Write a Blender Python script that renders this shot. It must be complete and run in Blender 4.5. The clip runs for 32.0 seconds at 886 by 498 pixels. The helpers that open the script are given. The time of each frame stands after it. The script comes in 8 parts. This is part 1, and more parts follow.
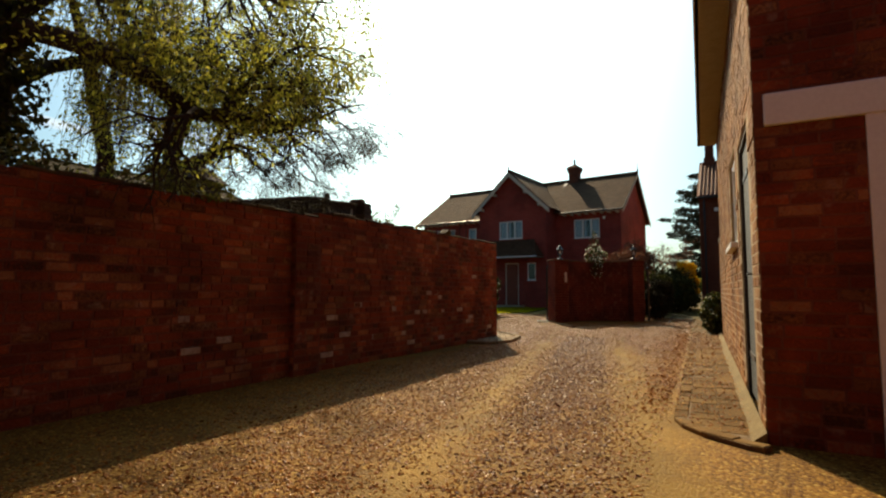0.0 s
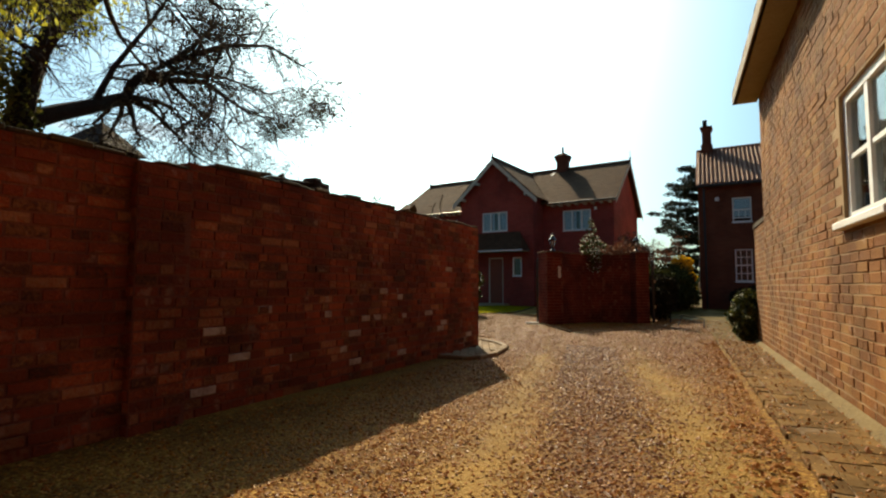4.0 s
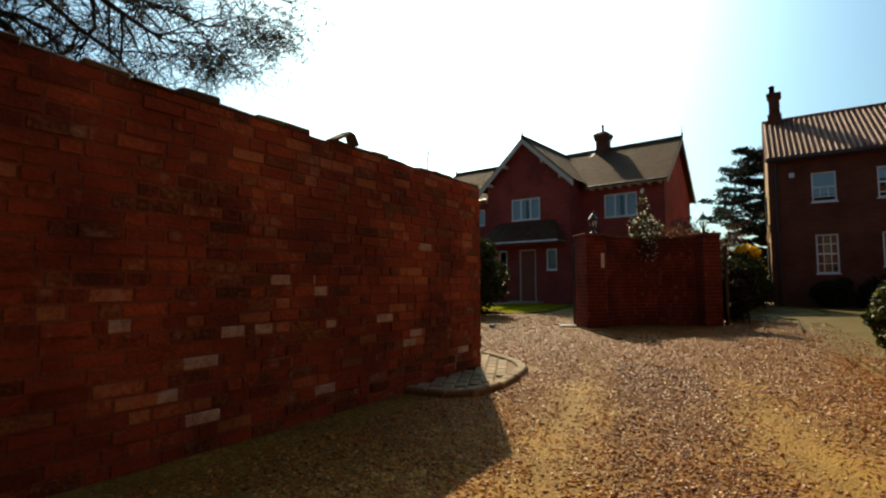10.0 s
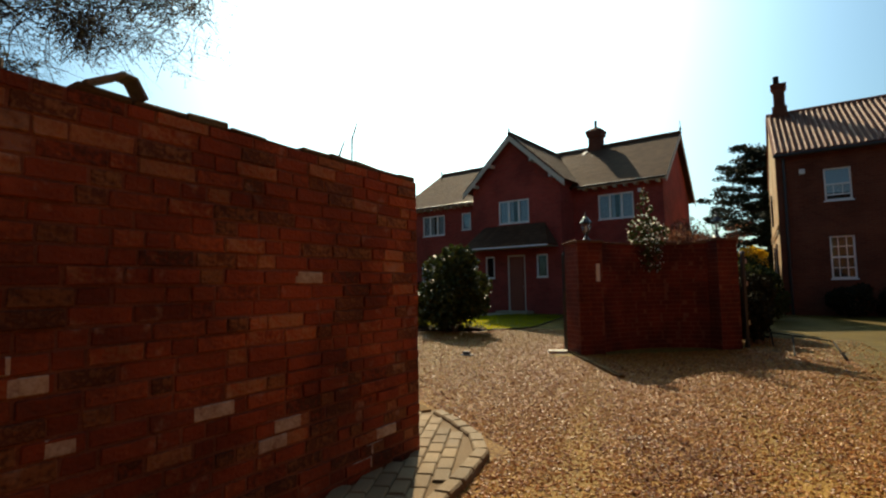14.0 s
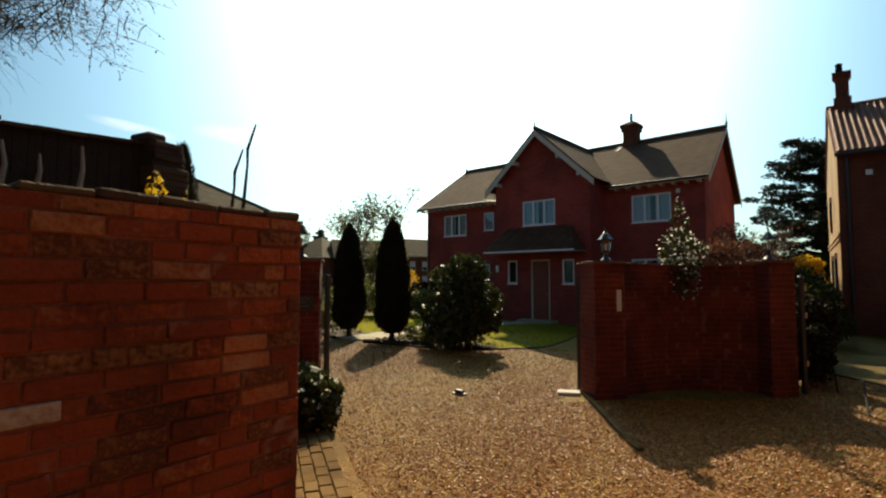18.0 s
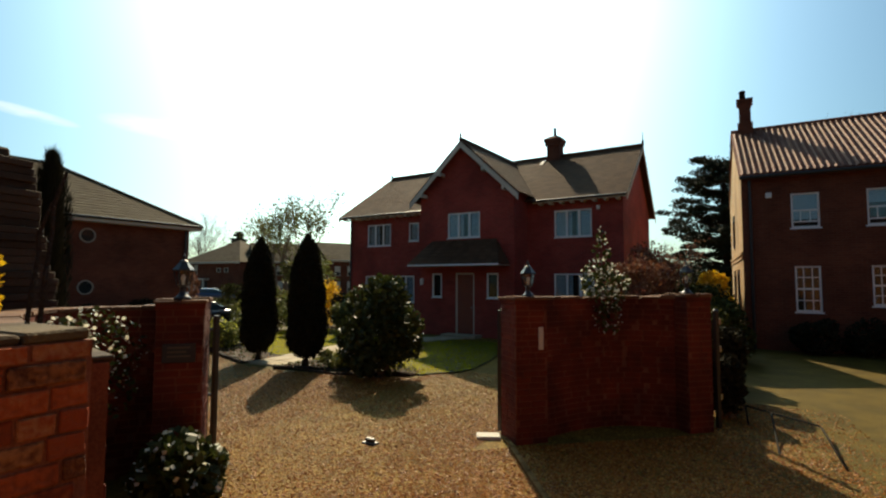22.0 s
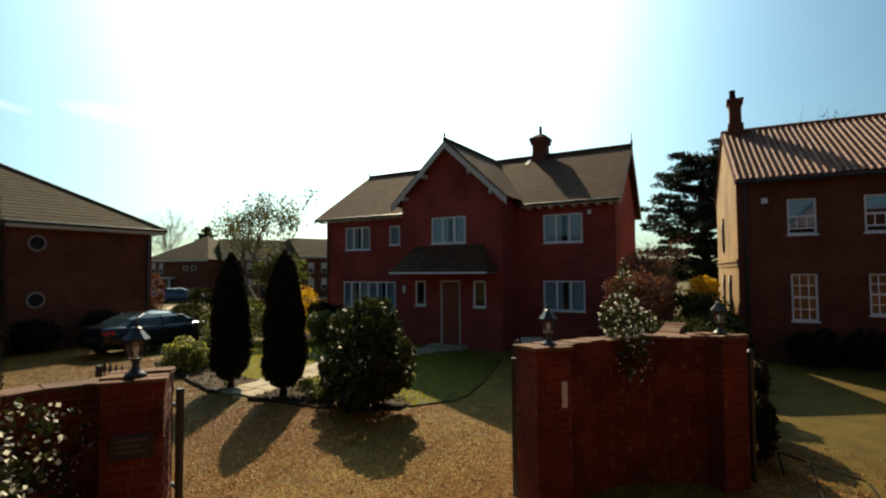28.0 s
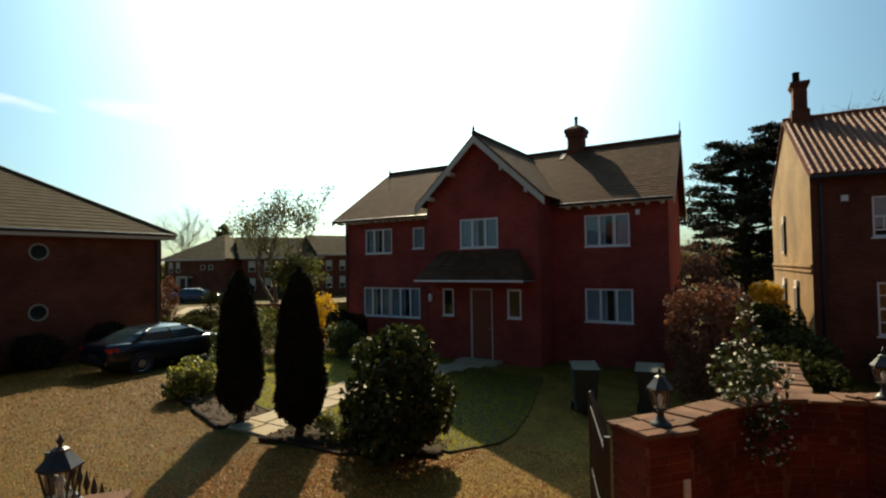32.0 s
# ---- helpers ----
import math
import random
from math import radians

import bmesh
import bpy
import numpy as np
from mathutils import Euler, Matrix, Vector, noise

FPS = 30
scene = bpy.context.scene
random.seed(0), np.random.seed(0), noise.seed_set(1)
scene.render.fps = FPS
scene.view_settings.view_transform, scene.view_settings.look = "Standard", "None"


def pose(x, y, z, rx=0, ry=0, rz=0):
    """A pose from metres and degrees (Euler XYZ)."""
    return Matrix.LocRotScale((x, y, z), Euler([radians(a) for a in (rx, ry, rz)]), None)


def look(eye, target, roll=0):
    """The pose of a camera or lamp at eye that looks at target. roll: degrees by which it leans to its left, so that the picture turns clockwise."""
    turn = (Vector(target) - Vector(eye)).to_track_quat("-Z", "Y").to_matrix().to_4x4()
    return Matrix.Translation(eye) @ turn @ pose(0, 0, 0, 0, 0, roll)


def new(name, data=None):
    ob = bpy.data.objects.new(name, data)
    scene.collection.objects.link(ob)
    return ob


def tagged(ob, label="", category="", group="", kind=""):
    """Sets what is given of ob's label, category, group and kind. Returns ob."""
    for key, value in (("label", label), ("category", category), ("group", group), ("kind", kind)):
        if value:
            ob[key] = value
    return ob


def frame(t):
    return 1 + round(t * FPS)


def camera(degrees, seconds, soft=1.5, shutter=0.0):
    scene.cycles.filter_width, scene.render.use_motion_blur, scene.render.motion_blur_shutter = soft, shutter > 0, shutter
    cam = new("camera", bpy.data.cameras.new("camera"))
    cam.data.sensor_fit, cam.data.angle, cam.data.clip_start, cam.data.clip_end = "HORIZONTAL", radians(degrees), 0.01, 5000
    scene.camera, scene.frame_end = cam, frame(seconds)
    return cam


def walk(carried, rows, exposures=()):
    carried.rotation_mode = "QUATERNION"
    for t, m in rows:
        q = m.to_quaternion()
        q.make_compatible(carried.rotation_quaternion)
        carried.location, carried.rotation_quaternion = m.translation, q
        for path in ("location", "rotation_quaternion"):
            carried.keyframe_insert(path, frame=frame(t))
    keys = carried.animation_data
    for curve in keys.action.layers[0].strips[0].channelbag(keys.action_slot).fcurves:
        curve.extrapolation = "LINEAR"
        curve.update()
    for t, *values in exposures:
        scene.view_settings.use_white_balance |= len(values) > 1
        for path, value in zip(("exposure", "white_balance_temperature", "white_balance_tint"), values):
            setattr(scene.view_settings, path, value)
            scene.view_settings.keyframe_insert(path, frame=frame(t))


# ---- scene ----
cam = camera(82.0, 32.0, soft=2.2)
PATH = [
    (0, (1.745, 1.412, 1.003), (0.591, 3.037, 1.159), 0.2),
    (0.5, (1.602, 1.631, 1.011), (0.438, 3.249, 1.172), -0.5),
    (1, (1.434, 1.885, 0.991), (0.28, 3.511, 1.153), -0.8),
    (1.5, (1.298, 2.12, 0.989), (0.161, 3.757, 1.143), -0.7),
    (2, (1.142, 2.446, 0.995), (0.023, 4.096, 1.15), -0.5),
    (2.5, (1.012, 2.708, 0.985), (-0.089, 4.371, 1.134), -0.2),
    (3, (0.871, 2.987, 0.998), (-0.225, 4.654, 1.14), -0.1),
    (3.5, (0.739, 3.227, 0.993), (-0.36, 4.893, 1.134), 0.2),
    (5.5, (0.203, 4.343, 1.037), (-0.905, 6.001, 1.19), -0.3),
    (6, (0.112, 4.577, 1.024), (-0.99, 6.239, 1.174), -0.4),
    (6.5, (0.029, 4.725, 1.025), (-1.069, 6.39, 1.178), -0.5),
    (7, (-0.065, 4.916, 1.018), (-1.171, 6.575, 1.18), -0.4),
    (7.5, (-0.132, 5.11, 0.995), (-1.272, 6.746, 1.144), -0.3),
    (8, (-0.174, 5.295, 0.998), (-1.357, 6.902, 1.136), -0.4),
    (8.5, (-0.254, 5.542, 0.964), (-1.468, 7.125, 1.109), -0.1),
    (9, (-0.326, 5.744, 0.953), (-1.558, 7.313, 1.098), -0.1),
    (9.5, (-0.396, 5.953, 0.935), (-1.628, 7.523, 1.077), -0.1),
    (10, (-0.481, 6.159, 0.907), (-1.7, 7.739, 1.044), -0.3),
    (10.5, (-0.584, 6.422, 0.875), (-1.782, 8.018, 1.015), -0.6),
    (11, (-0.677, 6.655, 0.877), (-1.861, 8.261, 1.013), -0.9),
    (11.5, (-0.754, 6.884, 0.886), (-1.941, 8.488, 1.021), -0.9),
    (12, (-0.825, 7.098, 0.927), (-2.023, 8.694, 1.058), -0.7),
    (12.5, (-0.898, 7.305, 0.976), (-2.107, 8.893, 1.104), -0.6),
    (13, (-0.971, 7.507, 1.037), (-2.187, 9.089, 1.167), -0.7),
    (13.5, (-1.043, 7.688, 1.106), (-2.255, 9.273, 1.245), -0.9),
    (14, (-1.131, 7.889, 1.174), (-2.332, 9.481, 1.322), -1.0),
    (14.5, (-1.198, 8.081, 1.248), (-2.394, 9.677, 1.402), -0.9),
    (16.5, (-1.353, 8.774, 1.513), (-2.598, 10.333, 1.658), -0.5),
    (17, (-1.346, 8.925, 1.585), (-2.621, 10.46, 1.72), -0.3),
    (17.5, (-1.372, 9.122, 1.632), (-2.671, 10.638, 1.756), -0.1),
    (18, (-1.407, 9.322, 1.655), (-2.715, 10.83, 1.776), 0.1),
    (18.5, (-1.412, 9.435, 1.701), (-2.717, 10.947, 1.816), 0.0),
    (19, (-1.408, 9.507, 1.769), (-2.695, 11.034, 1.884), 0.2),
    (19.5, (-1.374, 9.52, 1.834), (-2.645, 11.06, 1.951), 0.2),
    (20, (-1.417, 9.628, 1.882), (-2.672, 11.179, 2.01), 0.2),
    (20.5, (-1.482, 9.681, 1.94), (-2.72, 11.247, 2.065), 0.3),
    (21, (-1.544, 9.794, 1.97), (-2.752, 11.383, 2.094), 0.2),
    (21.5, (-1.594, 9.871, 2.046), (-2.741, 11.504, 2.18), 0.2),
    (22, (-1.627, 9.908, 2.12), (-2.711, 11.584, 2.248), 0.2),
    (22.5, (-1.679, 9.94, 2.196), (-2.719, 11.644, 2.314), 0.2),
    (23, (-1.737, 9.992, 2.258), (-2.753, 11.71, 2.381), 0.3),
    (23.5, (-1.807, 10.049, 2.323), (-2.813, 11.772, 2.451), 0.3),
    (24, (-1.877, 10.049, 2.36), (-2.876, 11.777, 2.482), 0.1),
    (24.5, (-1.96, 10.056, 2.408), (-2.951, 11.79, 2.522), -0.2),
    (25, (-2.035, 10.079, 2.476), (-3.025, 11.813, 2.587), -0.2),
    (25.5, (-2.09, 10.134, 2.527), (-3.09, 11.862, 2.634), -0.0),
    (27.5, (-2.384, 10.405, 2.71), (-3.38, 12.137, 2.8), -0.1),
    (28, (-2.491, 10.51, 2.806), (-3.486, 12.243, 2.893), -0.4),
    (28.5, (-2.67, 10.604, 2.87), (-3.667, 12.335, 2.963), -0.5),
    (29, (-2.858, 10.736, 2.927), (-3.861, 12.462, 3.04), -0.7),
    (29.5, (-3.014, 10.892, 2.972), (-4.029, 12.61, 3.099), -0.9),
    (30, (-3.219, 11.082, 3.011), (-4.241, 12.796, 3.155), -1.0),
    (30.5, (-3.393, 11.236, 3.091), (-4.424, 12.945, 3.228), -1.0),
    (31, (-3.497, 11.397, 3.179), (-4.542, 13.099, 3.276), -1.3),
    (31.5, (-3.602, 11.55, 3.257), (-4.651, 13.252, 3.326), -1.2),
    (32, (-3.697, 11.735, 3.322), (-4.749, 13.435, 3.379), -0.9),
]
LOOK = [(0, 0.46, 7450, 17), (3, 0.52, 7200, 15.5), (9, 0.52, 6950, 13.5), (17, 0.5, 6850, 13), (25, 0.48, 6870, 13.2), (32, 0.4, 6900, 13.5)]
walk(cam, [(t, look(eye, target, roll)) for t, eye, target, roll in PATH], LOOK)

# ---- light ----
SUN_TO = Vector((-0.486, 0.638, 0.597))
world = bpy.data.worlds.new("sky")
scene.world = world
world.use_nodes = True
wn = world.node_tree.nodes
sky = wn.new("ShaderNodeTexSky")
sky.sky_type = "NISHITA"
sky.sun_disc = False
sky.sun_elevation = math.asin(0.597)
sky.sun_rotation = math.atan2(SUN_TO.x, SUN_TO.y)
sky.air_density = 1.0
sky.dust_density = 2.2
sky.ozone_density = 5.0
wn["Background"].inputs[1].default_value = 0.062
tint = wn.new("ShaderNodeMix")
tint.data_type, tint.blend_type = "RGBA", "MULTIPLY"
tint.inputs["Factor"].default_value = 1.0
tint.inputs["B"].default_value = (0.77, 1.08, 0.99, 1)
world.node_tree.links.new(sky.outputs[0], tint.inputs["A"])
wl = world.node_tree.links
wc = wn.new("ShaderNodeTexCoord")
wsep = wn.new("ShaderNodeSeparateXYZ")
wl.new(wc.outputs["Generated"], wsep.inputs[0])


def wmath(op, a, b=None, clamp=False):
    q = wn.new("ShaderNodeMath")
    q.operation, q.use_clamp = op, clamp
    for i, v in enumerate((a, b)):
        if isinstance(v, (int, float)):
            q.inputs[i].default_value = v
        elif v is not None:
            wl.new(v, q.inputs[i])
    return q.outputs[0]


# two thin streaks of cirrus low over the hipped house
azim = wmath("MULTIPLY", wmath("ARCTAN2", wsep.outputs[1], wmath("MULTIPLY", wsep.outputs[0], -1.0)), 57.296)
elev = wmath("MULTIPLY", wmath("ARCSINE", wsep.outputs[2]), 57.296)
wmap = wn.new("ShaderNodeMapping")
wmap.inputs["Scale"].default_value = (14, 14, 60)
wl.new(wc.outputs["Generated"], wmap.inputs[0])
wnoise = wn.new("ShaderNodeTexNoise")
wnoise.inputs["Scale"].default_value, wnoise.inputs["Detail"].default_value = 1.0, 5
wl.new(wmap.outputs[0], wnoise.inputs["Vector"])
veil = None
for az0, el0, wide, high, tilt_, dense in ((17.3, 14.4, 4.0, 0.55, -0.12, 0.5), (28.2, 14.9, 6.0, 1.1, -0.02, 0.5)):
    da = wmath("SUBTRACT", azim, az0)
    de = wmath("SUBTRACT", wmath("SUBTRACT", elev, el0), wmath("MULTIPLY", da, tilt_))
    m_ = wmath("SUBTRACT", 1.0, wmath("ADD", wmath("POWER", wmath("ABSOLUTE", wmath("DIVIDE", da, wide)), 2.0), wmath("POWER", wmath("ABSOLUTE", wmath("DIVIDE", de, high)), 2.0)), True)
    m_ = wmath("MULTIPLY", m_, wmath("MULTIPLY", wmath("SUBTRACT", wnoise.outputs["Fac"], 0.25, True), dense * 3.0))
    veil = m_ if veil is None else wmath("ADD", veil, m_)
cirrus = wn.new("ShaderNodeMix")
cirrus.data_type = "RGBA"
cirrus.inputs["B"].default_value = (15.0, 15.5, 16.0, 1)
wl.new(wmath("MULTIPLY", veil, 1.0, True), cirrus.inputs["Factor"])
# hazy brightening of the sky towards the sun
toward = wn.new("ShaderNodeVectorMath")
toward.operation = "DOT_PRODUCT"
toward.inputs[1].default_value = SUN_TO.normalized()
wl.new(wc.outputs["Generated"], toward.inputs[0])
haze = wmath("ADD", wmath("MULTIPLY", wmath("POWER", wmath("MAXIMUM", toward.outputs["Value"], 0.0), 5.0), 2.2), 1.0)
hazy = wn.new("ShaderNodeVectorMath")
hazy.operation = "SCALE"
wl.new(tint.outputs["Result"], hazy.inputs[0])
wl.new(haze, hazy.inputs["Scale"])
wl.new(hazy.outputs[0], cirrus.inputs["A"])
wl.new(cirrus.outputs["Result"], wn["Background"].inputs[0])
sun = new("sun", bpy.data.lights.new("sun", "SUN"))
sun.data.energy, sun.data.angle, sun.data.color = 5.0, radians(0.55), (1.0, 0.84, 0.56)
sun.matrix_world = look(SUN_TO * 60, (0, 0, 0))

# ---- materials ----
def material(name, cols, rough=0.8, scale=6.0, fine=60.0, bump=0.3, dist=0.01, metal=0.0, island=0.0, spec=0.4, blotch=0.35, objrand=False, stain=0.0, lime=0.0):
    """Two scales of noise between the given colours, with fine relief; island: how much each piece differs."""
    m = bpy.data.materials.new(name)
    m.use_nodes = True
    n, l = m.node_tree.nodes, m.node_tree.links
    b = n["Principled BSDF"]
    b.inputs["Roughness"].default_value = rough
    b.inputs["Metallic"].default_value = metal
    b.inputs["Specular IOR Level"].default_value = spec
    co = n.new("ShaderNodeTexCoord")
    a1 = n.new("ShaderNodeTexNoise")
    a1.inputs["Scale"].default_value, a1.inputs["Detail"].default_value = scale, 5
    a2 = n.new("ShaderNodeTexNoise")
    a2.inputs["Scale"].default_value, a2.inputs["Detail"].default_value = fine, 4
    l.new(co.outputs["Object"], a1.inputs["Vector"])
    l.new(co.outputs["Object"], a2.inputs["Vector"])
    mx = n.new("ShaderNodeMath")
    mx.operation = "MULTIPLY_ADD"
    mx.inputs[1].default_value = blotch
    l.new(a1.outputs["Fac"], mx.inputs[0])
    m2 = n.new("ShaderNodeMath")
    m2.operation = "MULTIPLY"
    m2.inputs[1].default_value = 1 - blotch
    l.new(a2.outputs["Fac"], m2.inputs[0])
    l.new(m2.outputs[0], mx.inputs[2])
    fac = mx.outputs[0]
    if island:
        src = n.new("ShaderNodeObjectInfo") if objrand else n.new("ShaderNodeNewGeometry")
        r = src.outputs["Random"] if objrand else src.outputs["Random Per Island"]
        k = n.new("ShaderNodeMix")
        k.inputs["Factor"].default_value = island
        l.new(fac, k.inputs["A"])
        l.new(r, k.inputs["B"])
        fac = k.outputs["Result"]
    ramp = n.new("ShaderNodeValToRGB")
    e = ramp.color_ramp.elements
    lo, hi = (0.1, 0.9) if island else (0.3, 0.72)
    for i, c in enumerate(cols):
        p = lo + (hi - lo) * i / max(1, len(cols) - 1)
        el = e[i] if i < 2 and len(cols) > 1 else (e[0] if len(cols) == 1 else e.new(p))
        el.position, el.color = p, (*c, 1)
    l.new(fac, ramp.inputs[0])
    out = ramp.outputs[0]
    if stain:
        st = n.new("ShaderNodeTexNoise")
        st.inputs["Scale"].default_value, st.inputs["Detail"].default_value = 1.6, 6
        geo = n.new("ShaderNodeNewGeometry")
        l.new(geo.outputs["Position"], st.inputs["Vector"])
        mr = n.new("ShaderNodeMapRange")
        mr.inputs["From Min"].default_value, mr.inputs["From Max"].default_value = 0.38, 0.62
        mr.inputs["To Min"].default_value, mr.inputs["To Max"].default_value = 1 - stain, 1.15
        l.new(st.outputs["Fac"], mr.inputs["Value"])
        sc = n.new("ShaderNodeVectorMath")
        sc.operation = "SCALE"
        l.new(out, sc.inputs[0])
        l.new(mr.outputs[0], sc.inputs["Scale"])
        out = sc.outputs[0]
    if lime:
        ls = n.new("ShaderNodeTexNoise")
        ls.inputs["Scale"].default_value, ls.inputs["Detail"].default_value = 6.5, 7
        lp = n.new("ShaderNodeNewGeometry")
        l.new(lp.outputs["Position"], ls.inputs["Vector"])
        lr = n.new("ShaderNodeMapRange")
        lr.inputs["From Min"].default_value, lr.inputs["From Max"].default_value = 0.62, 0.7
        lr.inputs["To Min"].default_value, lr.inputs["To Max"].default_value = 0.0, lime
        l.new(ls.outputs["Fac"], lr.inputs["Value"])
        lx = n.new("ShaderNodeMix")
        lx.data_type = "RGBA"
        lx.inputs["B"].default_value = (0.4, 0.27, 0.19, 1)
        l.new(lr.outputs[0], lx.inputs["Factor"])
        l.new(out, lx.inputs["A"])
        out = lx.outputs["Result"]
    l.new(out, b.inputs["Base Color"])
    if bump:
        bp = n.new("ShaderNodeBump")
        bp.inputs["Strength"].default_value, bp.inputs["Distance"].default_value = bump, dist
        l.new(a2.outputs["Fac"], bp.inputs["Height"])
        l.new(bp.outputs[0], b.inputs["Normal"])
    return m


def far_brick(name, c1, c2, mortar, rough=0.85):
    """Brickwork too far off for pieces: courses of 75 mm, with relief and stains."""
    m = bpy.data.materials.new(name)
    m.use_nodes = True
    n, l = m.node_tree.nodes, m.node_tree.links
    b = n["Principled BSDF"]
    b.inputs["Roughness"].default_value = rough
    b.inputs["Specular IOR Level"].default_value = 0.25
    co = n.new("ShaderNodeTexCoord")
    sp = n.new("ShaderNodeSeparateXYZ")
    l.new(co.outputs["Object"], sp.inputs[0])
    ad = n.new("ShaderNodeMath")
    l.new(sp.outputs[0], ad.inputs[0])
    l.new(sp.outputs[1], ad.inputs[1])
    cb = n.new("ShaderNodeCombineXYZ")
    l.new(ad.outputs[0], cb.inputs[0])
    l.new(sp.outputs[2], cb.inputs[1])
    bt = n.new("ShaderNodeTexBrick")
    bt.inputs["Scale"].default_value = 1
    bt.inputs["Brick Width"].default_value, bt.inputs["Row Height"].default_value = 0.225, 0.075
    bt.inputs["Mortar Size"].default_value = 0.008
    bt.inputs["Color1"].default_value, bt.inputs["Color2"].default_value, bt.inputs["Mortar"].default_value = (*c1, 1), (*c2, 1), (*mortar, 1)
    l.new(cb.outputs[0], bt.inputs["Vector"])
    ns = n.new("ShaderNodeTexNoise")
    ns.inputs["Scale"].default_value, ns.inputs["Detail"].default_value = 0.9, 6
    l.new(co.outputs["Object"], ns.inputs["Vector"])
    rp = n.new("ShaderNodeMapRange")
    rp.inputs["From Min"].default_value, rp.inputs["From Max"].default_value = 0.3, 0.7
    rp.inputs["To Min"].default_value, rp.inputs["To Max"].default_value = 0.7, 1.25
    l.new(ns.outputs["Fac"], rp.inputs["Value"])
    ml = n.new("ShaderNodeVectorMath")
    ml.operation = "SCALE"
    l.new(bt.outputs["Color"], ml.inputs[0])
    l.new(rp.outputs[0], ml.inputs["Scale"])
    l.new(ml.outputs[0], b.inputs["Base Color"])
    bp = n.new("ShaderNodeBump")
    bp.inputs["Strength"].default_value, bp.inputs["Distance"].default_value, bp.invert = 0.6, 0.01, True
    l.new(bt.outputs["Fac"], bp.inputs["Height"])
    l.new(bp.outputs[0], b.inputs["Normal"])
    return m


def leafy(name, cols, rough=0.5, trans=0.35, spec=0.4):
    """Leaves: each differs a little, and some light passes through."""
    m = material(name, cols, rough, 3, 30, 0.0, island=0.75, spec=spec)
    n, l = m.node_tree.nodes, m.node_tree.links
    t = n.new("ShaderNodeBsdfTranslucent")
    mixer = n.new("ShaderNodeMixShader")
    mixer.inputs[0].default_value = trans
    base = n["Principled BSDF"]
    l.new(base.inputs["Base Color"].links[0].from_socket, t.inputs["Color"])
    l.new(base.outputs[0], mixer.inputs[1])
    l.new(t.outputs[0], mixer.inputs[2])
    l.new(mixer.outputs[0], n["Material Output"].inputs["Surface"])
    return m


def glass(name, tint=(0.75, 0.82, 0.85), rough=0.03):
    m = bpy.data.materials.new(name)
    m.use_nodes = True
    n, l = m.node_tree.nodes, m.node_tree.links
    g = n.new("ShaderNodeBsdfGlossy")
    g.inputs["Roughness"].default_value = rough
    tr = n.new("ShaderNodeBsdfTransparent")
    tr.inputs["Color"].default_value = (*tint, 1)
    fr = n.new("ShaderNodeFresnel")
    fr.inputs["IOR"].default_value = 1.6
    mx = n.new("ShaderNodeMixShader")
    least = n.new("ShaderNodeMath")
    least.operation = "MINIMUM"
    least.inputs[1].default_value = 0.22
    l.new(fr.outputs[0], least.inputs[0])
    l.new(least.outputs[0], mx.inputs[0])
    l.new(tr.outputs[0], mx.inputs[1])
    l.new(g.outputs[0], mx.inputs[2])
    l.new(mx.outputs[0], n["Material Output"].inputs["Surface"])
    return m


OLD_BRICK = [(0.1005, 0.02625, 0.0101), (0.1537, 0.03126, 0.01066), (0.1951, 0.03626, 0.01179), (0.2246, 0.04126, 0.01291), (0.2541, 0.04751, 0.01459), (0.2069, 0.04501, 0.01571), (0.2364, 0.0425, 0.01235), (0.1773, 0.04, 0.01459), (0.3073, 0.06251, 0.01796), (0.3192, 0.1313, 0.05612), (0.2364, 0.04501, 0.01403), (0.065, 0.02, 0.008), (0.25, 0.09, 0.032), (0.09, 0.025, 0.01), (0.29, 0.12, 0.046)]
M_OLD = material("old_red_brick", OLD_BRICK, 0.85, 7, 40, 0.8, 0.014, island=0.75, spec=0.2, stain=0.42, lime=0.28)
M_OLD1 = material("old_red_brick_single", OLD_BRICK, 0.85, 7, 40, 0.8, 0.014, island=0.75, spec=0.2, objrand=True, stain=0.42, lime=0.28)
M_LIMED = material("lime_splashed_brick", [(0.16, 0.07, 0.04), (0.3, 0.19, 0.13), (0.42, 0.31, 0.23), (0.46, 0.36, 0.28)], 0.9, 14, 60, 0.6, 0.008, blotch=0.6)
GATE_BRICK = [(0.092, 0.0142, 0.0058), (0.13, 0.0195, 0.0074), (0.16, 0.026, 0.009), (0.124, 0.0185, 0.007), (0.142, 0.0228, 0.0082), (0.186, 0.039, 0.014)]
M_GATE = material("red_gate_brick", GATE_BRICK, 0.85, 5, 50, 0.6, 0.01, island=0.45, spec=0.25, stain=0.5)
M_GATE1 = material("red_gate_brick_single", GATE_BRICK, 0.85, 5, 50, 0.6, 0.01, island=0.45, spec=0.25, objrand=True, stain=0.5)
M_CAP = material("tan_coping_tile", [(0.0867, 0.0334, 0.01439), (0.147, 0.06358, 0.0287), (0.1904, 0.09095, 0.04309)], 0.9, 6, 50, 0.6, 0.012, island=0.5, objrand=True, stain=0.3)
WARM = [(0.11, 0.0432, 0.0119), (0.2, 0.07128, 0.01615), (0.27, 0.1134, 0.0272), (0.175, 0.06048, 0.01403), (0.29, 0.135, 0.03655), (0.34, 0.2106, 0.0765)]
M_WARM = material("warm_orange_brick", WARM, 0.9, 5, 70, 0.8, 0.012, island=0.5, spec=0.2, stain=0.35, lime=0.35)
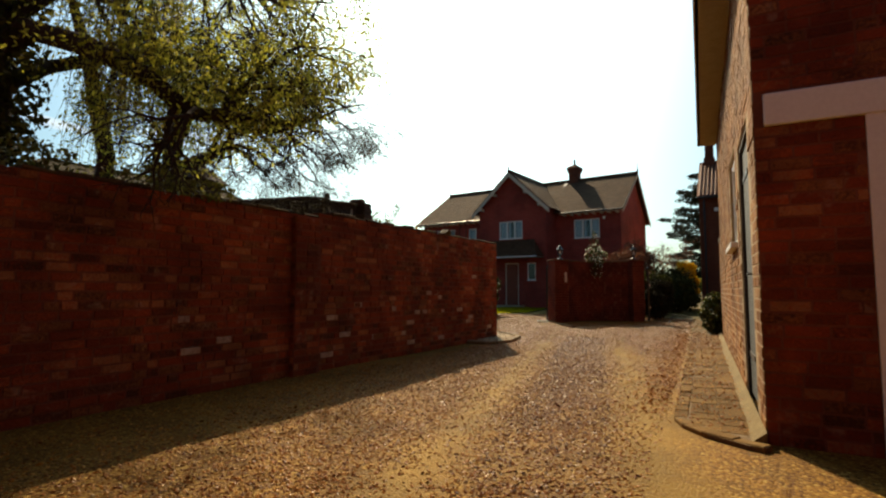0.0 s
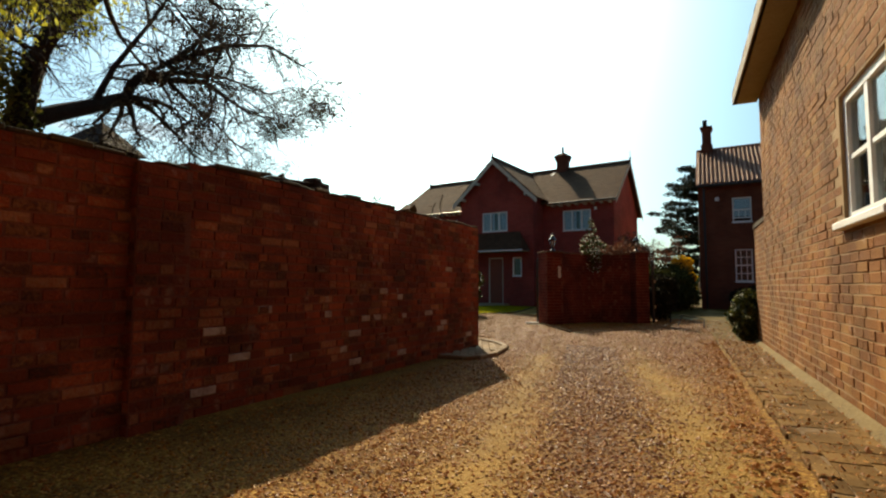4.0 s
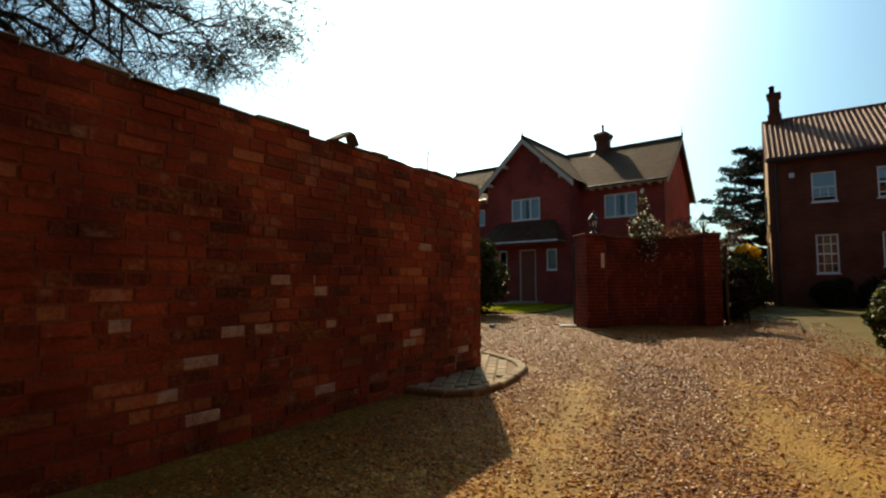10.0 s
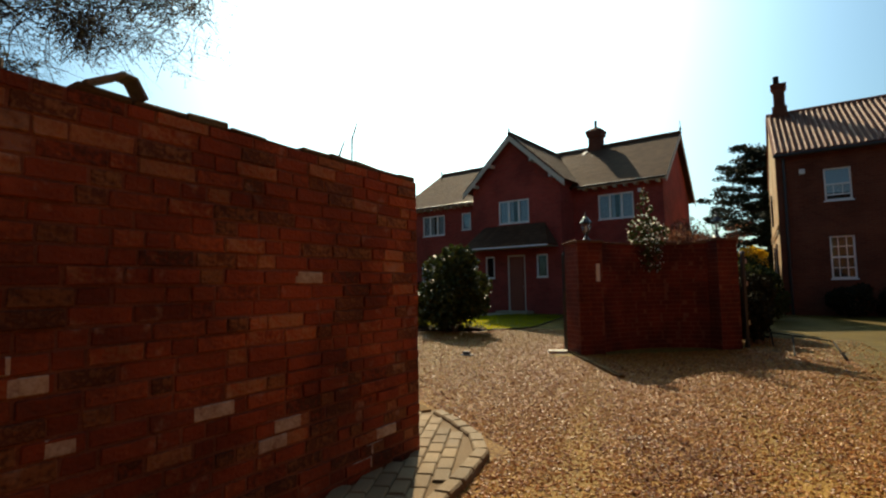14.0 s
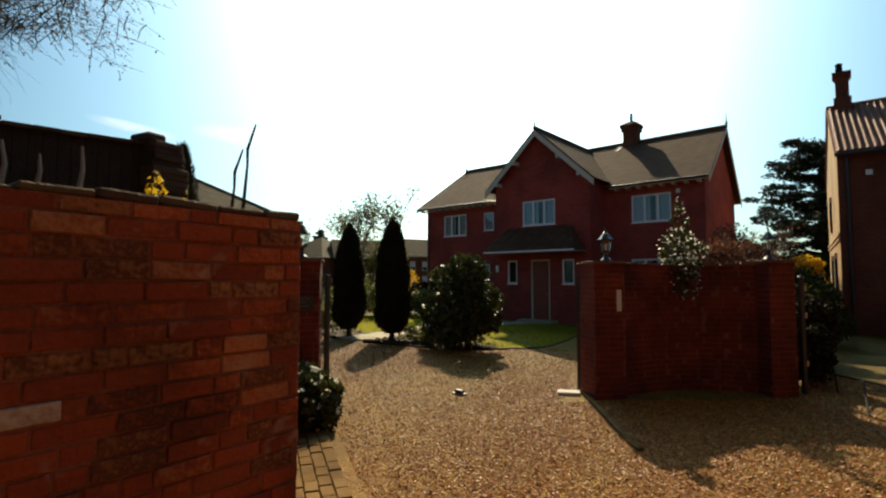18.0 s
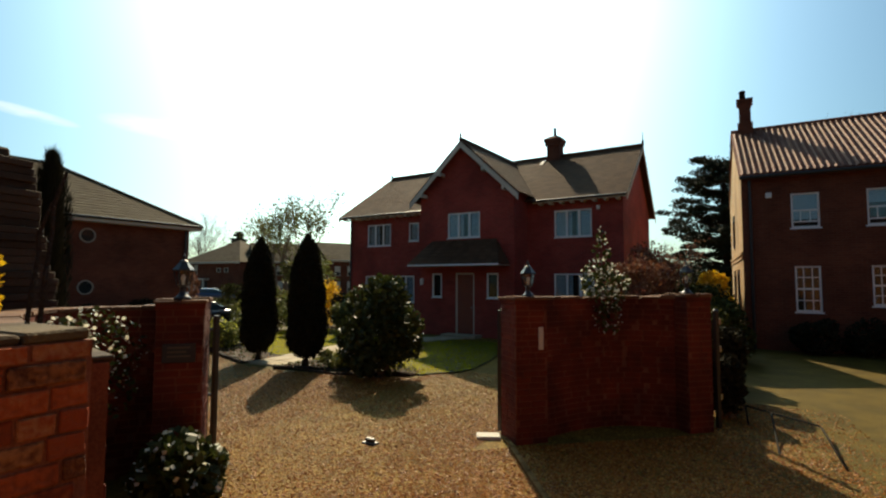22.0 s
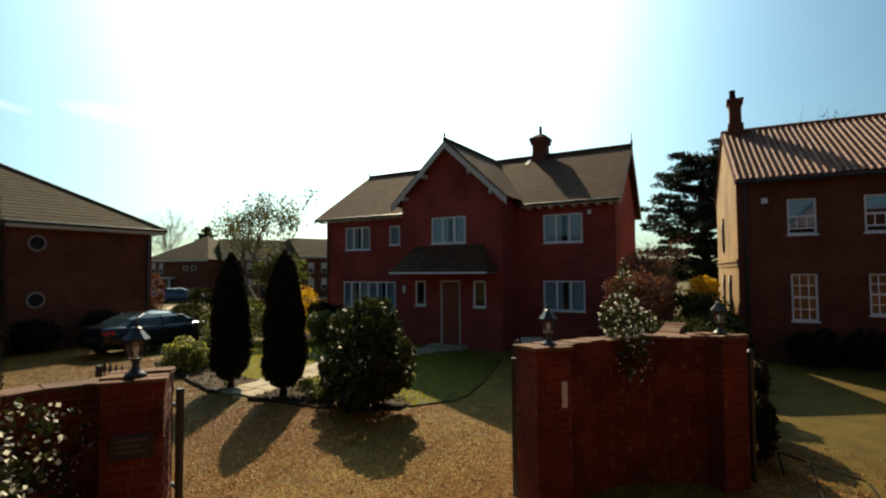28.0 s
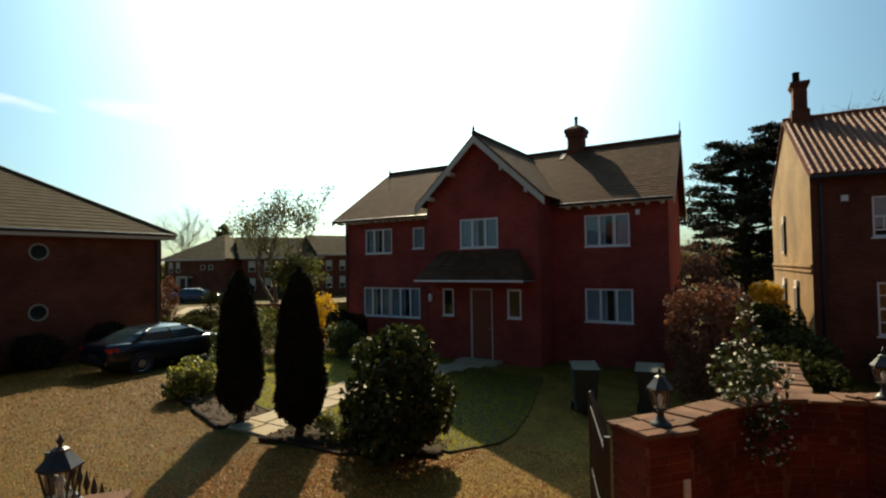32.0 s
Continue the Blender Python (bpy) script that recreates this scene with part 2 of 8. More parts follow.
M_WARM1 = material("warm_orange_brick_single", WARM, 0.9, 5, 70, 0.8, 0.012, island=0.5, spec=0.2, objrand=True, stain=0.35, lime=0.35)
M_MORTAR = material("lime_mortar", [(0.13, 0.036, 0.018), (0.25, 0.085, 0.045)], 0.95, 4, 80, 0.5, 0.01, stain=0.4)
M_MORTAR2 = material("pale_mortar", [(0.24, 0.145, 0.062), (0.36, 0.24, 0.12)], 0.95, 4, 80, 0.5, 0.01, stain=0.25)
M_COPE = material("weathered_coping", [(0.04, 0.021, 0.01), (0.08, 0.048, 0.021), (0.14, 0.105, 0.046)], 0.95, 6, 60, 0.6, 0.012, island=0.5, objrand=True, stain=0.5)
M_HOUSE = far_brick("red_house_brick", (0.33, 0.046, 0.034), (0.25, 0.035, 0.026), (0.27, 0.085, 0.06))
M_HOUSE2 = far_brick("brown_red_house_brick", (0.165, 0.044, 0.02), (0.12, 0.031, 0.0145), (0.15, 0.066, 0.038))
# sunlight on the pantiled house's gable, put into a brighter, yellower brick colour
M_LIT_GABLE = far_brick("sunlit_gable_brick", (0.35, 0.206, 0.08), (0.3, 0.17, 0.064), (0.34, 0.25, 0.135))
M_TILE = material("brown_plain_tile", [(0.05344, 0.0248, 0.01232), (0.08556, 0.04216, 0.02156), (0.1178, 0.062, 0.03337)], 0.9, 1.3, 40, 0.3, island=0.35, spec=0.15)
M_PAN = material("red_clay_pantile", [(0.135, 0.033, 0.0135), (0.19, 0.052, 0.022), (0.225, 0.067, 0.03)], 0.7, 2, 40, 0.3, island=0.4)
M_SLATE = material("grey_concrete_tile", [(0.04125, 0.02888, 0.01331), (0.0616, 0.04538, 0.02277), (0.0825, 0.0638, 0.03416)], 0.9, 1.5, 40, 0.3, island=0.35, spec=0.15)
M_WHITE = material("white_paint", [(0.7, 0.7, 0.68), (0.8, 0.8, 0.78)], 0.5, 3, 40, 0.1)
M_CREAM = material("cream_board", [(0.5, 0.45, 0.36), (0.62, 0.57, 0.46)], 0.6, 3, 40, 0.1)
M_GLASS = glass("window_glass")
# near-black panel colour that stands in for unlit rooms behind the panes
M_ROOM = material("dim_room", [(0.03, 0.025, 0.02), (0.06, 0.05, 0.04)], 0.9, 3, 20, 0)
M_CURT = material("pale_curtain", [(0.6, 0.62, 0.64), (0.75, 0.76, 0.78)], 0.9, 4, 60, 0.2)
M_DOOR = material("stained_wood_door", [(0.18, 0.04, 0.02), (0.25, 0.06, 0.03)], 0.5, 3, 50, 0.2)
M_BLUEDOOR = material("grey_green_boards", [(0.025, 0.0276, 0.0286), (0.045, 0.0483, 0.0494), (0.065, 0.069, 0.0702)], 0.7, 4, 70, 0.4, island=0.3)
M_RAIL = material("dull_black_rail", [(0.01, 0.009, 0.008), (0.02, 0.018, 0.015)], 0.85, 8, 80, 0.2, spec=0.1)
M_IRON = material("black_iron", [(0.012, 0.012, 0.013), (0.03, 0.03, 0.03)], 0.42, 8, 80, 0.2, spec=0.5)
M_LEAD = material("dull_lead", [(0.1, 0.1, 0.11), (0.2, 0.2, 0.2)], 0.6, 4, 40, 0.2)
M_SOIL = material("bare_soil", [(0.022, 0.011, 0.005), (0.045, 0.023, 0.011), (0.075, 0.04, 0.019)], 0.95, 5, 50, 0.9, 0.03)
M_GRASS = material("lawn_ground", [(0.022, 0.02, 0.002), (0.04, 0.036, 0.003)], 0.9, 3, 60, 0.8, 0.02)
M_BLADE = leafy("grass_blades", [(0.17, 0.165, 0.002), (0.27, 0.26, 0.003), (0.38, 0.35, 0.005)], 0.8, 0.85, 0.03)
M_FLAG = material("sandstone_flags", [(0.2167, 0.1666, 0.1001), (0.3034, 0.2389, 0.1462), (0.3612, 0.3034, 0.1994)], 0.85, 4, 50, 0.4, island=0.4)
M_PAVER = material("brown_brick_paver", [(0.1, 0.053, 0.017), (0.15, 0.083, 0.027), (0.195, 0.115, 0.041)], 0.92, 5, 60, 0.5, island=0.5, spec=0.08, objrand=True, stain=0.3)
M_APRON = material("pale_brown_paver", [(0.128, 0.08, 0.0368), (0.192, 0.128, 0.06256), (0.256, 0.176, 0.092)], 0.88, 5, 60, 0.5, island=0.5, objrand=True, stain=0.25)
M_DIRT = material("trodden_dirt", [(0.08, 0.044, 0.01619), (0.136, 0.08, 0.03091), (0.176, 0.112, 0.04784)], 0.95, 5, 60, 0.5, 0.01)
M_BARK = material("dark_bark", [(0.02, 0.013, 0.008), (0.045, 0.03, 0.019)], 0.95, 8, 50, 1.0, 0.03)
M_TWIG = material("brown_twigs", [(0.1, 0.07, 0.045), (0.18, 0.13, 0.085)], 0.9, 8, 50, 0)
M_WILLOW = leafy("yellow_green_leaves", [(0.25, 0.27, 0.025), (0.42, 0.42, 0.05), (0.56, 0.54, 0.09)], 0.5, 0.7)
M_BUD = leafy("spring_buds", [(0.08, 0.065, 0.04), (0.15, 0.13, 0.075)], 0.6, 0.4)
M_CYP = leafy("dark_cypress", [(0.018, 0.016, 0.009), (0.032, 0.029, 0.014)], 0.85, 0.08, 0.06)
M_LAUREL = leafy("glossy_evergreen", [(0.0175, 0.0251, 0.00624), (0.0394, 0.0501, 0.0104), (0.0702, 0.0786, 0.0208)], 0.5, 0.2, 0.16)
M_SHRUB = leafy("olive_shrub", [(0.06, 0.07, 0.015), (0.12, 0.13, 0.025), (0.2, 0.2, 0.05)], 0.6, 0.35)
M_DARKOLIVE = leafy("dark_olive_leaves", [(0.025, 0.03, 0.008), (0.05, 0.055, 0.014), (0.085, 0.085, 0.024)], 0.8, 0.25, 0.08)
M_RUST = leafy("rusty_spring_twigs", [(0.12, 0.04, 0.025), (0.2, 0.08, 0.04), (0.24, 0.12, 0.06)], 0.8, 0.25)
M_YELLOW = leafy("yellow_blossom", [(0.44, 0.256, 0.008), (0.6, 0.384, 0.016)], 0.6, 0.5)
# white petals, and the leaf glints painted on two evergreens
M_PETAL_GLINT = leafy("white_petal_and_glint", [(0.72, 0.68, 0.52), (0.8, 0.78, 0.66)], 0.6, 0.4)
M_PINE = leafy("dark_pine_needles", [(0.012, 0.02, 0.012), (0.03, 0.04, 0.022)], 0.8, 0.06, 0.2)
M_CAR = material("dark_blue_car_paint", [(0.008, 0.011, 0.018), (0.014, 0.018, 0.028)], 0.18, 2, 300, 0.0, metal=0.2, spec=0.6)
M_TYRE = material("black_rubber", [(0.015, 0.015, 0.015), (0.03, 0.03, 0.03)], 0.85, 8, 60, 0.2)
M_ALLOY = material("grey_alloy", [(0.3, 0.3, 0.31), (0.45, 0.45, 0.46)], 0.35, 8, 60, 0.0, metal=0.9)
M_RED = material("red_lens", [(0.45, 0.02, 0.015), (0.55, 0.03, 0.02)], 0.2, 8, 60, 0)
M_LAMPG = glass("lantern_glass", (0.85, 0.85, 0.82), 0.08)
M_STONE = material("grey_rubble_stone", [(0.06, 0.045, 0.03), (0.12, 0.095, 0.065), (0.2, 0.16, 0.11)], 0.95, 5, 50, 0.7, 0.02, island=0.5)
M_RUBBLE = material("weathered_brown_brick", [(0.03, 0.018, 0.01), (0.06, 0.036, 0.02), (0.11, 0.07, 0.042)], 0.95, 7, 60, 0.8, 0.015, island=0.5, objrand=True, stain=0.3)
M_FILLET = material("mossy_mortar", [(0.08, 0.052, 0.01619), (0.152, 0.1, 0.03312), (0.2, 0.144, 0.0552)], 0.95, 6, 50, 0.6, 0.012)
M_PALE = material("pale_stone_block", [(0.5, 0.46, 0.38), (0.62, 0.58, 0.5)], 0.9, 5, 50, 0.4)
M_BIN = material("dark_bin_plastic", [(0.02, 0.03, 0.02), (0.035, 0.05, 0.035)], 0.5, 5, 50, 0.1)
M_TIMBER = material("grey_split_timber", [(0.25, 0.22, 0.17), (0.4, 0.36, 0.29)], 0.9, 8, 60, 0.5)


def gravel_material():
    """Brown gravel, with two sandy wheel tracks beside the outbuilding that fade towards the gate."""
    m = bpy.data.materials.new("gravel_bed")
    m.use_nodes = True
    n, l = m.node_tree.nodes, m.node_tree.links
    b = n["Principled BSDF"]
    b.inputs["Roughness"].default_value = 0.8
    b.inputs["Specular IOR Level"].default_value = 0.12
    co = n.new("ShaderNodeTexCoord")

    def noise_of(scale, detail):
        t = n.new("ShaderNodeTexNoise")
        t.inputs["Scale"].default_value, t.inputs["Detail"].default_value = scale, detail
        l.new(co.outputs["Object"], t.inputs["Vector"])
        return t.outputs["Fac"]

    def calc(op, a, c, d=None):
        t = n.new("ShaderNodeMath")
        t.operation = op
        for i, q in enumerate((a, c, d)):
            if q is None:
                continue
            if isinstance(q, (int, float)):
                t.inputs[i].default_value = q
            else:
                l.new(q, t.inputs[i])
        return t.outputs[0]

    def ramp_of(f, stops):
        t = n.new("ShaderNodeValToRGB")
        e = t.color_ramp.elements
        for i, (p, c) in enumerate(stops):
            el = e[i] if i < 2 else e.new(p)
            el.position, el.color = p, (*c, 1)
        l.new(f, t.inputs[0])
        return t.outputs[0]

    v = n.new("ShaderNodeTexVoronoi")
    v.inputs["Scale"].default_value = 60
    l.new(co.outputs["Object"], v.inputs["Vector"])
    grain = n.new("ShaderNodeSeparateColor")
    l.new(v.outputs["Color"], grain.inputs[0])
    stones = ramp_of(grain.outputs[0], ((0.0, (0.08, 0.02744, 0.004946)), (0.5, (0.1856, 0.0824, 0.01479)), (0.85, (0.2528, 0.1216, 0.02473)), (1.0, (0.3656, 0.22, 0.06587))))
    sand = ramp_of(noise_of(40, 4), ((0.3, (0.1993, 0.1041, 0.02331)), (0.7, (0.2878, 0.1615, 0.04134))))
    sp = n.new("ShaderNodeSeparateXYZ")
    l.new(co.outputs["Object"], sp.inputs[0])
    u = calc("SUBTRACT", calc("MULTIPLY_ADD", sp.outputs[1], -0.33, 2.55), sp.outputs[0])
    u = calc("ADD", u, calc("MULTIPLY_ADD", noise_of(0.8, 4), 0.7, -0.35))
    t1 = calc("SUBTRACT", 1.0, calc("MULTIPLY", calc("ABSOLUTE", u, None), 2.5))
    t2 = calc("SUBTRACT", 1.0, calc("MULTIPLY", calc("ABSOLUTE", calc("SUBTRACT", u, 1.38), None), 2.9))
    tr = calc("MAXIMUM", t1, t2)
    fade = calc("MULTIPLY_ADD", sp.outputs[1], -0.12, 2.2)
    fade.node.use_clamp = True
    tr = calc("MULTIPLY", tr, fade)
    far = ramp_of(noise_of(0.35, 5), ((0.52, (0, 0, 0)), (0.68, (0.75, 0.75, 0.75))))
    tr = calc("MAXIMUM", tr, far)
    rough = calc("MULTIPLY_ADD", noise_of(9, 5), 0.9, -0.45)
    tr = calc("ADD", tr, rough)
    tr.node.use_clamp = True
    # redder, darker stones lie heaped between the tracks
    crown = calc("SUBTRACT", 1.0, calc("MULTIPLY", calc("ABSOLUTE", calc("SUBTRACT", u, 0.68), None), 2.6))
    crown.node.use_clamp = True
    heap = n.new("ShaderNodeMix")
    heap.data_type = "RGBA"
    l.new(calc("MULTIPLY", crown, 0.75), heap.inputs["Factor"])
    l.new(stones, heap.inputs["A"])
    l.new(ramp_of(grain.outputs[1], ((0.0, (0.044, 0.0136, 0.0033)), (0.6, (0.136, 0.043, 0.0085)), (1.0, (0.225, 0.092, 0.019)))), heap.inputs["B"])
    mx = n.new("ShaderNodeMix")
    mx.data_type = "RGBA"
    l.new(tr, mx.inputs["Factor"])
    l.new(heap.outputs["Result"], mx.inputs["A"])
    l.new(sand, mx.inputs["B"])
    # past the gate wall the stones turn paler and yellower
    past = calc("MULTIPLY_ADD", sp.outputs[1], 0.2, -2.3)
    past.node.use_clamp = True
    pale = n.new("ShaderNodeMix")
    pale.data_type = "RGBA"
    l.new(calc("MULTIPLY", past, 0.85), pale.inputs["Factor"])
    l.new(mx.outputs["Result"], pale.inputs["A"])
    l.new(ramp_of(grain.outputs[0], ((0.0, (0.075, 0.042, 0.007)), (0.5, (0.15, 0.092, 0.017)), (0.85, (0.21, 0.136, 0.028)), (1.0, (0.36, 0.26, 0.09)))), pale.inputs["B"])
    # beyond the drive the gravel is finer and sandier
    off = calc("ABSOLUTE", calc("SUBTRACT", sp.outputs[0], calc("MULTIPLY_ADD", sp.outputs[1], -0.42, 1.4)), None)
    off = calc("MULTIPLY_ADD", off, 0.45, -1.3)
    off.node.use_clamp = True
    off = calc("MULTIPLY", off, 0.8)
    fines = ramp_of(noise_of(55, 5), ((0.3, (0.052, 0.035, 0.0056)), (0.55, (0.084, 0.058, 0.0098)), (0.72, (0.116, 0.083, 0.0158))))
    yard = n.new("ShaderNodeMix")
    yard.data_type = "RGBA"
    l.new(off, yard.inputs["Factor"])
    l.new(pale.outputs["Result"], yard.inputs["A"])
    l.new(fines, yard.inputs["B"])
    # broad damp and dusty patches
    patch = n.new("ShaderNodeMapRange")
    patch.inputs["From Min"].default_value, patch.inputs["From Max"].default_value = 0.36, 0.64
    patch.inputs["To Min"].default_value, patch.inputs["To Max"].default_value = 0.72, 1.12
    l.new(noise_of(1.7, 6), patch.inputs["Value"])
    mott = n.new("ShaderNodeVectorMath")
    mott.operation = "MULTIPLY"
    l.new(yard.outputs["Result"], mott.inputs[0])
    cmb = n.new("ShaderNodeCombineXYZ")
    for i, k in enumerate((0.97, 1.0, 0.72)):
        l.new(calc("MULTIPLY", patch.outputs[0], k), cmb.inputs[i])
    l.new(cmb.outputs[0], mott.inputs[1])
    l.new(mott.outputs[0], b.inputs["Base Color"])
    bp = n.new("ShaderNodeBump")
    bp.inputs["Strength"].default_value, bp.inputs["Distance"].default_value, bp.invert = 0.6, 0.012, True
    l.new(v.outputs["Distance"], bp.inputs["Height"])
    l.new(bp.outputs[0], b.inputs["Normal"])
    return m


M_GRAVEL = gravel_material()
M_PEBBLE = material("loose_flint", [(0.09996, 0.02418, 0.002703), (0.2008, 0.05803, 0.006256), (0.2722, 0.09151, 0.01039), (0.315, 0.1168, 0.01558), (0.215, 0.05565, 0.006256), (0.488, 0.2611, 0.07069), (0.3301, 0.1317, 0.01877)], 0.42, 20, 90, 0, island=0.85, spec=0.07)

M_PEBBLE2 = material("dark_flint", [(0.051, 0.01333, 0.002502), (0.1224, 0.03332, 0.005005), (0.1938, 0.05831, 0.00876), (0.102, 0.02499, 0.003754), (0.306, 0.125, 0.03128)], 0.42, 20, 90, 0, island=0.85, spec=0.07)
M_LITTER = leafy("dry_leaf_litter", [(0.16, 0.055, 0.014), (0.28, 0.11, 0.03), (0.36, 0.17, 0.05)], 0.85, 0.2, 0.08)


# ---- building tools ----
rng = np.random.default_rng(7)


class Geo:
    """Gathers faces for one mesh."""

    def __init__(self):
        self.v, self.f = [], []

    def add(self, verts, faces):
        o = len(self.v)
        self.v += [tuple(p) for p in verts]
        self.f += [tuple(i + o for i in q) for q in faces]
        return self

    def box(self, x0, y0, z0, x1, y1, z1, m=None):
        p = [(x, y, z) for z in (z0, z1) for x, y in ((x0, y0), (x1, y0), (x1, y1), (x0, y1))]
        if m is not None:
            p = [m @ Vector(q) for q in p]
        return self.add(p, [(3, 2, 1, 0), (4, 5, 6, 7), (0, 1, 5, 4), (1, 2, 6, 5), (2, 3, 7, 6), (3, 0, 4, 7)])

    def slab(self, poly, thick):
        """A flat polygon in space, thickened against its normal."""
        p = [Vector(q) for q in poly]
        nrm = (p[1] - p[0]).cross(p[2] - p[0]).normalized() * thick
        k = len(p)
        return self.add(p + [q - nrm for q in p], [tuple(range(k)), tuple(range(2 * k - 1, k - 1, -1))] + [(i, i + k, (i + 1) % k + k, (i + 1) % k) for i in range(k)])

    def prism(self, poly, z0, z1):
        k = len(poly)
        return self.add([(x, y, z0) for x, y in poly] + [(x, y, z1) for x, y in poly], [tuple(range(k - 1, -1, -1)), tuple(range(k, 2 * k))] + [(i, (i + 1) % k, (i + 1) % k + k, i + k) for i in range(k)])

    def tube(self, pts, radii, n=6):
        pts = [Vector(p) for p in pts]
        rings = []
        for i, p in enumerate(pts):
            d = (pts[min(i + 1, len(pts) - 1)] - pts[max(i - 1, 0)]).normalized()
            a = d.orthogonal().normalized()
            b = d.cross(a)
            rings.append([p + (a * math.cos(2 * math.pi * k / n) + b * math.sin(2 * math.pi * k / n)) * radii[i] for k in range(n)])
        f = [(i * n + k, i * n + (k + 1) % n, (i + 1) * n + (k + 1) % n, (i + 1) * n + k) for i in range(len(pts) - 1) for k in range(n)]
        f += [tuple(range(n - 1, -1, -1)), tuple((len(pts) - 1) * n + k for k in range(n))]
        return self.add([q for r in rings for q in r], f)

    def lathe(self, profile, n=12, at=(0, 0, 0), turn=0.0):
        v = [(at[0] + r * math.cos(turn + 2 * math.pi * k / n), at[1] + r * math.sin(turn + 2 * math.pi * k / n), at[2] + z) for r, z in profile for k in range(n)]
        f = [(i * n + k, i * n + (k + 1) % n, (i + 1) * n + (k + 1) % n, (i + 1) * n + k) for i in range(len(profile) - 1) for k in range(n)]
        f += [tuple(range(n - 1, -1, -1)), tuple((len(profile) - 1) * n + k for k in range(n))]
        return self.add(v, f)


def part(name, geo, mat, parent=None, label="", smooth=False, bevel=0.0, mesh=None):
    if mesh is None:
        mesh = bpy.data.meshes.new(name)
        mesh.from_pydata(geo.v, [], geo.f)
        mesh.materials.append(mat)
        if bevel:
            bm = bmesh.new()
            bm.from_mesh(mesh)
            bmesh.ops.bevel(bm, geom=bm.edges[:], offset=bevel, segments=1, affect="EDGES")
            bm.to_mesh(mesh)
            bm.free()
        if smooth:
            for p in mesh.polygons:
                p.use_smooth = True
    ob = new(name, mesh)
    if parent is not None:
        ob.parent = parent
    if label:
        ob["label"] = label
    return ob


def thing(name, label, category, at=None, group="", kind=""):
    ob = new(name)
    if at is not None:
        ob.matrix_basis = at
    return tagged(ob, label, category, group, kind)


def mass(name, verts, faces, mat, parent=None, label="", smooth=False):
    """A mesh from arrays, for what comes in thousands."""
    me = bpy.data.meshes.new(name)
    k = faces.shape[1]
    me.vertices.add(len(verts))
    me.vertices.foreach_set("co", np.asarray(verts, np.float32).ravel())
    me.loops.add(faces.size)
    me.loops.foreach_set("vertex_index", faces.ravel().astype(np.int32))
    me.polygons.add(len(faces))
    me.polygons.foreach_set("loop_start", np.arange(0, faces.size, k, dtype=np.int32))
    me.polygons.foreach_set("use_smooth", np.full(len(faces), smooth, bool))
    me.update(calc_edges=True)
    me.materials.append(mat)
    ob = new(name, me)
    if parent is not None:
        ob.parent = parent
    if label:
        ob["label"] = label
    return ob


def leaf_quads(pts, size, flat=0.0, long=1.6):
    """Folded diamond leaves at the given points, turned at random; flat: 1 lies level."""
    n = len(pts)
    a = rng.normal(size=(n, 3))
    a[:, 2] *= 1 - flat
    a /= np.linalg.norm(a, axis=1)[:, None] + 1e-9
    b = rng.normal(size=(n, 3))
    b[:, 2] *= 1 - flat
    b -= a * (a * b).sum(1)[:, None]
    b /= np.linalg.norm(b, axis=1)[:, None] + 1e-9
    s = size * rng.uniform(0.6, 1.35, n)[:, None]
    v = np.stack([pts - a * s * long / 2, pts + b * s / 2, pts + a * s * long / 2, pts - b * s / 2], 1).reshape(-1, 3)
    return v, np.arange(4 * n).reshape(n, 4)


def cloud(n, lumps, shell=0.55):
    """Points in a set of lumps (x, y, z, rx, ry, rz), mostly towards their skins."""
    w = np.array([r[3] * r[4] * r[5] for r in lumps]) ** (2 / 3)
    pick = rng.choice(len(lumps), n, p=w / w.sum())
    d = rng.normal(size=(n, 3))
    d /= np.linalg.norm(d, axis=1)[:, None]
    r = shell + (1.06 - shell) * rng.random(n) ** 0.6
    L = np.array(lumps)[pick]
    return L[:, :3] + d * r[:, None] * L[:, 3:]


def bush(name, label, at, lumps, n, size, mat, stems=5, group="", extra=None, category="shrub"):
    """A shrub: stems from the ground and a crown of many leaves in uneven lumps. extra: (count, size, material, part's name)."""
    t = thing(name, label, category, pose(*at), group)
    for k in range(stems):
        L = lumps[k % len(lumps)]
        e = Vector(L[:3])
        s = Vector((rng.uniform(-0.1, 0.1), rng.uniform(-0.1, 0.1), -0.02))
        mid = s.lerp(e, 0.5) + Vector(rng.normal(size=3) * 0.05)
        part("stem", Geo().tube([s, mid, e], [0.025, 0.018, 0.008], 5), M_TWIG, t)
    P = cloud(n, lumps)
    P = P[P[:, 2] > 0.015]
    mass("crown", *leaf_quads(P, size), mat, t)
    if extra:
        P = cloud(extra[0], [(x, y, z, a * 1.03, b * 1.03, c * 1.03) for x, y, z, a, b, c in lumps], 0.97)
        P = P[P[:, 2] > 0.05]
        mass(extra[3], *leaf_quads(P, extra[1], 0.4, 1.0), extra[2], t)
    return t


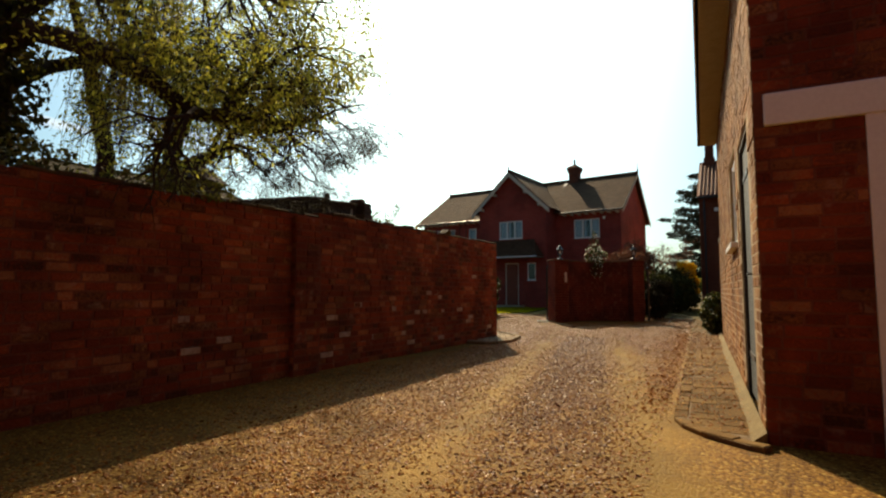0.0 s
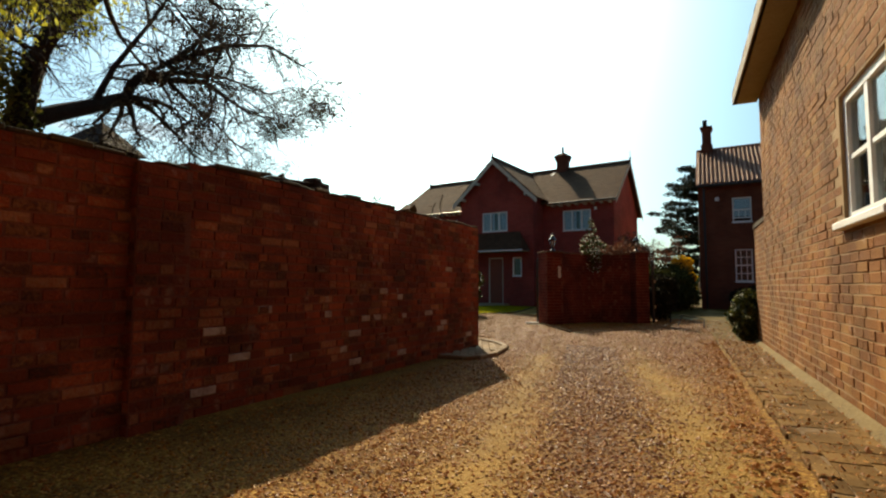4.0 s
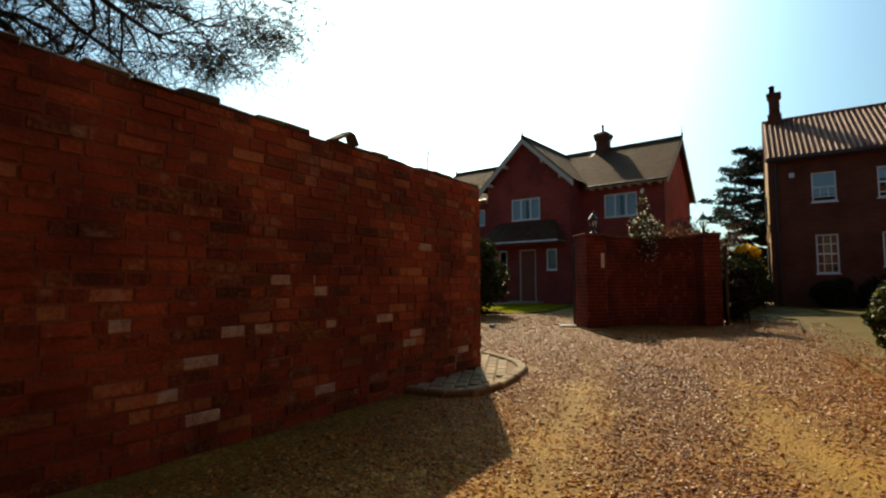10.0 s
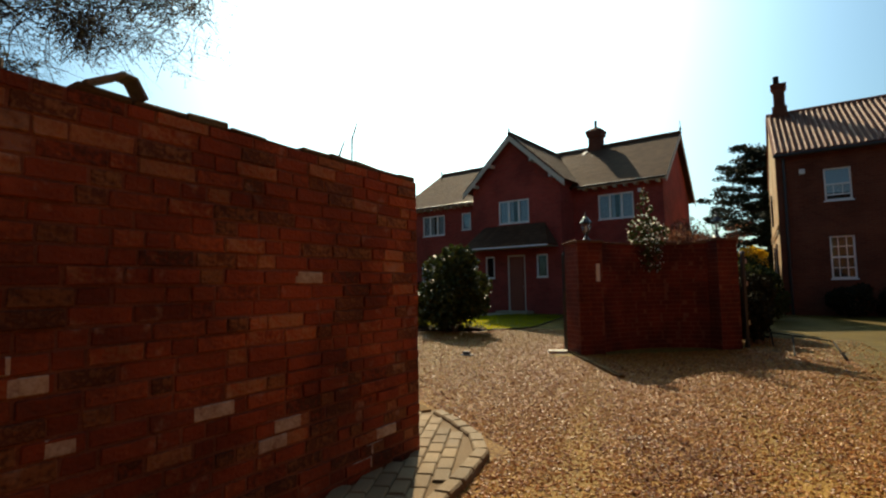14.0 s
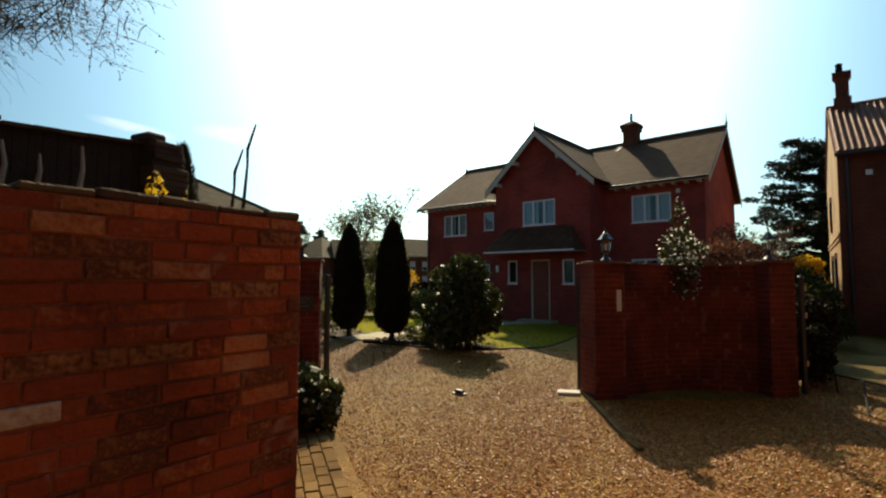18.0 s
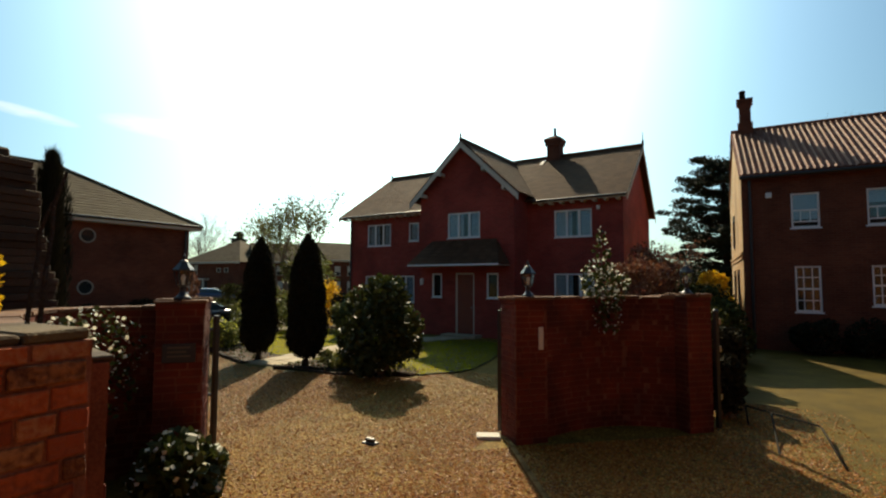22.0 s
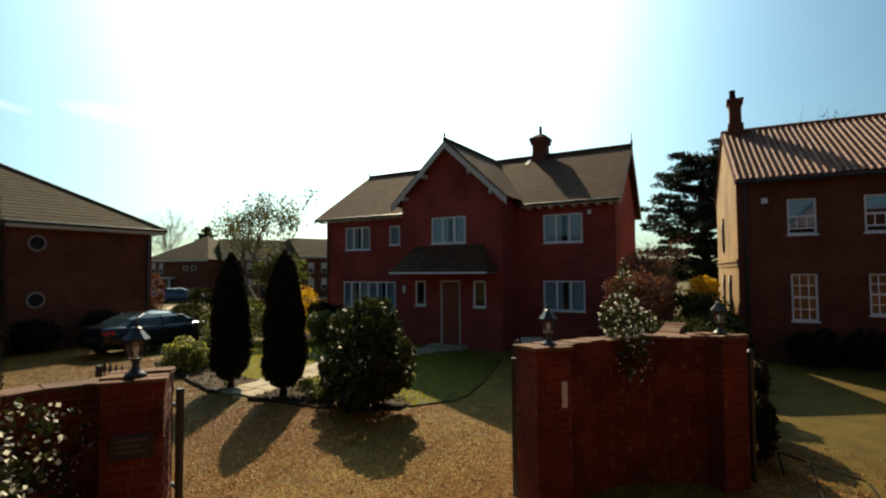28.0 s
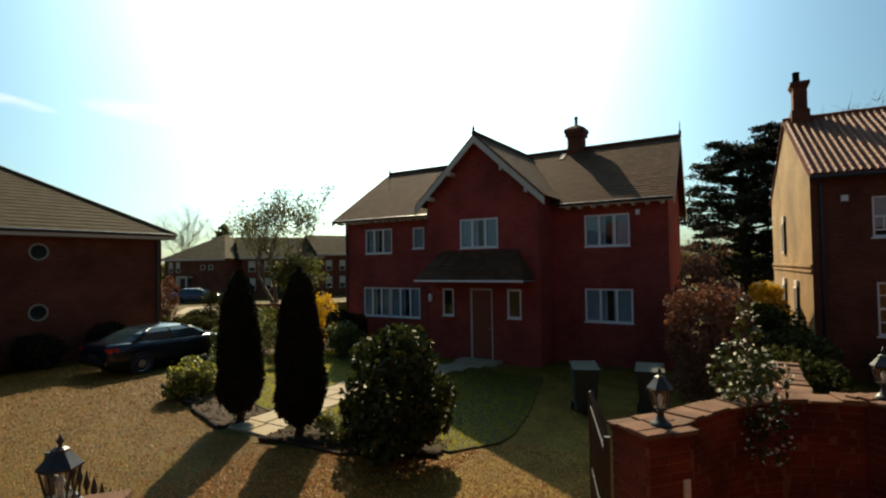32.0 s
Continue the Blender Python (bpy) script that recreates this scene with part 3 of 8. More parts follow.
def grow(g, tips, start, way, length, radius, depth, spread=0.6, droop=0.0, lift=0.0, bits=3, shrink=0.68):
    """Branches, forking; the ends of the last ones gather in tips."""
    pts, rad = [start], [radius]
    p, d = start.copy(), way.normalized()
    for i in range(bits):
        d = (d + Vector(rng.normal(size=3)) * 0.16 + Vector((0, 0, lift - droop * (i + 1) / bits))).normalized()
        p = p + d * length / bits
        pts.append(p.copy())
        rad.append(radius * (1 - 0.36 * (i + 1) / bits))
    g.tube(pts, rad, 7 if depth > 3 else 5 if depth > 1 else 3)
    if depth <= 2:
        tips += pts[1:]
    if depth == 0:
        return
    for k in range(3 if depth > 1 else 4):
        side = Vector(rng.normal(size=3))
        nd = (d + (side - d * side.dot(d)).normalized() * spread * rng.uniform(0.6, 1.3)).normalized()
        at = pts[-1] if k < 2 else pts[-2]
        grow(g, tips, at, nd, length * shrink * rng.uniform(0.8, 1.15), rad[-1] * 0.72, depth - 1, spread, droop, lift, bits, shrink)


def brickwork(name, path, z0, courses, course=0.078, length=0.235, gap=0.012, proud=0.013, mat=None, single=None, near=None, parent=None, out=0.105, uneven=0.004, holes=(), top=None, headers=0.22):
    """Bricks along a line of (x, y) points, their faces to its right. near(s, z): those that become parts of their own. holes: (s0, s1, z0, z1)."""
    P = np.array(path, float)
    seg = np.linalg.norm(np.diff(P, axis=0), axis=1)
    cum = np.r_[0, np.cumsum(seg)]

    def place(s):
        i = min(max(np.searchsorted(cum, s) - 1, 0), len(seg) - 1)
        d = (P[i + 1] - P[i]) / seg[i]
        return P[i] + d * (s - cum[i]), d

    V, F, made = [], [], 0
    base = {}
    for c in range(courses):
        s = -length * ((0.5 if c % 2 else 0.0) + 0.3 * rng.random())
        z = z0 + c * course
        while s < cum[-1] - 0.02:
            ln = length * (0.5 if rng.random() < headers else 1.0) * rng.uniform(0.9, 1.1)
            a, b = max(s, 0.0), min(s + ln, cum[-1])
            s += ln
            if b - a < 0.05 or any(h[0] < b and a < h[1] and h[2] < z + course * 0.7 and z + course * 0.3 < h[3] for h in holes):
                continue
            if top is not None and z + course > top((a + b) / 2):
                continue
            mid, d = place((a + b) / 2)
            nrm = np.array((d[1], -d[0]))
            hl, hh = (b - a - gap) / 2, (course - gap) / 2
            push = max(rng.normal() * uneven, -0.35 * proud)
            tilt = rng.normal() * 0.006
            if single is not None and near is not None and made < 300 and near((a + b) / 2, z):
                key = (round(hl, 3), made % 2)
                if key not in base:
                    j = np.clip(rng.normal(size=(8, 3)) * 0.002, -0.003, 0.003)
                    q = [Vector((x + j[i][0], y + j[i][1], zz + j[i][2])) for i, (x, y, zz) in enumerate([(u, w, k) for k in (-hh, hh) for u, w in ((-hl, -0.03), (hl, -0.03), (hl, out - 0.03), (-hl, out - 0.03))])]
                    g = Geo().add(q, [(3, 2, 1, 0), (4, 5, 6, 7), (0, 1, 5, 4), (1, 2, 6, 5), (2, 3, 7, 6), (3, 0, 4, 7)])
                    me = bpy.data.meshes.new("brick")
                    me.from_pydata(g.v, [], g.f)
                    me.materials.append(single)
                    bm = bmesh.new()
                    bm.from_mesh(me)
                    bmesh.ops.bevel(bm, geom=bm.edges[:], offset=0.004, segments=1, affect="EDGES")
                    bm.to_mesh(me)
                    bm.free()
                    base[key] = me
                ob = new("brick", base[key])
                ob.parent = parent
                pos = mid + nrm * (push + proud - 0.03 + 0.001)
                ob.matrix_basis = Matrix.Translation((pos[0], pos[1], z + course / 2)) @ Matrix.Rotation(math.atan2(d[1], d[0]), 4, "Z") @ Matrix.Rotation(tilt, 4, "Y")
                made += 1
                continue
            e = 0.004
            o = len(V)
            for (u, w, k) in ((-hl, 0, -hh), (hl, 0, -hh), (hl, 0, hh), (-hl, 0, hh), (-hl + e, 1, -hh + e), (hl - e, 1, -hh + e), (hl - e, 1, hh - e), (-hl + e, 1, hh - e)):
                q = mid + d * u + nrm * ((proud + push) if w else (push - 0.03))
                V.append((q[0], q[1], z + course / 2 + k + tilt * u))
            F += [(o + 4, o + 5, o + 6, o + 7), (o, o + 1, o + 5, o + 4), (o + 1, o + 2, o + 6, o + 5), (o + 2, o + 3, o + 7, o + 6), (o + 3, o, o + 4, o + 7)]
    ob = mass(name, np.array(V), np.array(F), mat, parent)
    ob["kind"] = "stuff"
    return ob


# ---- ground ----
def ground_sheet():
    xs = np.r_[-900, -200, -80, np.arange(-34, 14.1, 0.5), 60, 200, 900]
    ys = np.r_[-400, -100, -20, np.arange(-4, 34.1, 0.5), 80, 250, 1200]
    X, Y = np.meshgrid(xs, ys)
    Z = np.zeros_like(X)
    for i in range(X.shape[0]):
        for j in range(X.shape[1]):
            if -34 < X[i, j] < 14 and -4 < Y[i, j] < 34:
                Z[i, j] = 0.018 * noise.noise(Vector((X[i, j] * 0.5, Y[i, j] * 0.5, 0)))
    n = X.shape[1]
    F = np.array([(i * n + j, i * n + j + 1, (i + 1) * n + j + 1, (i + 1) * n + j) for i in range(X.shape[0] - 1) for j in range(n - 1)])
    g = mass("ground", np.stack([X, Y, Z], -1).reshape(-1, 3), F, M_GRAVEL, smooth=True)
    tagged(g, "tan gravel drive with worn sandy wheel tracks", "gravel", kind="structure")


ground_sheet()


def height_at(x, y):
    return 0.018 * noise.noise(Vector((x * 0.5, y * 0.5, 0)))


APRON = [(-3.36, 9.35), (-2.97, 9.42), (-2.81, 9.66), (-2.8, 10.05), (-2.9, 10.46), (-3.05, 10.92), (-3.3, 11.22), (-3.72, 11.5), (-4.1, 11.71), (-4.4, 11.2), (-3.8, 10.8), (-3.45, 10.6)]


def within(x, y, poly):
    """Which of the points lie inside a polygon."""
    ok = np.zeros(np.shape(x), bool)
    for (x0, y0), (x1, y1) in zip(poly, poly[1:] + poly[:1]):
        ok ^= ((y0 > y) != (y1 > y)) & (x < (x1 - x0) * (y - y0) / (y1 - y0 + 1e-9) + x0)
    return ok


def pebbles():
    n, far_n, court_n = 190000, 150000, 80000
    t = rng.random(n) ** 0.85
    x = np.r_[0.9 - 5.2 * t + rng.normal(size=n) * 1.35, rng.uniform(-11.5, 1.0, far_n), rng.uniform(-24, -8.0, court_n)]
    y = np.r_[1.2 + 16.8 * t + rng.normal(size=n) * 1.1, 10.6 + 9.9 * rng.random(far_n) ** 1.15, rng.uniform(13.7, 20.5, court_n)]
    n += far_n + court_n
    wall = -3.48 + (10.69 - y) * 0.0745
    u = 2.305 - 0.149 * y - x
    w = 2.55 - 0.33 * y - x
    track = np.maximum(1 - np.abs(w) * 2.7, 1 - np.abs(w - 1.38) * 3.1) * np.clip(2.2 - 0.12 * y, 0, 1)
    keep = ((y > 10.6) | (x > wall + 0.05)) & ((u > 0.63) | ((u > 0.02) & (y > 5.4) & (rng.random(n) < 0.3))) & (y > 0.3) & (rng.random(n) > np.clip(track, 0, 1) * 0.8)
    strip = (x + 5.85) * 0.5 + (y - 12.7) * 0.866
    keep &= ~((x < -7.0) & (y < 13.6)) & ~((x < -3.0) & (y < 13.3) & (strip < 0.06)) & ~((x > -18.3) & (x < -12.6) & (y > 19.7 - 0.313 * (x + 18))) & ~((x >= -12.6) & (x < -8.3) & (y > np.maximum(18.1, 18.1 + 0.33 * (x + 11.4))))
    keep &= ~((x > -4.9) & (x < -2.4) & (np.abs(y - 16.36 - (x + 4.6) * 0.98) < 0.45)) & ~within(x, y, APRON)
    x, y = x[keep], y[keep]
    n = len(x)
    z = np.array([height_at(a, b) for a, b in zip(x, y)])
    z = np.where((2.305 - 0.149 * y - x < 0.63) & (y < 14), 0.052, z)
    r = rng.uniform(0.004, 0.0125, n) * (1.22 + 0.33 * np.clip((y - 9.0) / 5.0, 0, 1) + 0.45 * np.clip((y - 14.0) / 5.0, 0, 1) * (x < -8.0))
    base = np.array([(1, 0, -0.12), (0, 1, -0.12), (-1, 0, -0.12), (0, -1, -0.12), (0.1, 0.1, 0.3)], float)
    a = rng.random(n) * 6.28
    sx, sy = rng.uniform(0.7, 1.5, n), rng.uniform(0.6, 1.0, n)
    bx = base[None, :, 0] * sx[:, None]
    by = base[None, :, 1] * sy[:, None]
    tl = rng.normal(size=(n, 2)) * 0.35
    V = np.empty((n, 5, 3))
    V[..., 0] = x[:, None] + r[:, None] * (bx * np.cos(a)[:, None] - by * np.sin(a)[:, None])
    V[..., 1] = y[:, None] + r[:, None] * (bx * np.sin(a)[:, None] + by * np.cos(a)[:, None])
    V[..., 2] = z[:, None] + r[:, None] * (base[None, :, 2] + bx * tl[:, :1] + by * tl[:, 1:] + 0.25)
    tri = np.array([(0, 1, 4), (1, 2, 4), (2, 3, 4), (3, 0, 4)])
    heap = (np.abs(2.55 - 0.33 * y - x - 0.68) < 0.4) & (y < 12) & (rng.random(n) < 0.6)
    for pick, mat, label in ((~heap, M_PEBBLE, "loose brown and pale flint gravel on the drive"), (heap, M_PEBBLE2, "darker red-brown gravel heaped between the wheel tracks")):
        k = int(pick.sum())
        f = (np.arange(k) * 5)[:, None, None] + tri[None]
        ob = mass("gravel", V[pick].reshape(-1, 3), f.reshape(-1, 3), mat)
        tagged(ob, label, "gravel", kind="stuff")


pebbles()

# ---- old garden wall along the drive ----
W0, W1 = Vector((-2.66, -0.5)), Vector((-3.48, 10.69))
WDIR = (W1 - W0).normalized()
WLEN = (W1 - W0).length


LIMED = [(8.1, 0.5, 0.2), (8.63, 0.42, 0.19), (9.02, 0.17, 0.2), (8.12, 0.19, 0.2), (8.29, 0.67, 0.15), (8.5, 0.66, 0.13), (9.65, 0.66, 0.2), (9.97, 0.43, 0.17), (8.62, 0.92, 0.15), (8.86, 0.92, 0.19), (8.96, 0.83, 0.12), (7.92, 0.34, 0.11), (10.85, 0.27, 0.2),
         (10.74, 0.19, 0.16), (10.63, 0.12, 0.17), (10.06, 0.5, 0.17), (9.06, 0.62, 0.1), (7.0, 0.26, 0.11), (7.22, 0.33, 0.1), (6.88, 0.78, 0.15), (7.68, 0.69, 0.1), (4.85, 0.52, 0.17), (4.5, 0.43, 0.2), (6.62, 0.39, 0.22), (6.38, 0.6, 0.2), (6.3, 0.16, 0.22), (4.42, 0.69, 0.12), (10.2, 1.27, 0.2)]


def garden_wall():
    t = thing("garden_wall", "old red brick garden wall with patched pale bricks", "wall", kind="structure")
    core = Geo()
    inner = Vector((-WDIR.y, WDIR.x)) * 0.33
    a, b = W0, W1
    core.prism([tuple(a), tuple(b), tuple(b + inner), tuple(a + inner)], -0.05, 1.87)
    part("core", core, M_MORTAR, t)
    brickwork("bricks", [tuple(W0), tuple(W1)], 0.0, 25, course=0.075, length=0.225, gap=0.01, mat=M_OLD, single=M_OLD1, near=lambda s, z: s > 8.6 and 0.5 < z < 1.8, parent=t, uneven=0.005, proud=0.006, headers=0.42)
    c = W1 + inner
    brickwork("end_bricks", [tuple(W1), tuple(c)], 0.0, 25, course=0.075, length=0.225, gap=0.01, mat=M_OLD, parent=t, proud=0.006)
    brickwork("back_bricks", [tuple(c), tuple(a + inner)], 0.0, 25, course=0.075, mat=M_OLD, parent=t)
    # the last stretch stands one course higher
    step = W0 + WDIR * 6.12
    core = Geo()
    core.prism([tuple(step), tuple(b), tuple(b + inner), tuple(step + inner)], 1.87, 1.93)
    part("upper_core", core, M_MORTAR, t)
    brickwork("upper_bricks", [tuple(step), tuple(W1)], 1.872, 1, course=0.062, length=0.225, gap=0.008, mat=M_OLD, parent=t, uneven=0.004, proud=0.006)
    brickwork("upper_end_bricks", [tuple(W1), tuple(c)], 1.872, 1, course=0.062, length=0.225, gap=0.008, mat=M_OLD, parent=t, proud=0.006)
    # bricks splashed with lime, by their place along the wall and their height
    turn = Matrix.Rotation(math.atan2(WDIR.y, WDIR.x), 4, "Z")
    for s, z, w in LIMED:
        p = W0 + WDIR * s
        m = Matrix.Translation((p.x, p.y, 0.075 * round(z / 0.075 - 0.5))) @ turn
        part("pale_brick", Geo().box(-w / 2, -0.0085 - 0.004 * rng.random(), 0.006, w / 2, 0.03, 0.069, m), M_LIMED, t, "pale lime-splashed brick", bevel=0.004)
    s = 0.0
    while s < WLEN - 0.02:
        w = min(0.2 + 0.05 * rng.random(), WLEN - s)
        p = W0 + WDIR * (s + w / 2)
        g = Geo()
        m = Matrix.Translation((p.x, p.y, 1.93 if s > 6.12 else 1.87)) @ Matrix.Rotation(math.atan2(WDIR.y, WDIR.x) + rng.normal() * 0.02, 4, "Z") @ Matrix.Rotation(rng.normal() * 0.03, 4, "Y")
        g.box(-w / 2 + 0.003, -0.004 + rng.normal() * 0.01, 0, w / 2 - 0.003, 0.34, 0.034 + rng.normal() * 0.01, m)
        if rng.random() > 0.05:
            part("coping_brick", g, M_COPE, t, bevel=0.008)
        s += w
    # shallow pilaster
    q = W0 + WDIR * 5.9
    g = Geo()
    m = Matrix.Translation((q.x, q.y, 0)) @ Matrix.Rotation(math.atan2(WDIR.y, WDIR.x), 4, "Z")
    g.box(-0.2, -0.075, 0, 0.2, 0.05, 1.84, m)
    part("pilaster", g, M_MORTAR, t)
    side = Vector((WDIR.y, -WDIR.x))
    e0, e1 = q - WDIR * 0.2, q + WDIR * 0.2
    for p0, p1 in ((e0, e0 + side * 0.075), (e0 + side * 0.075, e1 + side * 0.075), (e1 + side * 0.075, e1)):
        brickwork("pilaster_bricks", [tuple(p0), tuple(p1)], 0.0, 24, course=0.0765, length=0.2, gap=0.01, mat=M_OLD, parent=t, proud=0.006)


garden_wall()


def offset(path, w):
    P = [Vector(p) for p in path]
    out = []
    for i, p in enumerate(P):
        d = (P[min(i + 1, len(P) - 1)] - P[max(i - 1, 0)]).normalized()
        out.append(tuple(p + Vector((-d.y, d.x)) * w))
    return out


def wing_wall(name, label, path, height, courses, singles=None, early=0, rough=0.003):
    """A curved screen wall beside the gate, with a coping of bricks on edge."""
    t = thing(name, label, "wall", kind="structure")
    back = offset(path, 0.24)
    g = Geo()
    for i in range(len(path) - 1):
        g.prism([path[i], path[i + 1], back[i + 1], back[i]], -0.05, height - 0.08)
    part("core", g, M_MORTAR, t)
    brickwork("front_bricks", path, 0.0, courses, mat=M_GATE, parent=t, single=M_GATE1 if singles else None, near=singles, course=(height - 0.08) / courses, proud=0.005, uneven=0.002, gap=0.009)
    brickwork("back_bricks", back[::-1], 0.0, courses, proud=0.005, mat=M_GATE, parent=t, course=(height - 0.08) / courses)
    for i in range(len(path) - 1):
        a, b, c, d = Vector(path[i]), Vector(path[i + 1]), Vector(back[i + 1]), Vector(back[i])
        m = max(1, round((b - a).length / 0.21))
        for k in range(m):
            u, v = k / m + 0.02, (k + 1) / m - 0.02
            o1 = (a - d).normalized() * (0.02 + rng.normal() * 0.006)
            g = Geo()
            dz = rng.normal() * (0.014 if i < early else rough)
            if i < early or rough > 0.005:
                u, v, o1 = u + rng.normal() * 0.03 / m, v + rng.normal() * 0.03 / m, o1 + (a - d).normalized() * rng.uniform(0.0, 0.03)
            g.prism([tuple(a.lerp(b, u) + o1), tuple(a.lerp(b, v) + o1), tuple(d.lerp(c, v) - o1), tuple(d.lerp(c, u) - o1)], height - 0.077, height - 0.04 + dz)
            part("coping_tile", g, M_COPE if i < early else M_CAP, t, bevel=0.006)
    return t


def gate_pier(name, label, at, turn, height, w=0.46):
    t = thing(name, label, "gate pier", pose(at[0], at[1], 0, 0, 0, turn))
    h = w / 2
    part("core", Geo().box(-h + 0.001, -h + 0.001, -0.05, h - 0.001, h - 0.001, height - 0.1), M_MORTAR, t)
    k = int((height - 0.1) / 0.078)
    for a, b in (((-h, -h), (h, -h)), ((h, -h), (h, h)), ((h, h), (-h, h)), ((-h, h), (-h, -h))):
        brickwork("bricks", [a, b], 0.0, k, course=(height - 0.1) / k, mat=M_GATE, parent=t, proud=0.005, uneven=0.002, gap=0.009)
    part("cap_course", Geo().box(-h - 0.012, -h - 0.012, height - 0.1, h + 0.012, h + 0.012, height - 0.04), M_GATE, t, bevel=0.006)
    for i in range(2):
        for j in range(4):
            x0, y0 = -h - 0.03 + i * (h + 0.032), -h - 0.03 + j * (w + 0.06) / 4
            a, b = rng.normal(size=2) * 0.008
            part("cap_tile", Geo().box(x0 + a, y0 + 0.004 + b, height - 0.04, x0 + h + 0.024 + a, y0 + (w + 0.06) / 4 - 0.004 + b, height + rng.normal() * 0.007), M_CAP, t, bevel=0.007)
    return t


PIER_R, PIER_L = (-4.52, 16.42), (-7.08, 13.1)
GATE_TURN = 51.0
right_pier = gate_pier("gate_pier", "red brick gate pier with a pale letter plate", PIER_R, GATE_TURN, 1.92)
left_pier = gate_pier("gate_pier", "red brick gate pier with a dark nameplate", PIER_L, GATE_TURN, 1.92)
RIGHT_WING = [(-4.34, 16.48), (-4.24, 16.78), (-4.12, 17.08), (-3.98, 17.36), (-3.8, 17.62), (-3.58, 17.83), (-3.32, 17.98), (-3.04, 18.07), (-2.8, 18.11)]
wing_wall("gate_wall_right", "curved red brick wing wall beside the gate", RIGHT_WING, 1.955, 24, lambda s, z: z > 0.4, rough=0.009)
wing_wall("return_wall", "plain red brick wall running back from the wing wall", [(-3.26, 18.36), (-3.29, 19.3), (-3.32, 20.3)], 1.92, 24, rough=0.009)
end_pier = gate_pier("end_pier", "red brick end pier of the curved wall", (-2.68, 18.2), 48, 1.95, 0.4)
LEFT_WING = [(-3.83, 10.9), (-4.4, 11.02), (-4.8, 11.09), (-5.2, 11.16), (-5.6, 11.23), (-6.0, 11.31), (-6.36, 11.4), (-6.7, 11.51), (-7.02, 11.65), (-7.3, 11.83), (-7.5, 12.06), (-7.6, 12.32), (-7.6, 12.6), (-7.48, 12.84), (-7.28, 13.02)]
wing_wall("gate_wall_left", "curved red brick wing wall beside the gate", LEFT_WING, 1.88, 23, lambda s, z: z > 0.5, 4)


# ---- windows and doors ----
def pierced(name, x0, x1, z0, z1, y, thick, holes, mat, parent):
    """One wall facing -y with openings through it: holes are (x, z, width, height)."""
    xs = sorted({x0, x1} | {v for h in holes for v in (h[0], h[0] + h[2])})
    zs = sorted({z0, z1} | {v for h in holes for v in (h[1], h[1] + h[3])})

    def solid(i, j):
        if not (0 <= i < len(xs) - 1 and 0 <= j < len(zs) - 1):
            return False
        cx, cz = (xs[i] + xs[i + 1]) / 2, (zs[j] + zs[j + 1]) / 2
        return not any(h[0] < cx < h[0] + h[2] and h[1] < cz < h[1] + h[3] for h in holes)

    nz = len(zs)
    v = [(x, yy, z) for yy in (y, y + thick) for x in xs for z in zs]
    o = len(xs) * nz
    f = []
    for i in range(len(xs) - 1):
        for j in range(nz - 1):
            if not solid(i, j):
                continue
            a, b, c, d = i * nz + j, (i + 1) * nz + j, (i + 1) * nz + j + 1, i * nz + j + 1
            f += [(a, b, c, d), (a + o, d + o, c + o, b + o)]
            for p, q, k in ((a, b, solid(i, j - 1)), (b, c, solid(i + 1, j)), (c, d, solid(i, j + 1)), (d, a, solid(i - 1, j))):
                if not k:
                    f.append((q, p, p + o, q + o))
    return part(name, Geo().add(v, f), mat, parent)


def frame_bars(win, x, y, z, w, h, fr, y0, y1, mat):
    for q in ((x, z, x + fr, z + h), (x + w - fr, z, x + w, z + h), (x + fr, z, x + w - fr, z + fr), (x + fr, z + h - fr, x + w - fr, z + h)):
        part("frame", Geo().box(q[0], y + y0, q[1], q[2], y + y1, q[3]), mat, win)


def casement(parent, x, y, z, w, h, lights=3, curtain=True, name="window"):
    """A white window set into an opening of a wall whose outer face is y, facing -y."""
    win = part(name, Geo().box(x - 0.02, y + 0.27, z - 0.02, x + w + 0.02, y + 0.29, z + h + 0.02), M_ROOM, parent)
    fr = 0.06
    frame_bars(win, x, y, z, w, h, fr, 0.02, 0.085, M_WHITE)
    for k in range(1, lights):
        c = x + w * k / lights
        part("mullion", Geo().box(c - 0.04, y + 0.022, z + fr, c + 0.04, y + 0.083, z + h - fr), M_WHITE, win)
    for k in range(lights):
        a, b = x + w * k / lights + 0.05, x + w * (k + 1) / lights - 0.05
        p = part("pane", Geo().box(a, y + 0.05, z + fr, b, y + 0.054, z + h - fr), M_GLASS, win)
        p.visible_shadow = False
        if curtain:
            g = Geo()
            n = 6
            for j in range(n):
                if k == 1 and 1 < j < 5:
                    continue
                u = a + (b - a) * j / n
                g.box(u, y + 0.12 + 0.012 * (j % 2), z, u + (b - a) / n, y + 0.126 + 0.012 * (j % 2), z + h)
            ob = part("curtain", g, M_CURT, win)
            ob["kind"] = "stuff"
    part("sill", Geo().box(x - 0.02, y - 0.03, z - 0.03, x + w + 0.02, y + 0.02, z), M_WHITE, win)
    return win


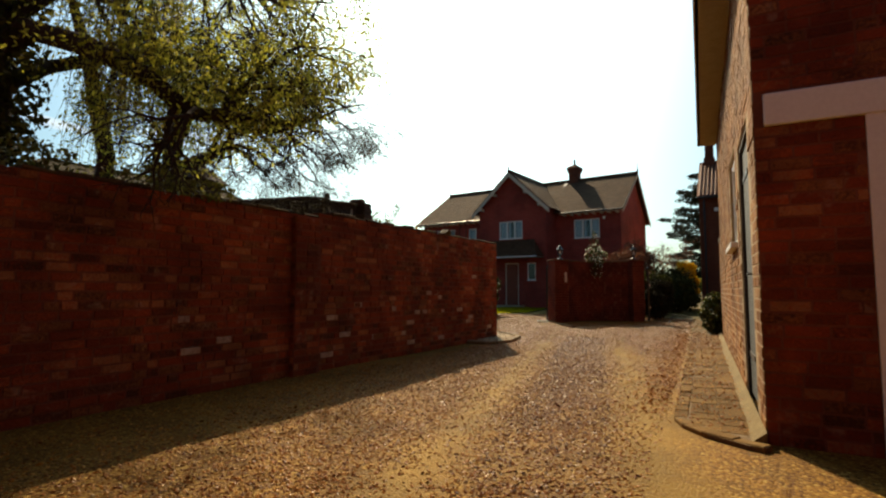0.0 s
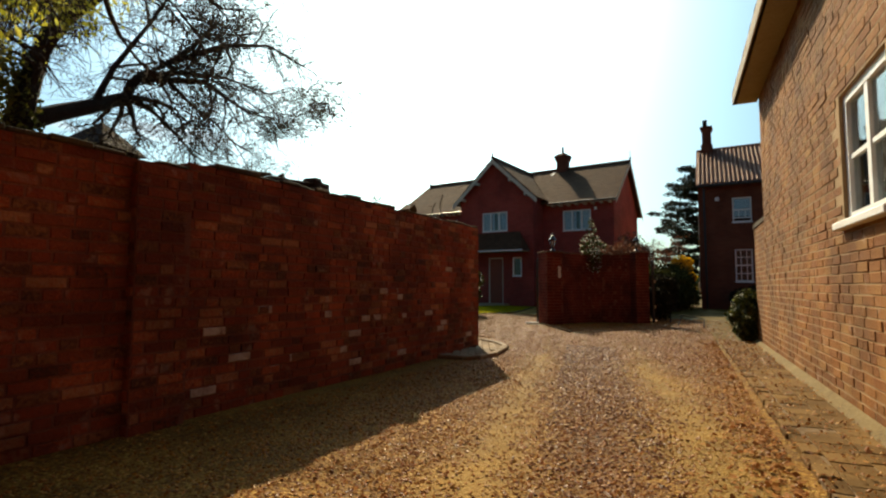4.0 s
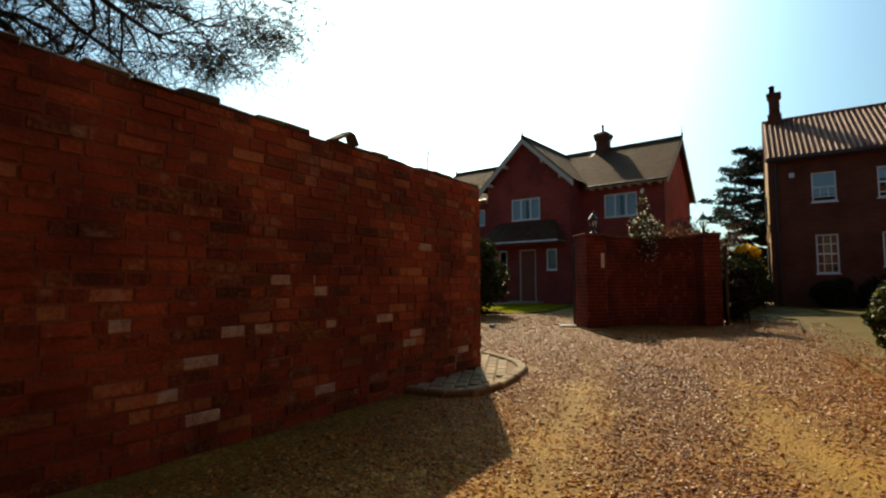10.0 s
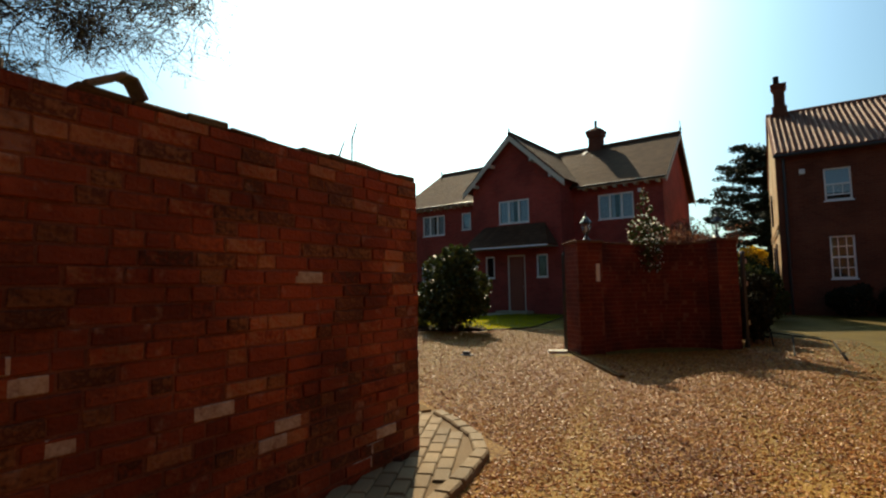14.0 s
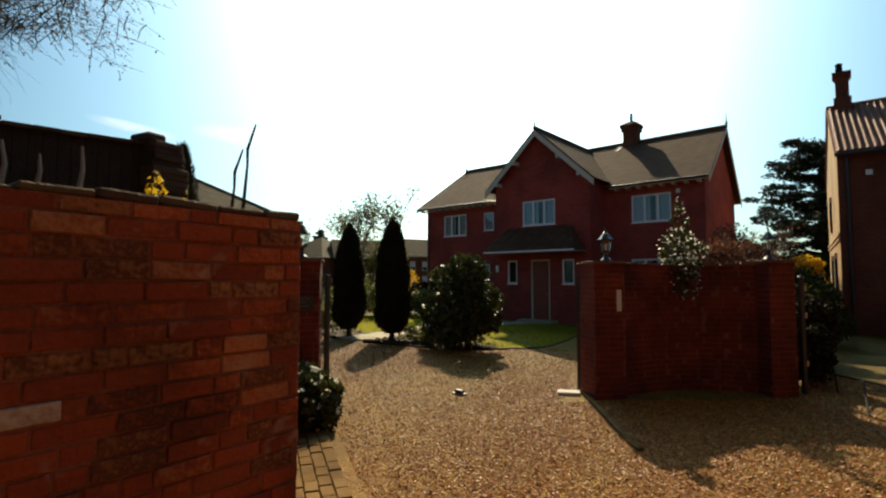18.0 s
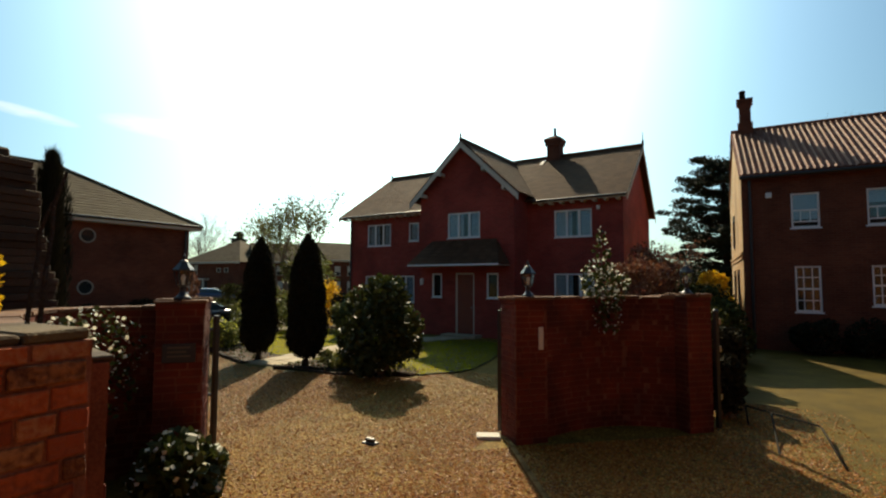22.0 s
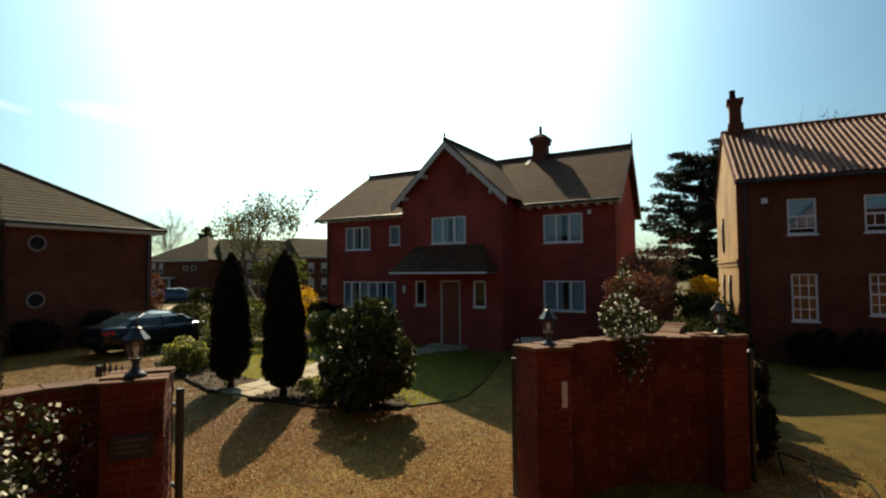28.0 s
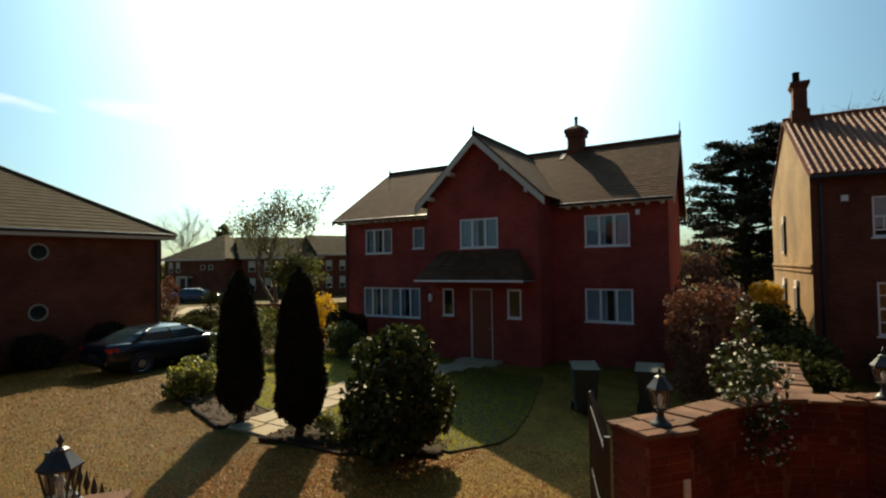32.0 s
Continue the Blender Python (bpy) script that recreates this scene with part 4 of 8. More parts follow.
def sash(parent, x, y, z, w, h, cols=3, rows=4, up=False):
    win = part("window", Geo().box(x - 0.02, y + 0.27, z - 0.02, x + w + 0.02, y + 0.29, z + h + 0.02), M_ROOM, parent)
    fr = 0.055
    frame_bars(win, x, y, z, w, h, fr, 0.03, 0.11, M_WHITE)
    part("meeting_rail", Geo().box(x + fr, y + 0.034, z + h * 0.5 - 0.028, x + w - fr, y + 0.09, z + h * 0.5 + 0.028), M_WHITE, win)
    low = z + (h * 0.2 if up else fr)
    for k in range(1, cols):
        c = x + w * k / cols
        part("glazing_bar", Geo().box(c - 0.014, y + 0.05, low, c + 0.014, y + 0.08, z + h * 0.5 if up else z + h - fr), M_WHITE, win)
    for k in range(1, rows):
        if k != rows / 2 and not up:
            c = z + h * k / rows
            part("glazing_bar", Geo().box(x + fr, y + 0.052, c - 0.014, x + w - fr, y + 0.078, c + 0.014), M_WHITE, win)
    p = part("pane", Geo().box(x + fr, y + 0.063, low, x + w - fr, y + 0.067, z + h - fr), M_GLASS, win)
    p.visible_shadow = False
    if up:
        # the lower sash pushed up a little, a pale blind let down behind it
        part("bottom_rail", Geo().box(x + fr, y + 0.045, low - 0.045, x + w - fr, y + 0.085, low), M_WHITE, win)
        part("blind", Geo().box(x + fr, y + 0.075, z + h * up, x + w - fr, y + 0.081, z + h - fr), M_CURT, win)
    part("sill", Geo().box(x - 0.04, y - 0.05, z - 0.045, x + w + 0.04, y + 0.03, z), M_WHITE, win)
    part("lintel", Geo().box(x - 0.1, y - 0.012, z + h, x + w + 0.1, y - 0.001, z + h + 0.16), M_HOUSE2, win)
    return win


def tiled(name, corners, mat, parent, row=0.17, tile=0.24, thick=0.03, label=""):
    """A roof slope of overlapping tiles between eave (a, b) and ridge (d, c): four corners a, b, c, d."""
    a, b, c, d = (Vector(p) for p in corners)
    nrm = (b - a).cross(d - a).normalized()
    slope = part(name, Geo().slab([a, b, c, d], thick), mat, parent, label)
    rows = max(2, int(((d + c) / 2 - (a + b) / 2).length / row))
    V, F = [], []
    for r in range(rows):
        u, v = r / rows, min(1.0, (r + 1.12) / rows)
        l0, r0, l1, r1 = a.lerp(d, u), b.lerp(c, u), a.lerp(d, v), b.lerp(c, v)
        n = max(1, int((r0 - l0).length / tile))
        for k in range(n):
            p, q = k / n, (k + 1) / n - 0.03 / n
            up = 0.017 + rng.random() * 0.006
            o = len(V)
            V += [l0.lerp(r0, p) + nrm * up, l0.lerp(r0, q) + nrm * up, l1.lerp(r1, q) + nrm * 0.008, l1.lerp(r1, p) + nrm * 0.008, l0.lerp(r0, p), l0.lerp(r0, q)]
            F += [(o, o + 1, o + 2, o + 3), (o + 4, o + 5, o + 1, o)]
    ob = mass("tile_cover", np.array([tuple(p) for p in V]), np.array(F), mat, slope)
    ob["kind"] = "stuff"
    return slope


def pantiled(name, corners, mat, parent, tile=0.175, row=0.32):
    """A slope of rolled clay pantiles, in waves along the eave."""
    a, b, c, d = (Vector(p) for p in corners)
    nrm = (b - a).cross(d - a).normalized()
    slope = part(name, Geo().slab([a, b, c, d], 0.03), mat, parent)
    n = int((b - a).length / tile)
    rows = int((d - a).length / row)
    prof = [(0.0, 0.01), (0.3, 0.004), (0.52, 0.014), (0.68, 0.062), (0.86, 0.064), (1.0, 0.01)]
    V, F = [], []
    for r in range(rows):
        for k in range(n):
            o = len(V)
            for v, lift in ((r / rows, 0.026), (min(1, (r + 1.1) / rows), 0.0)):
                for s, h in prof:
                    u = (k + s) / n
                    V.append(a.lerp(b, u).lerp(d.lerp(c, u), v) + nrm * (h + lift))
            m = len(prof)
            F += [(o + i, o + i + 1, o + m + i + 1, o + m + i) for i in range(m - 1)]
    ob = mass("pantile_cover", np.array([tuple(p) for p in V]), np.array(F), mat, slope, smooth=False)
    ob["kind"] = "stuff"
    return slope


def chimney(parent, x, y, z0, z1, w, d, mat, pots=1):
    c = part("chimney", Geo().box(x - w / 2, y - d / 2, z0, x + w / 2, y + d / 2, z1), mat, parent)
    part("corbel", Geo().box(x - w / 2 - 0.06, y - d / 2 - 0.06, z1 - 0.28, x + w / 2 + 0.06, y + d / 2 + 0.06, z1 - 0.12).box(x - w / 2 - 0.1, y - d / 2 - 0.1, z1 - 0.12, x + w / 2 + 0.1, y + d / 2 + 0.1, z1 + 0.03), mat, c)
    for k in range(pots):
        part("chimney_pot", Geo().lathe([(0.12, 0), (0.1, 0.3), (0.13, 0.34), (0.1, 0.36)], 10, (x + (k - (pots - 1) / 2) * 0.35, y, z1 + 0.02)), M_LEAD, c, smooth=True)
    return c


# ---- the large red brick house ----
def main_house():
    H = thing("brick_house", "large red brick house with steep gable and brown tiled roof", "house")
    xl, xr, yf, yb, ez = -18.9, -5.98, 28.3, 35.7, 5.44

    def side(y):
        """The end wall on the drive's side stands a little out of square."""
        return xr - 0.076 * (y - yf)

    ry, rz = 32.0, 7.8
    gl, gr, gy, ga, gz = -13.79, -9.57, 27.0, 7.6, 5.64
    pierced("wall", xl, gl, -0.05, ez, yf, 0.3, [(-17.8, 3.77, 1.4, 1.02), (-15.36, 3.92, 0.55, 0.84), (-17.82, 1.2, 1.37, 1.18), (-16.43, 1.2, 1.46, 1.18)], M_HOUSE, H)
    pierced("wall", gr, xr, -0.05, ez, yf, 0.3, [(-8.51, 3.79, 1.42, 1.03), (-8.54, 1.36, 1.5, 1.08)], M_HOUSE, H)
    for q in ((xl, yf + 0.3, -0.05, xl + 0.3, yb, ez), (xl + 0.3, yb - 0.3, -0.05, side(yb) - 0.3, yb, ez)):
        part("wall", Geo().box(*q), M_HOUSE, H)
    part("wall", Geo().prism([(side(yf + 0.3) - 0.3, yf + 0.3), (side(yf + 0.3), yf + 0.3), (side(yb), yb), (side(yb) - 0.3, yb)], -0.05, ez), M_HOUSE, H)
    for x, skew in ((xl, 0.0), (xr - 0.3, 1.0)):
        p = [(x + skew * (side(y) - xr), y, z) for y, z in ((yf + 0.05, ez), (yb - 0.05, ez), (ry, rz - 0.22))]
        part("gable_wall", Geo().slab(p, -0.3), M_HOUSE, H)
    mid = (gl + gr) / 2
    pierced("front_gable_wall", gl, gr, -0.05, gz, gy, 0.3, [(-12.46, 3.83, 1.46, 1.0), (-13.2, 1.5, 0.46, 0.95), (-10.72, 1.5, 0.5, 0.95), (-12.1, 0.1, 0.85, 2.36)], M_HOUSE, H)
    part("gable_wall", Geo().slab([(gl, gy, gz), (gr, gy, gz), (mid, gy, ga - 0.04)], 0.3), M_HOUSE, H)
    part("gable_side", Geo().box(gl, gy + 0.3, -0.05, gl + 0.3, yf, gz - 0.05), M_HOUSE, H)
    part("gable_side", Geo().box(gr - 0.3, gy + 0.3, -0.05, gr, yf, gz - 0.05), M_HOUSE, H)
    s = (rz - ez) / (ry - yf)
    eo = 0.38
    ey, eez = yf - eo, ez - s * eo
    L, R = xl - 0.42, xr + 0.25
    Rr, Rb = side(ry) + 0.25, side(yb + eo) + 0.25
    tiled("front_roof", [(L, ey, eez), (R, ey, eez), (Rr, ry, rz), (L, ry, rz)], M_TILE, H)
    tiled("back_roof", [(Rb, yb + eo, eez), (L, yb + eo, eez), (L, ry, rz), (Rr, ry, rz)], M_TILE, H, row=0.4, tile=0.8)
    # cross gable
    hw = (gr - gl) / 2 + 0.32
    gs = (ga - gz) / ((gr - gl) / 2)
    gez = ga - gs * hw
    fy = gy - 0.32
    by = yf + (ga - ez) / s
    bey = yf + (gez - ez) / s
    tiled("gable_roof_left", [(mid - hw, bey, gez + 0.04), (mid - hw, fy, gez + 0.04), (mid, fy, ga + 0.04), (mid, by, ga + 0.04)], M_TILE, H)
    tiled("gable_roof_right", [(mid + hw, fy, gez + 0.04), (mid + hw, bey, gez + 0.04), (mid, by, ga + 0.04), (mid, fy, ga + 0.04)], M_TILE, H)
    for sx in (-1, 1):
        a, b = Vector((mid + sx * hw, fy - 0.03, gez - 0.02)), Vector((mid, fy - 0.03, ga - 0.02))
        dn = Vector((0, 0, -0.24))
        poly = [a + dn, b + dn, b, a] if sx < 0 else [a, b, b + dn, a + dn]
        part("bargeboard", Geo().slab(poly, 0.04), M_CREAM, H, "pale painted bargeboard")
        for k in (0.25, 0.6):
            c = a.lerp(b, k) + Vector((0, 0, -0.22))
            part("bracket", Geo().box(c.x - 0.05, c.y - 0.01, c.z - 0.14, c.x + 0.05, gy, c.z), M_CREAM, H)
    for x, xb, yy in ((L, L, ey), (L, L, yb + eo), (R, Rr, ey), (Rb, Rr, yb + eo)):
        a, b = Vector((x, yy, eez)), Vector((xb, ry, rz))
        dn = Vector((0, 0, -0.22))
        part("bargeboard", Geo().slab([a + dn, b + dn, b, a], 0.03), M_CREAM, H, "pale painted bargeboard")
    # eaves with fascia, gutter and dentils
    for x0, x1 in ((L + 0.05, gl - 0.35), (gr + 0.35, R - 0.05)):
        part("fascia", Geo().box(x0, ey, eez - 0.11, x1, ey + 0.03, eez - 0.02), M_CREAM, H)
        part("gutter", Geo().tube([(x0, ey - 0.05, eez - 0.03), (x1, ey - 0.05, eez - 0.03)], [0.045, 0.045], 8), M_IRON, H)
        n = int((x1 - x0) / 0.41)
        for k in range(n):
            c = x0 + 0.2 + k * 0.41
            if c < x1 - 0.1:
                part("dentil", Geo().box(c, ey + 0.03, eez - 0.17, c + 0.1, yf, eez - 0.09), M_CREAM, H)
    part("ridge_tiles", Geo().tube([(L, ry, rz + 0.03), (Rr, ry, rz + 0.03)], [0.09, 0.09], 8), M_TILE, H)
    part("ridge_tiles", Geo().tube([(mid, fy, ga + 0.07), (mid, by, ga + 0.07)], [0.09, 0.09], 8), M_TILE, H)
    for p in ((L, ry, rz), (Rr, ry, rz), (mid, fy, ga + 0.04)):
        part("finial", Geo().lathe([(0.05, 0), (0.035, 0.12), (0.06, 0.18), (0.02, 0.26), (0.012, 0.55), (0.002, 0.6)], 8, p), M_IRON, H, smooth=True)
    chimney(H, -9.8, 31.95, 7.2, 8.58, 0.6, 0.52, M_HOUSE2, 0)
    part("flaunching", Geo().add([(-10.2, 31.6, 8.61), (-9.4, 31.6, 8.61), (-9.4, 32.3, 8.61), (-10.2, 32.3, 8.61), (-9.98, 31.8, 8.76), (-9.62, 31.8, 8.76), (-9.62, 32.1, 8.76), (-9.98, 32.1, 8.76)], [(4, 5, 6, 7), (0, 1, 5, 4), (1, 2, 6, 5), (2, 3, 7, 6), (3, 0, 4, 7)]), M_HOUSE2, H)
    part("flue_pipe", Geo().tube([(-9.8, 31.95, 8.74), (-9.8, 31.95, 9.15)], [0.07, 0.07], 8), M_IRON, H)
    part("lead_flashing", Geo().slab([(-10.3, 31.25, 7.37), (-10.14, 31.25, 7.37), (-10.14, 31.75, 7.69), (-10.3, 31.75, 7.69)], 0.02), M_LEAD, H)
    # openings
    casement(H, -17.8, yf, 3.77, 1.4, 1.02)
    casement(H, -15.36, yf, 3.92, 0.55, 0.84, 1, True)
    casement(H, -12.46, gy, 3.83, 1.46, 1.0)
    casement(H, -8.51, yf, 3.79, 1.42, 1.03)
    casement(H, -8.54, yf, 1.36, 1.5, 1.08)
    # bay on the ground floor
    pierced("bay", -17.98, -14.6, 0.0, 2.5, yf - 0.1, 0.098, [(-17.82, 1.2, 1.37, 1.18), (-16.43, 1.2, 1.46, 1.18)], M_HOUSE, H)
    casement(H, -17.82, yf - 0.1, 1.2, 1.37, 1.18)
    casement(H, -16.43, yf - 0.1, 1.2, 1.46, 1.18)
    # porch roof and door
    pz, px0, px1, py = 2.8, -13.72, -9.74, 26.05
    tiled("porch_roof", [(px0, py, pz), (px1, py, pz), (-10.3, gy, 3.75), (-13.2, gy, 3.75)], M_TILE, H)
    part("porch_hip", Geo().slab([(px0, gy, pz), (px0, py, pz), (-13.2, gy, 3.75)], 0.04), M_TILE, H)
    part("porch_hip", Geo().slab([(px1, py, pz), (px1, gy, pz), (-10.3, gy, 3.75)], 0.04), M_TILE, H)
    part("porch_fascia", Geo().box(px0, py - 0.03, pz - 0.085, px1, py, pz - 0.02), M_WHITE, H, "white porch fascia")
    part("porch_ceiling", Geo().box(px0, py, pz - 0.08, px1, gy, pz - 0.05), M_TIMBER, H)
    part("porch_lamp", Geo().lathe([(0.05, 1.98), (0.07, 2.02), (0.08, 2.2), (0.03, 2.26)], 8, (-13.62, gy - 0.12, 0)), M_WHITE, H, "small white porch lamp")
    d = part("front_door", Geo().box(-12.04, gy + 0.08, 0.12, -11.31, gy + 0.14, 2.4), M_DOOR, H, "brown wooden front door")
    g = Geo()
    for q in ((-12.1, 0.1, -12.04, 2.46), (-11.31, 0.1, -11.25, 2.46), (-12.04, 2.4, -11.31, 2.46)):
        part("frame", Geo().box(q[0], gy + 0.03, q[1], q[2], gy + 0.15, q[3]), M_CREAM, d)
    for z in (0.3, 1.0, 1.7):
        part("panel", Geo().box(-11.93, gy + 0.062, z, -11.42, gy + 0.08, z + 0.5), M_DOOR, d, bevel=0.006)
    part("knob", Geo().lathe([(0.02, 0), (0.035, 0.02), (0.02, 0.045)], 8, (-11.4, gy + 0.05, 1.1)), M_ALLOY, d)
    part("step", Geo().box(-12.4, gy - 0.6, 0, -10.9, gy, 0.12), M_FLAG, H, bevel=0.01)
    casement(H, -13.2, gy, 1.5, 0.46, 0.95, 1, False)
    casement(H, -10.72, gy, 1.5, 0.5, 0.95, 1, False)
    for x in (-6.75, -6.95):
        part("alarm_box", Geo().box(x + 0.05, yf - 0.06, 4.75, x + 0.17, yf, 4.9), M_WHITE, H) if x < -6.9 else None
    part("downpipe", Geo().tube([(xl + 0.1, yf - 0.07, eez - 0.1), (xl + 0.1, yf - 0.07, 0)], [0.04, 0.04], 8), M_IRON, H)


main_house()


# ---- pantiled house across the yard ----
def pantile_house():
    H = thing("pantiled_house", "brown-red brick house with orange pantile roof and white sashes", "house", pose(-2.3, 29.3, 0, 0, 0, 2.5))
    Lx, D, ez, rz = 10.4, 7.4, 5.72, 8.0
    LOW = [(1.22, 0.67, 1.43), (1.45, 0.67, 1.2), (1.22, 0.67, 1.43), None, (1.22, 0.67, 1.43)]
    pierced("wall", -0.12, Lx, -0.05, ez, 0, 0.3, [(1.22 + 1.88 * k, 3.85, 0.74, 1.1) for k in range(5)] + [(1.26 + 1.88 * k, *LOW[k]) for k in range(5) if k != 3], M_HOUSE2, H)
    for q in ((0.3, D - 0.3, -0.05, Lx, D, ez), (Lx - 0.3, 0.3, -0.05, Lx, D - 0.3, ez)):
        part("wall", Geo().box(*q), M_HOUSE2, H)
    def gx(y):
        return -0.124 - 0.058 * y

    part("gable_wall", Geo().slab([(gx(0), 0.004, -0.05), (gx(0), 0.004, ez), (gx(D / 2), D / 2, rz - 0.1), (gx(D), D, ez), (gx(D), D, -0.05)], 0.28), M_LIT_GABLE, H, "sunlit orange brick gable wall")
    part("gable_wall", Geo().slab([(Lx, 0.3, ez), (Lx, D, ez), (Lx, D / 2, rz - 0.1)], 0.3), M_HOUSE2, H)
    s = (rz - ez) / (D / 2)
    pantiled("front_roof", [(-0.18, -0.28, ez - s * 0.28 + 0.06), (Lx + 0.1, -0.28, ez - s * 0.28 + 0.06), (Lx + 0.1, D / 2, rz + 0.06), (-0.42, D / 2, rz + 0.06)], M_PAN, H)
    tiled("back_roof", [(Lx + 0.1, D + 0.28, ez - s * 0.28), (-0.62, D + 0.28, ez - s * 0.28), (-0.42, D / 2, rz), (Lx + 0.1, D / 2, rz)], M_PAN, H, row=0.6, tile=1.0)
    part("ridge_tiles", Geo().tube([(-0.4, D / 2, rz + 0.1), (Lx, D / 2, rz + 0.1)], [0.08, 0.08], 8), M_PAN, H)
    part("gutter", Geo().tube([(-0.17, -0.34, ez - 0.2), (Lx, -0.34, ez - 0.2)], [0.06, 0.06], 8), M_IRON, H)
    part("band_course", Geo().prism([(gx(0.02) - 0.05, 0.02), (gx(0.02) + 0.05, 0.02), (gx(D) + 0.05, D), (gx(D) - 0.05, D)], 3.05, 3.13).prism([(gx(0.02) - 0.04, 0.02), (gx(0.02) + 0.05, 0.02), (gx(D) + 0.05, D), (gx(D) - 0.04, D)], 2.9, 2.97), M_LIT_GABLE, H)
    part("eaves_course", Geo().box(0.0, -0.05, ez - 0.3, Lx, -0.002, ez - 0.16), M_HOUSE2, H)
    part("chimney_base", Geo().box(-0.16, D / 2 - 0.36, rz - 0.4, 0.36, D / 2 + 0.36, rz + 0.35), M_HOUSE2, H)
    stack = part("chimney", Geo().box(-0.1, D / 2 - 0.3, rz + 0.35, 0.3, D / 2 + 0.3, rz + 1.12), M_HOUSE2, H)
    part("corbel", Geo().box(-0.14, D / 2 - 0.34, rz + 1.12, 0.34, D / 2 + 0.34, rz + 1.2).box(-0.18, D / 2 - 0.38, rz + 1.2, 0.38, D / 2 + 0.38, rz + 1.3), M_HOUSE2, stack)
    part("chimney_pot", Geo().lathe([(0.12, 0), (0.1, 0.34), (0.13, 0.38), (0.1, 0.42)], 10, (0.03, D / 2, rz + 1.29)), M_RAIL, stack, smooth=True)
    for k in range(5):
        x = 1.22 + 1.88 * k
        sash(H, x, 0.0, 3.85, 0.74, 1.1, 3, 4, 0.24 if k == 0 else 0.62 if k != 3 else False)
        if k != 3:
            sash(H, x + 0.04, 0.0, LOW[k][0], 0.67, LOW[k][2], 3, 4)
    for y, z, h in ((2.1, 0.9, 1.5), (4.4, 0.9, 1.5), (4.2, 3.5, 1.1)):
        e = gx(y + 0.7) - 0.012
        w = part("side_window", Geo().box(e - 0.012, y, z, e + 0.03, y + 0.7, z + h), M_ROOM, H)
        part("frame", Geo().box(e - 0.03, y, z, e - 0.012, y + 0.06, z + h).box(e - 0.03, y + 0.64, z, e - 0.012, y + 0.7, z + h).box(e - 0.03, y + 0.06, z + h - 0.06, e - 0.012, y + 0.64, z + h).box(e - 0.03, y + 0.06, z, e - 0.012, y + 0.64, z + 0.06), M_WHITE, w)
        part("arch", Geo().box(e - 0.02, y - 0.05, z + h, e + 0.05, y + 0.75, z + h + 0.2), M_PALE, w)
    part("meter_box", Geo().box(gx(3.65) - 0.12, 3.2, 0.6, gx(3.2), 3.65, 1.25), M_WHITE, H, bevel=0.01)
    part("alarm_box", Geo().box(0.55, -0.07, 4.85, 0.72, 0.0, 5.02), M_WHITE, H, bevel=0.01)
    part("downpipe", Geo().tube([(0.12, -0.08, ez - 0.25), (0.12, -0.08, 0)], [0.045, 0.045], 8), M_IRON, H)


pantile_house()


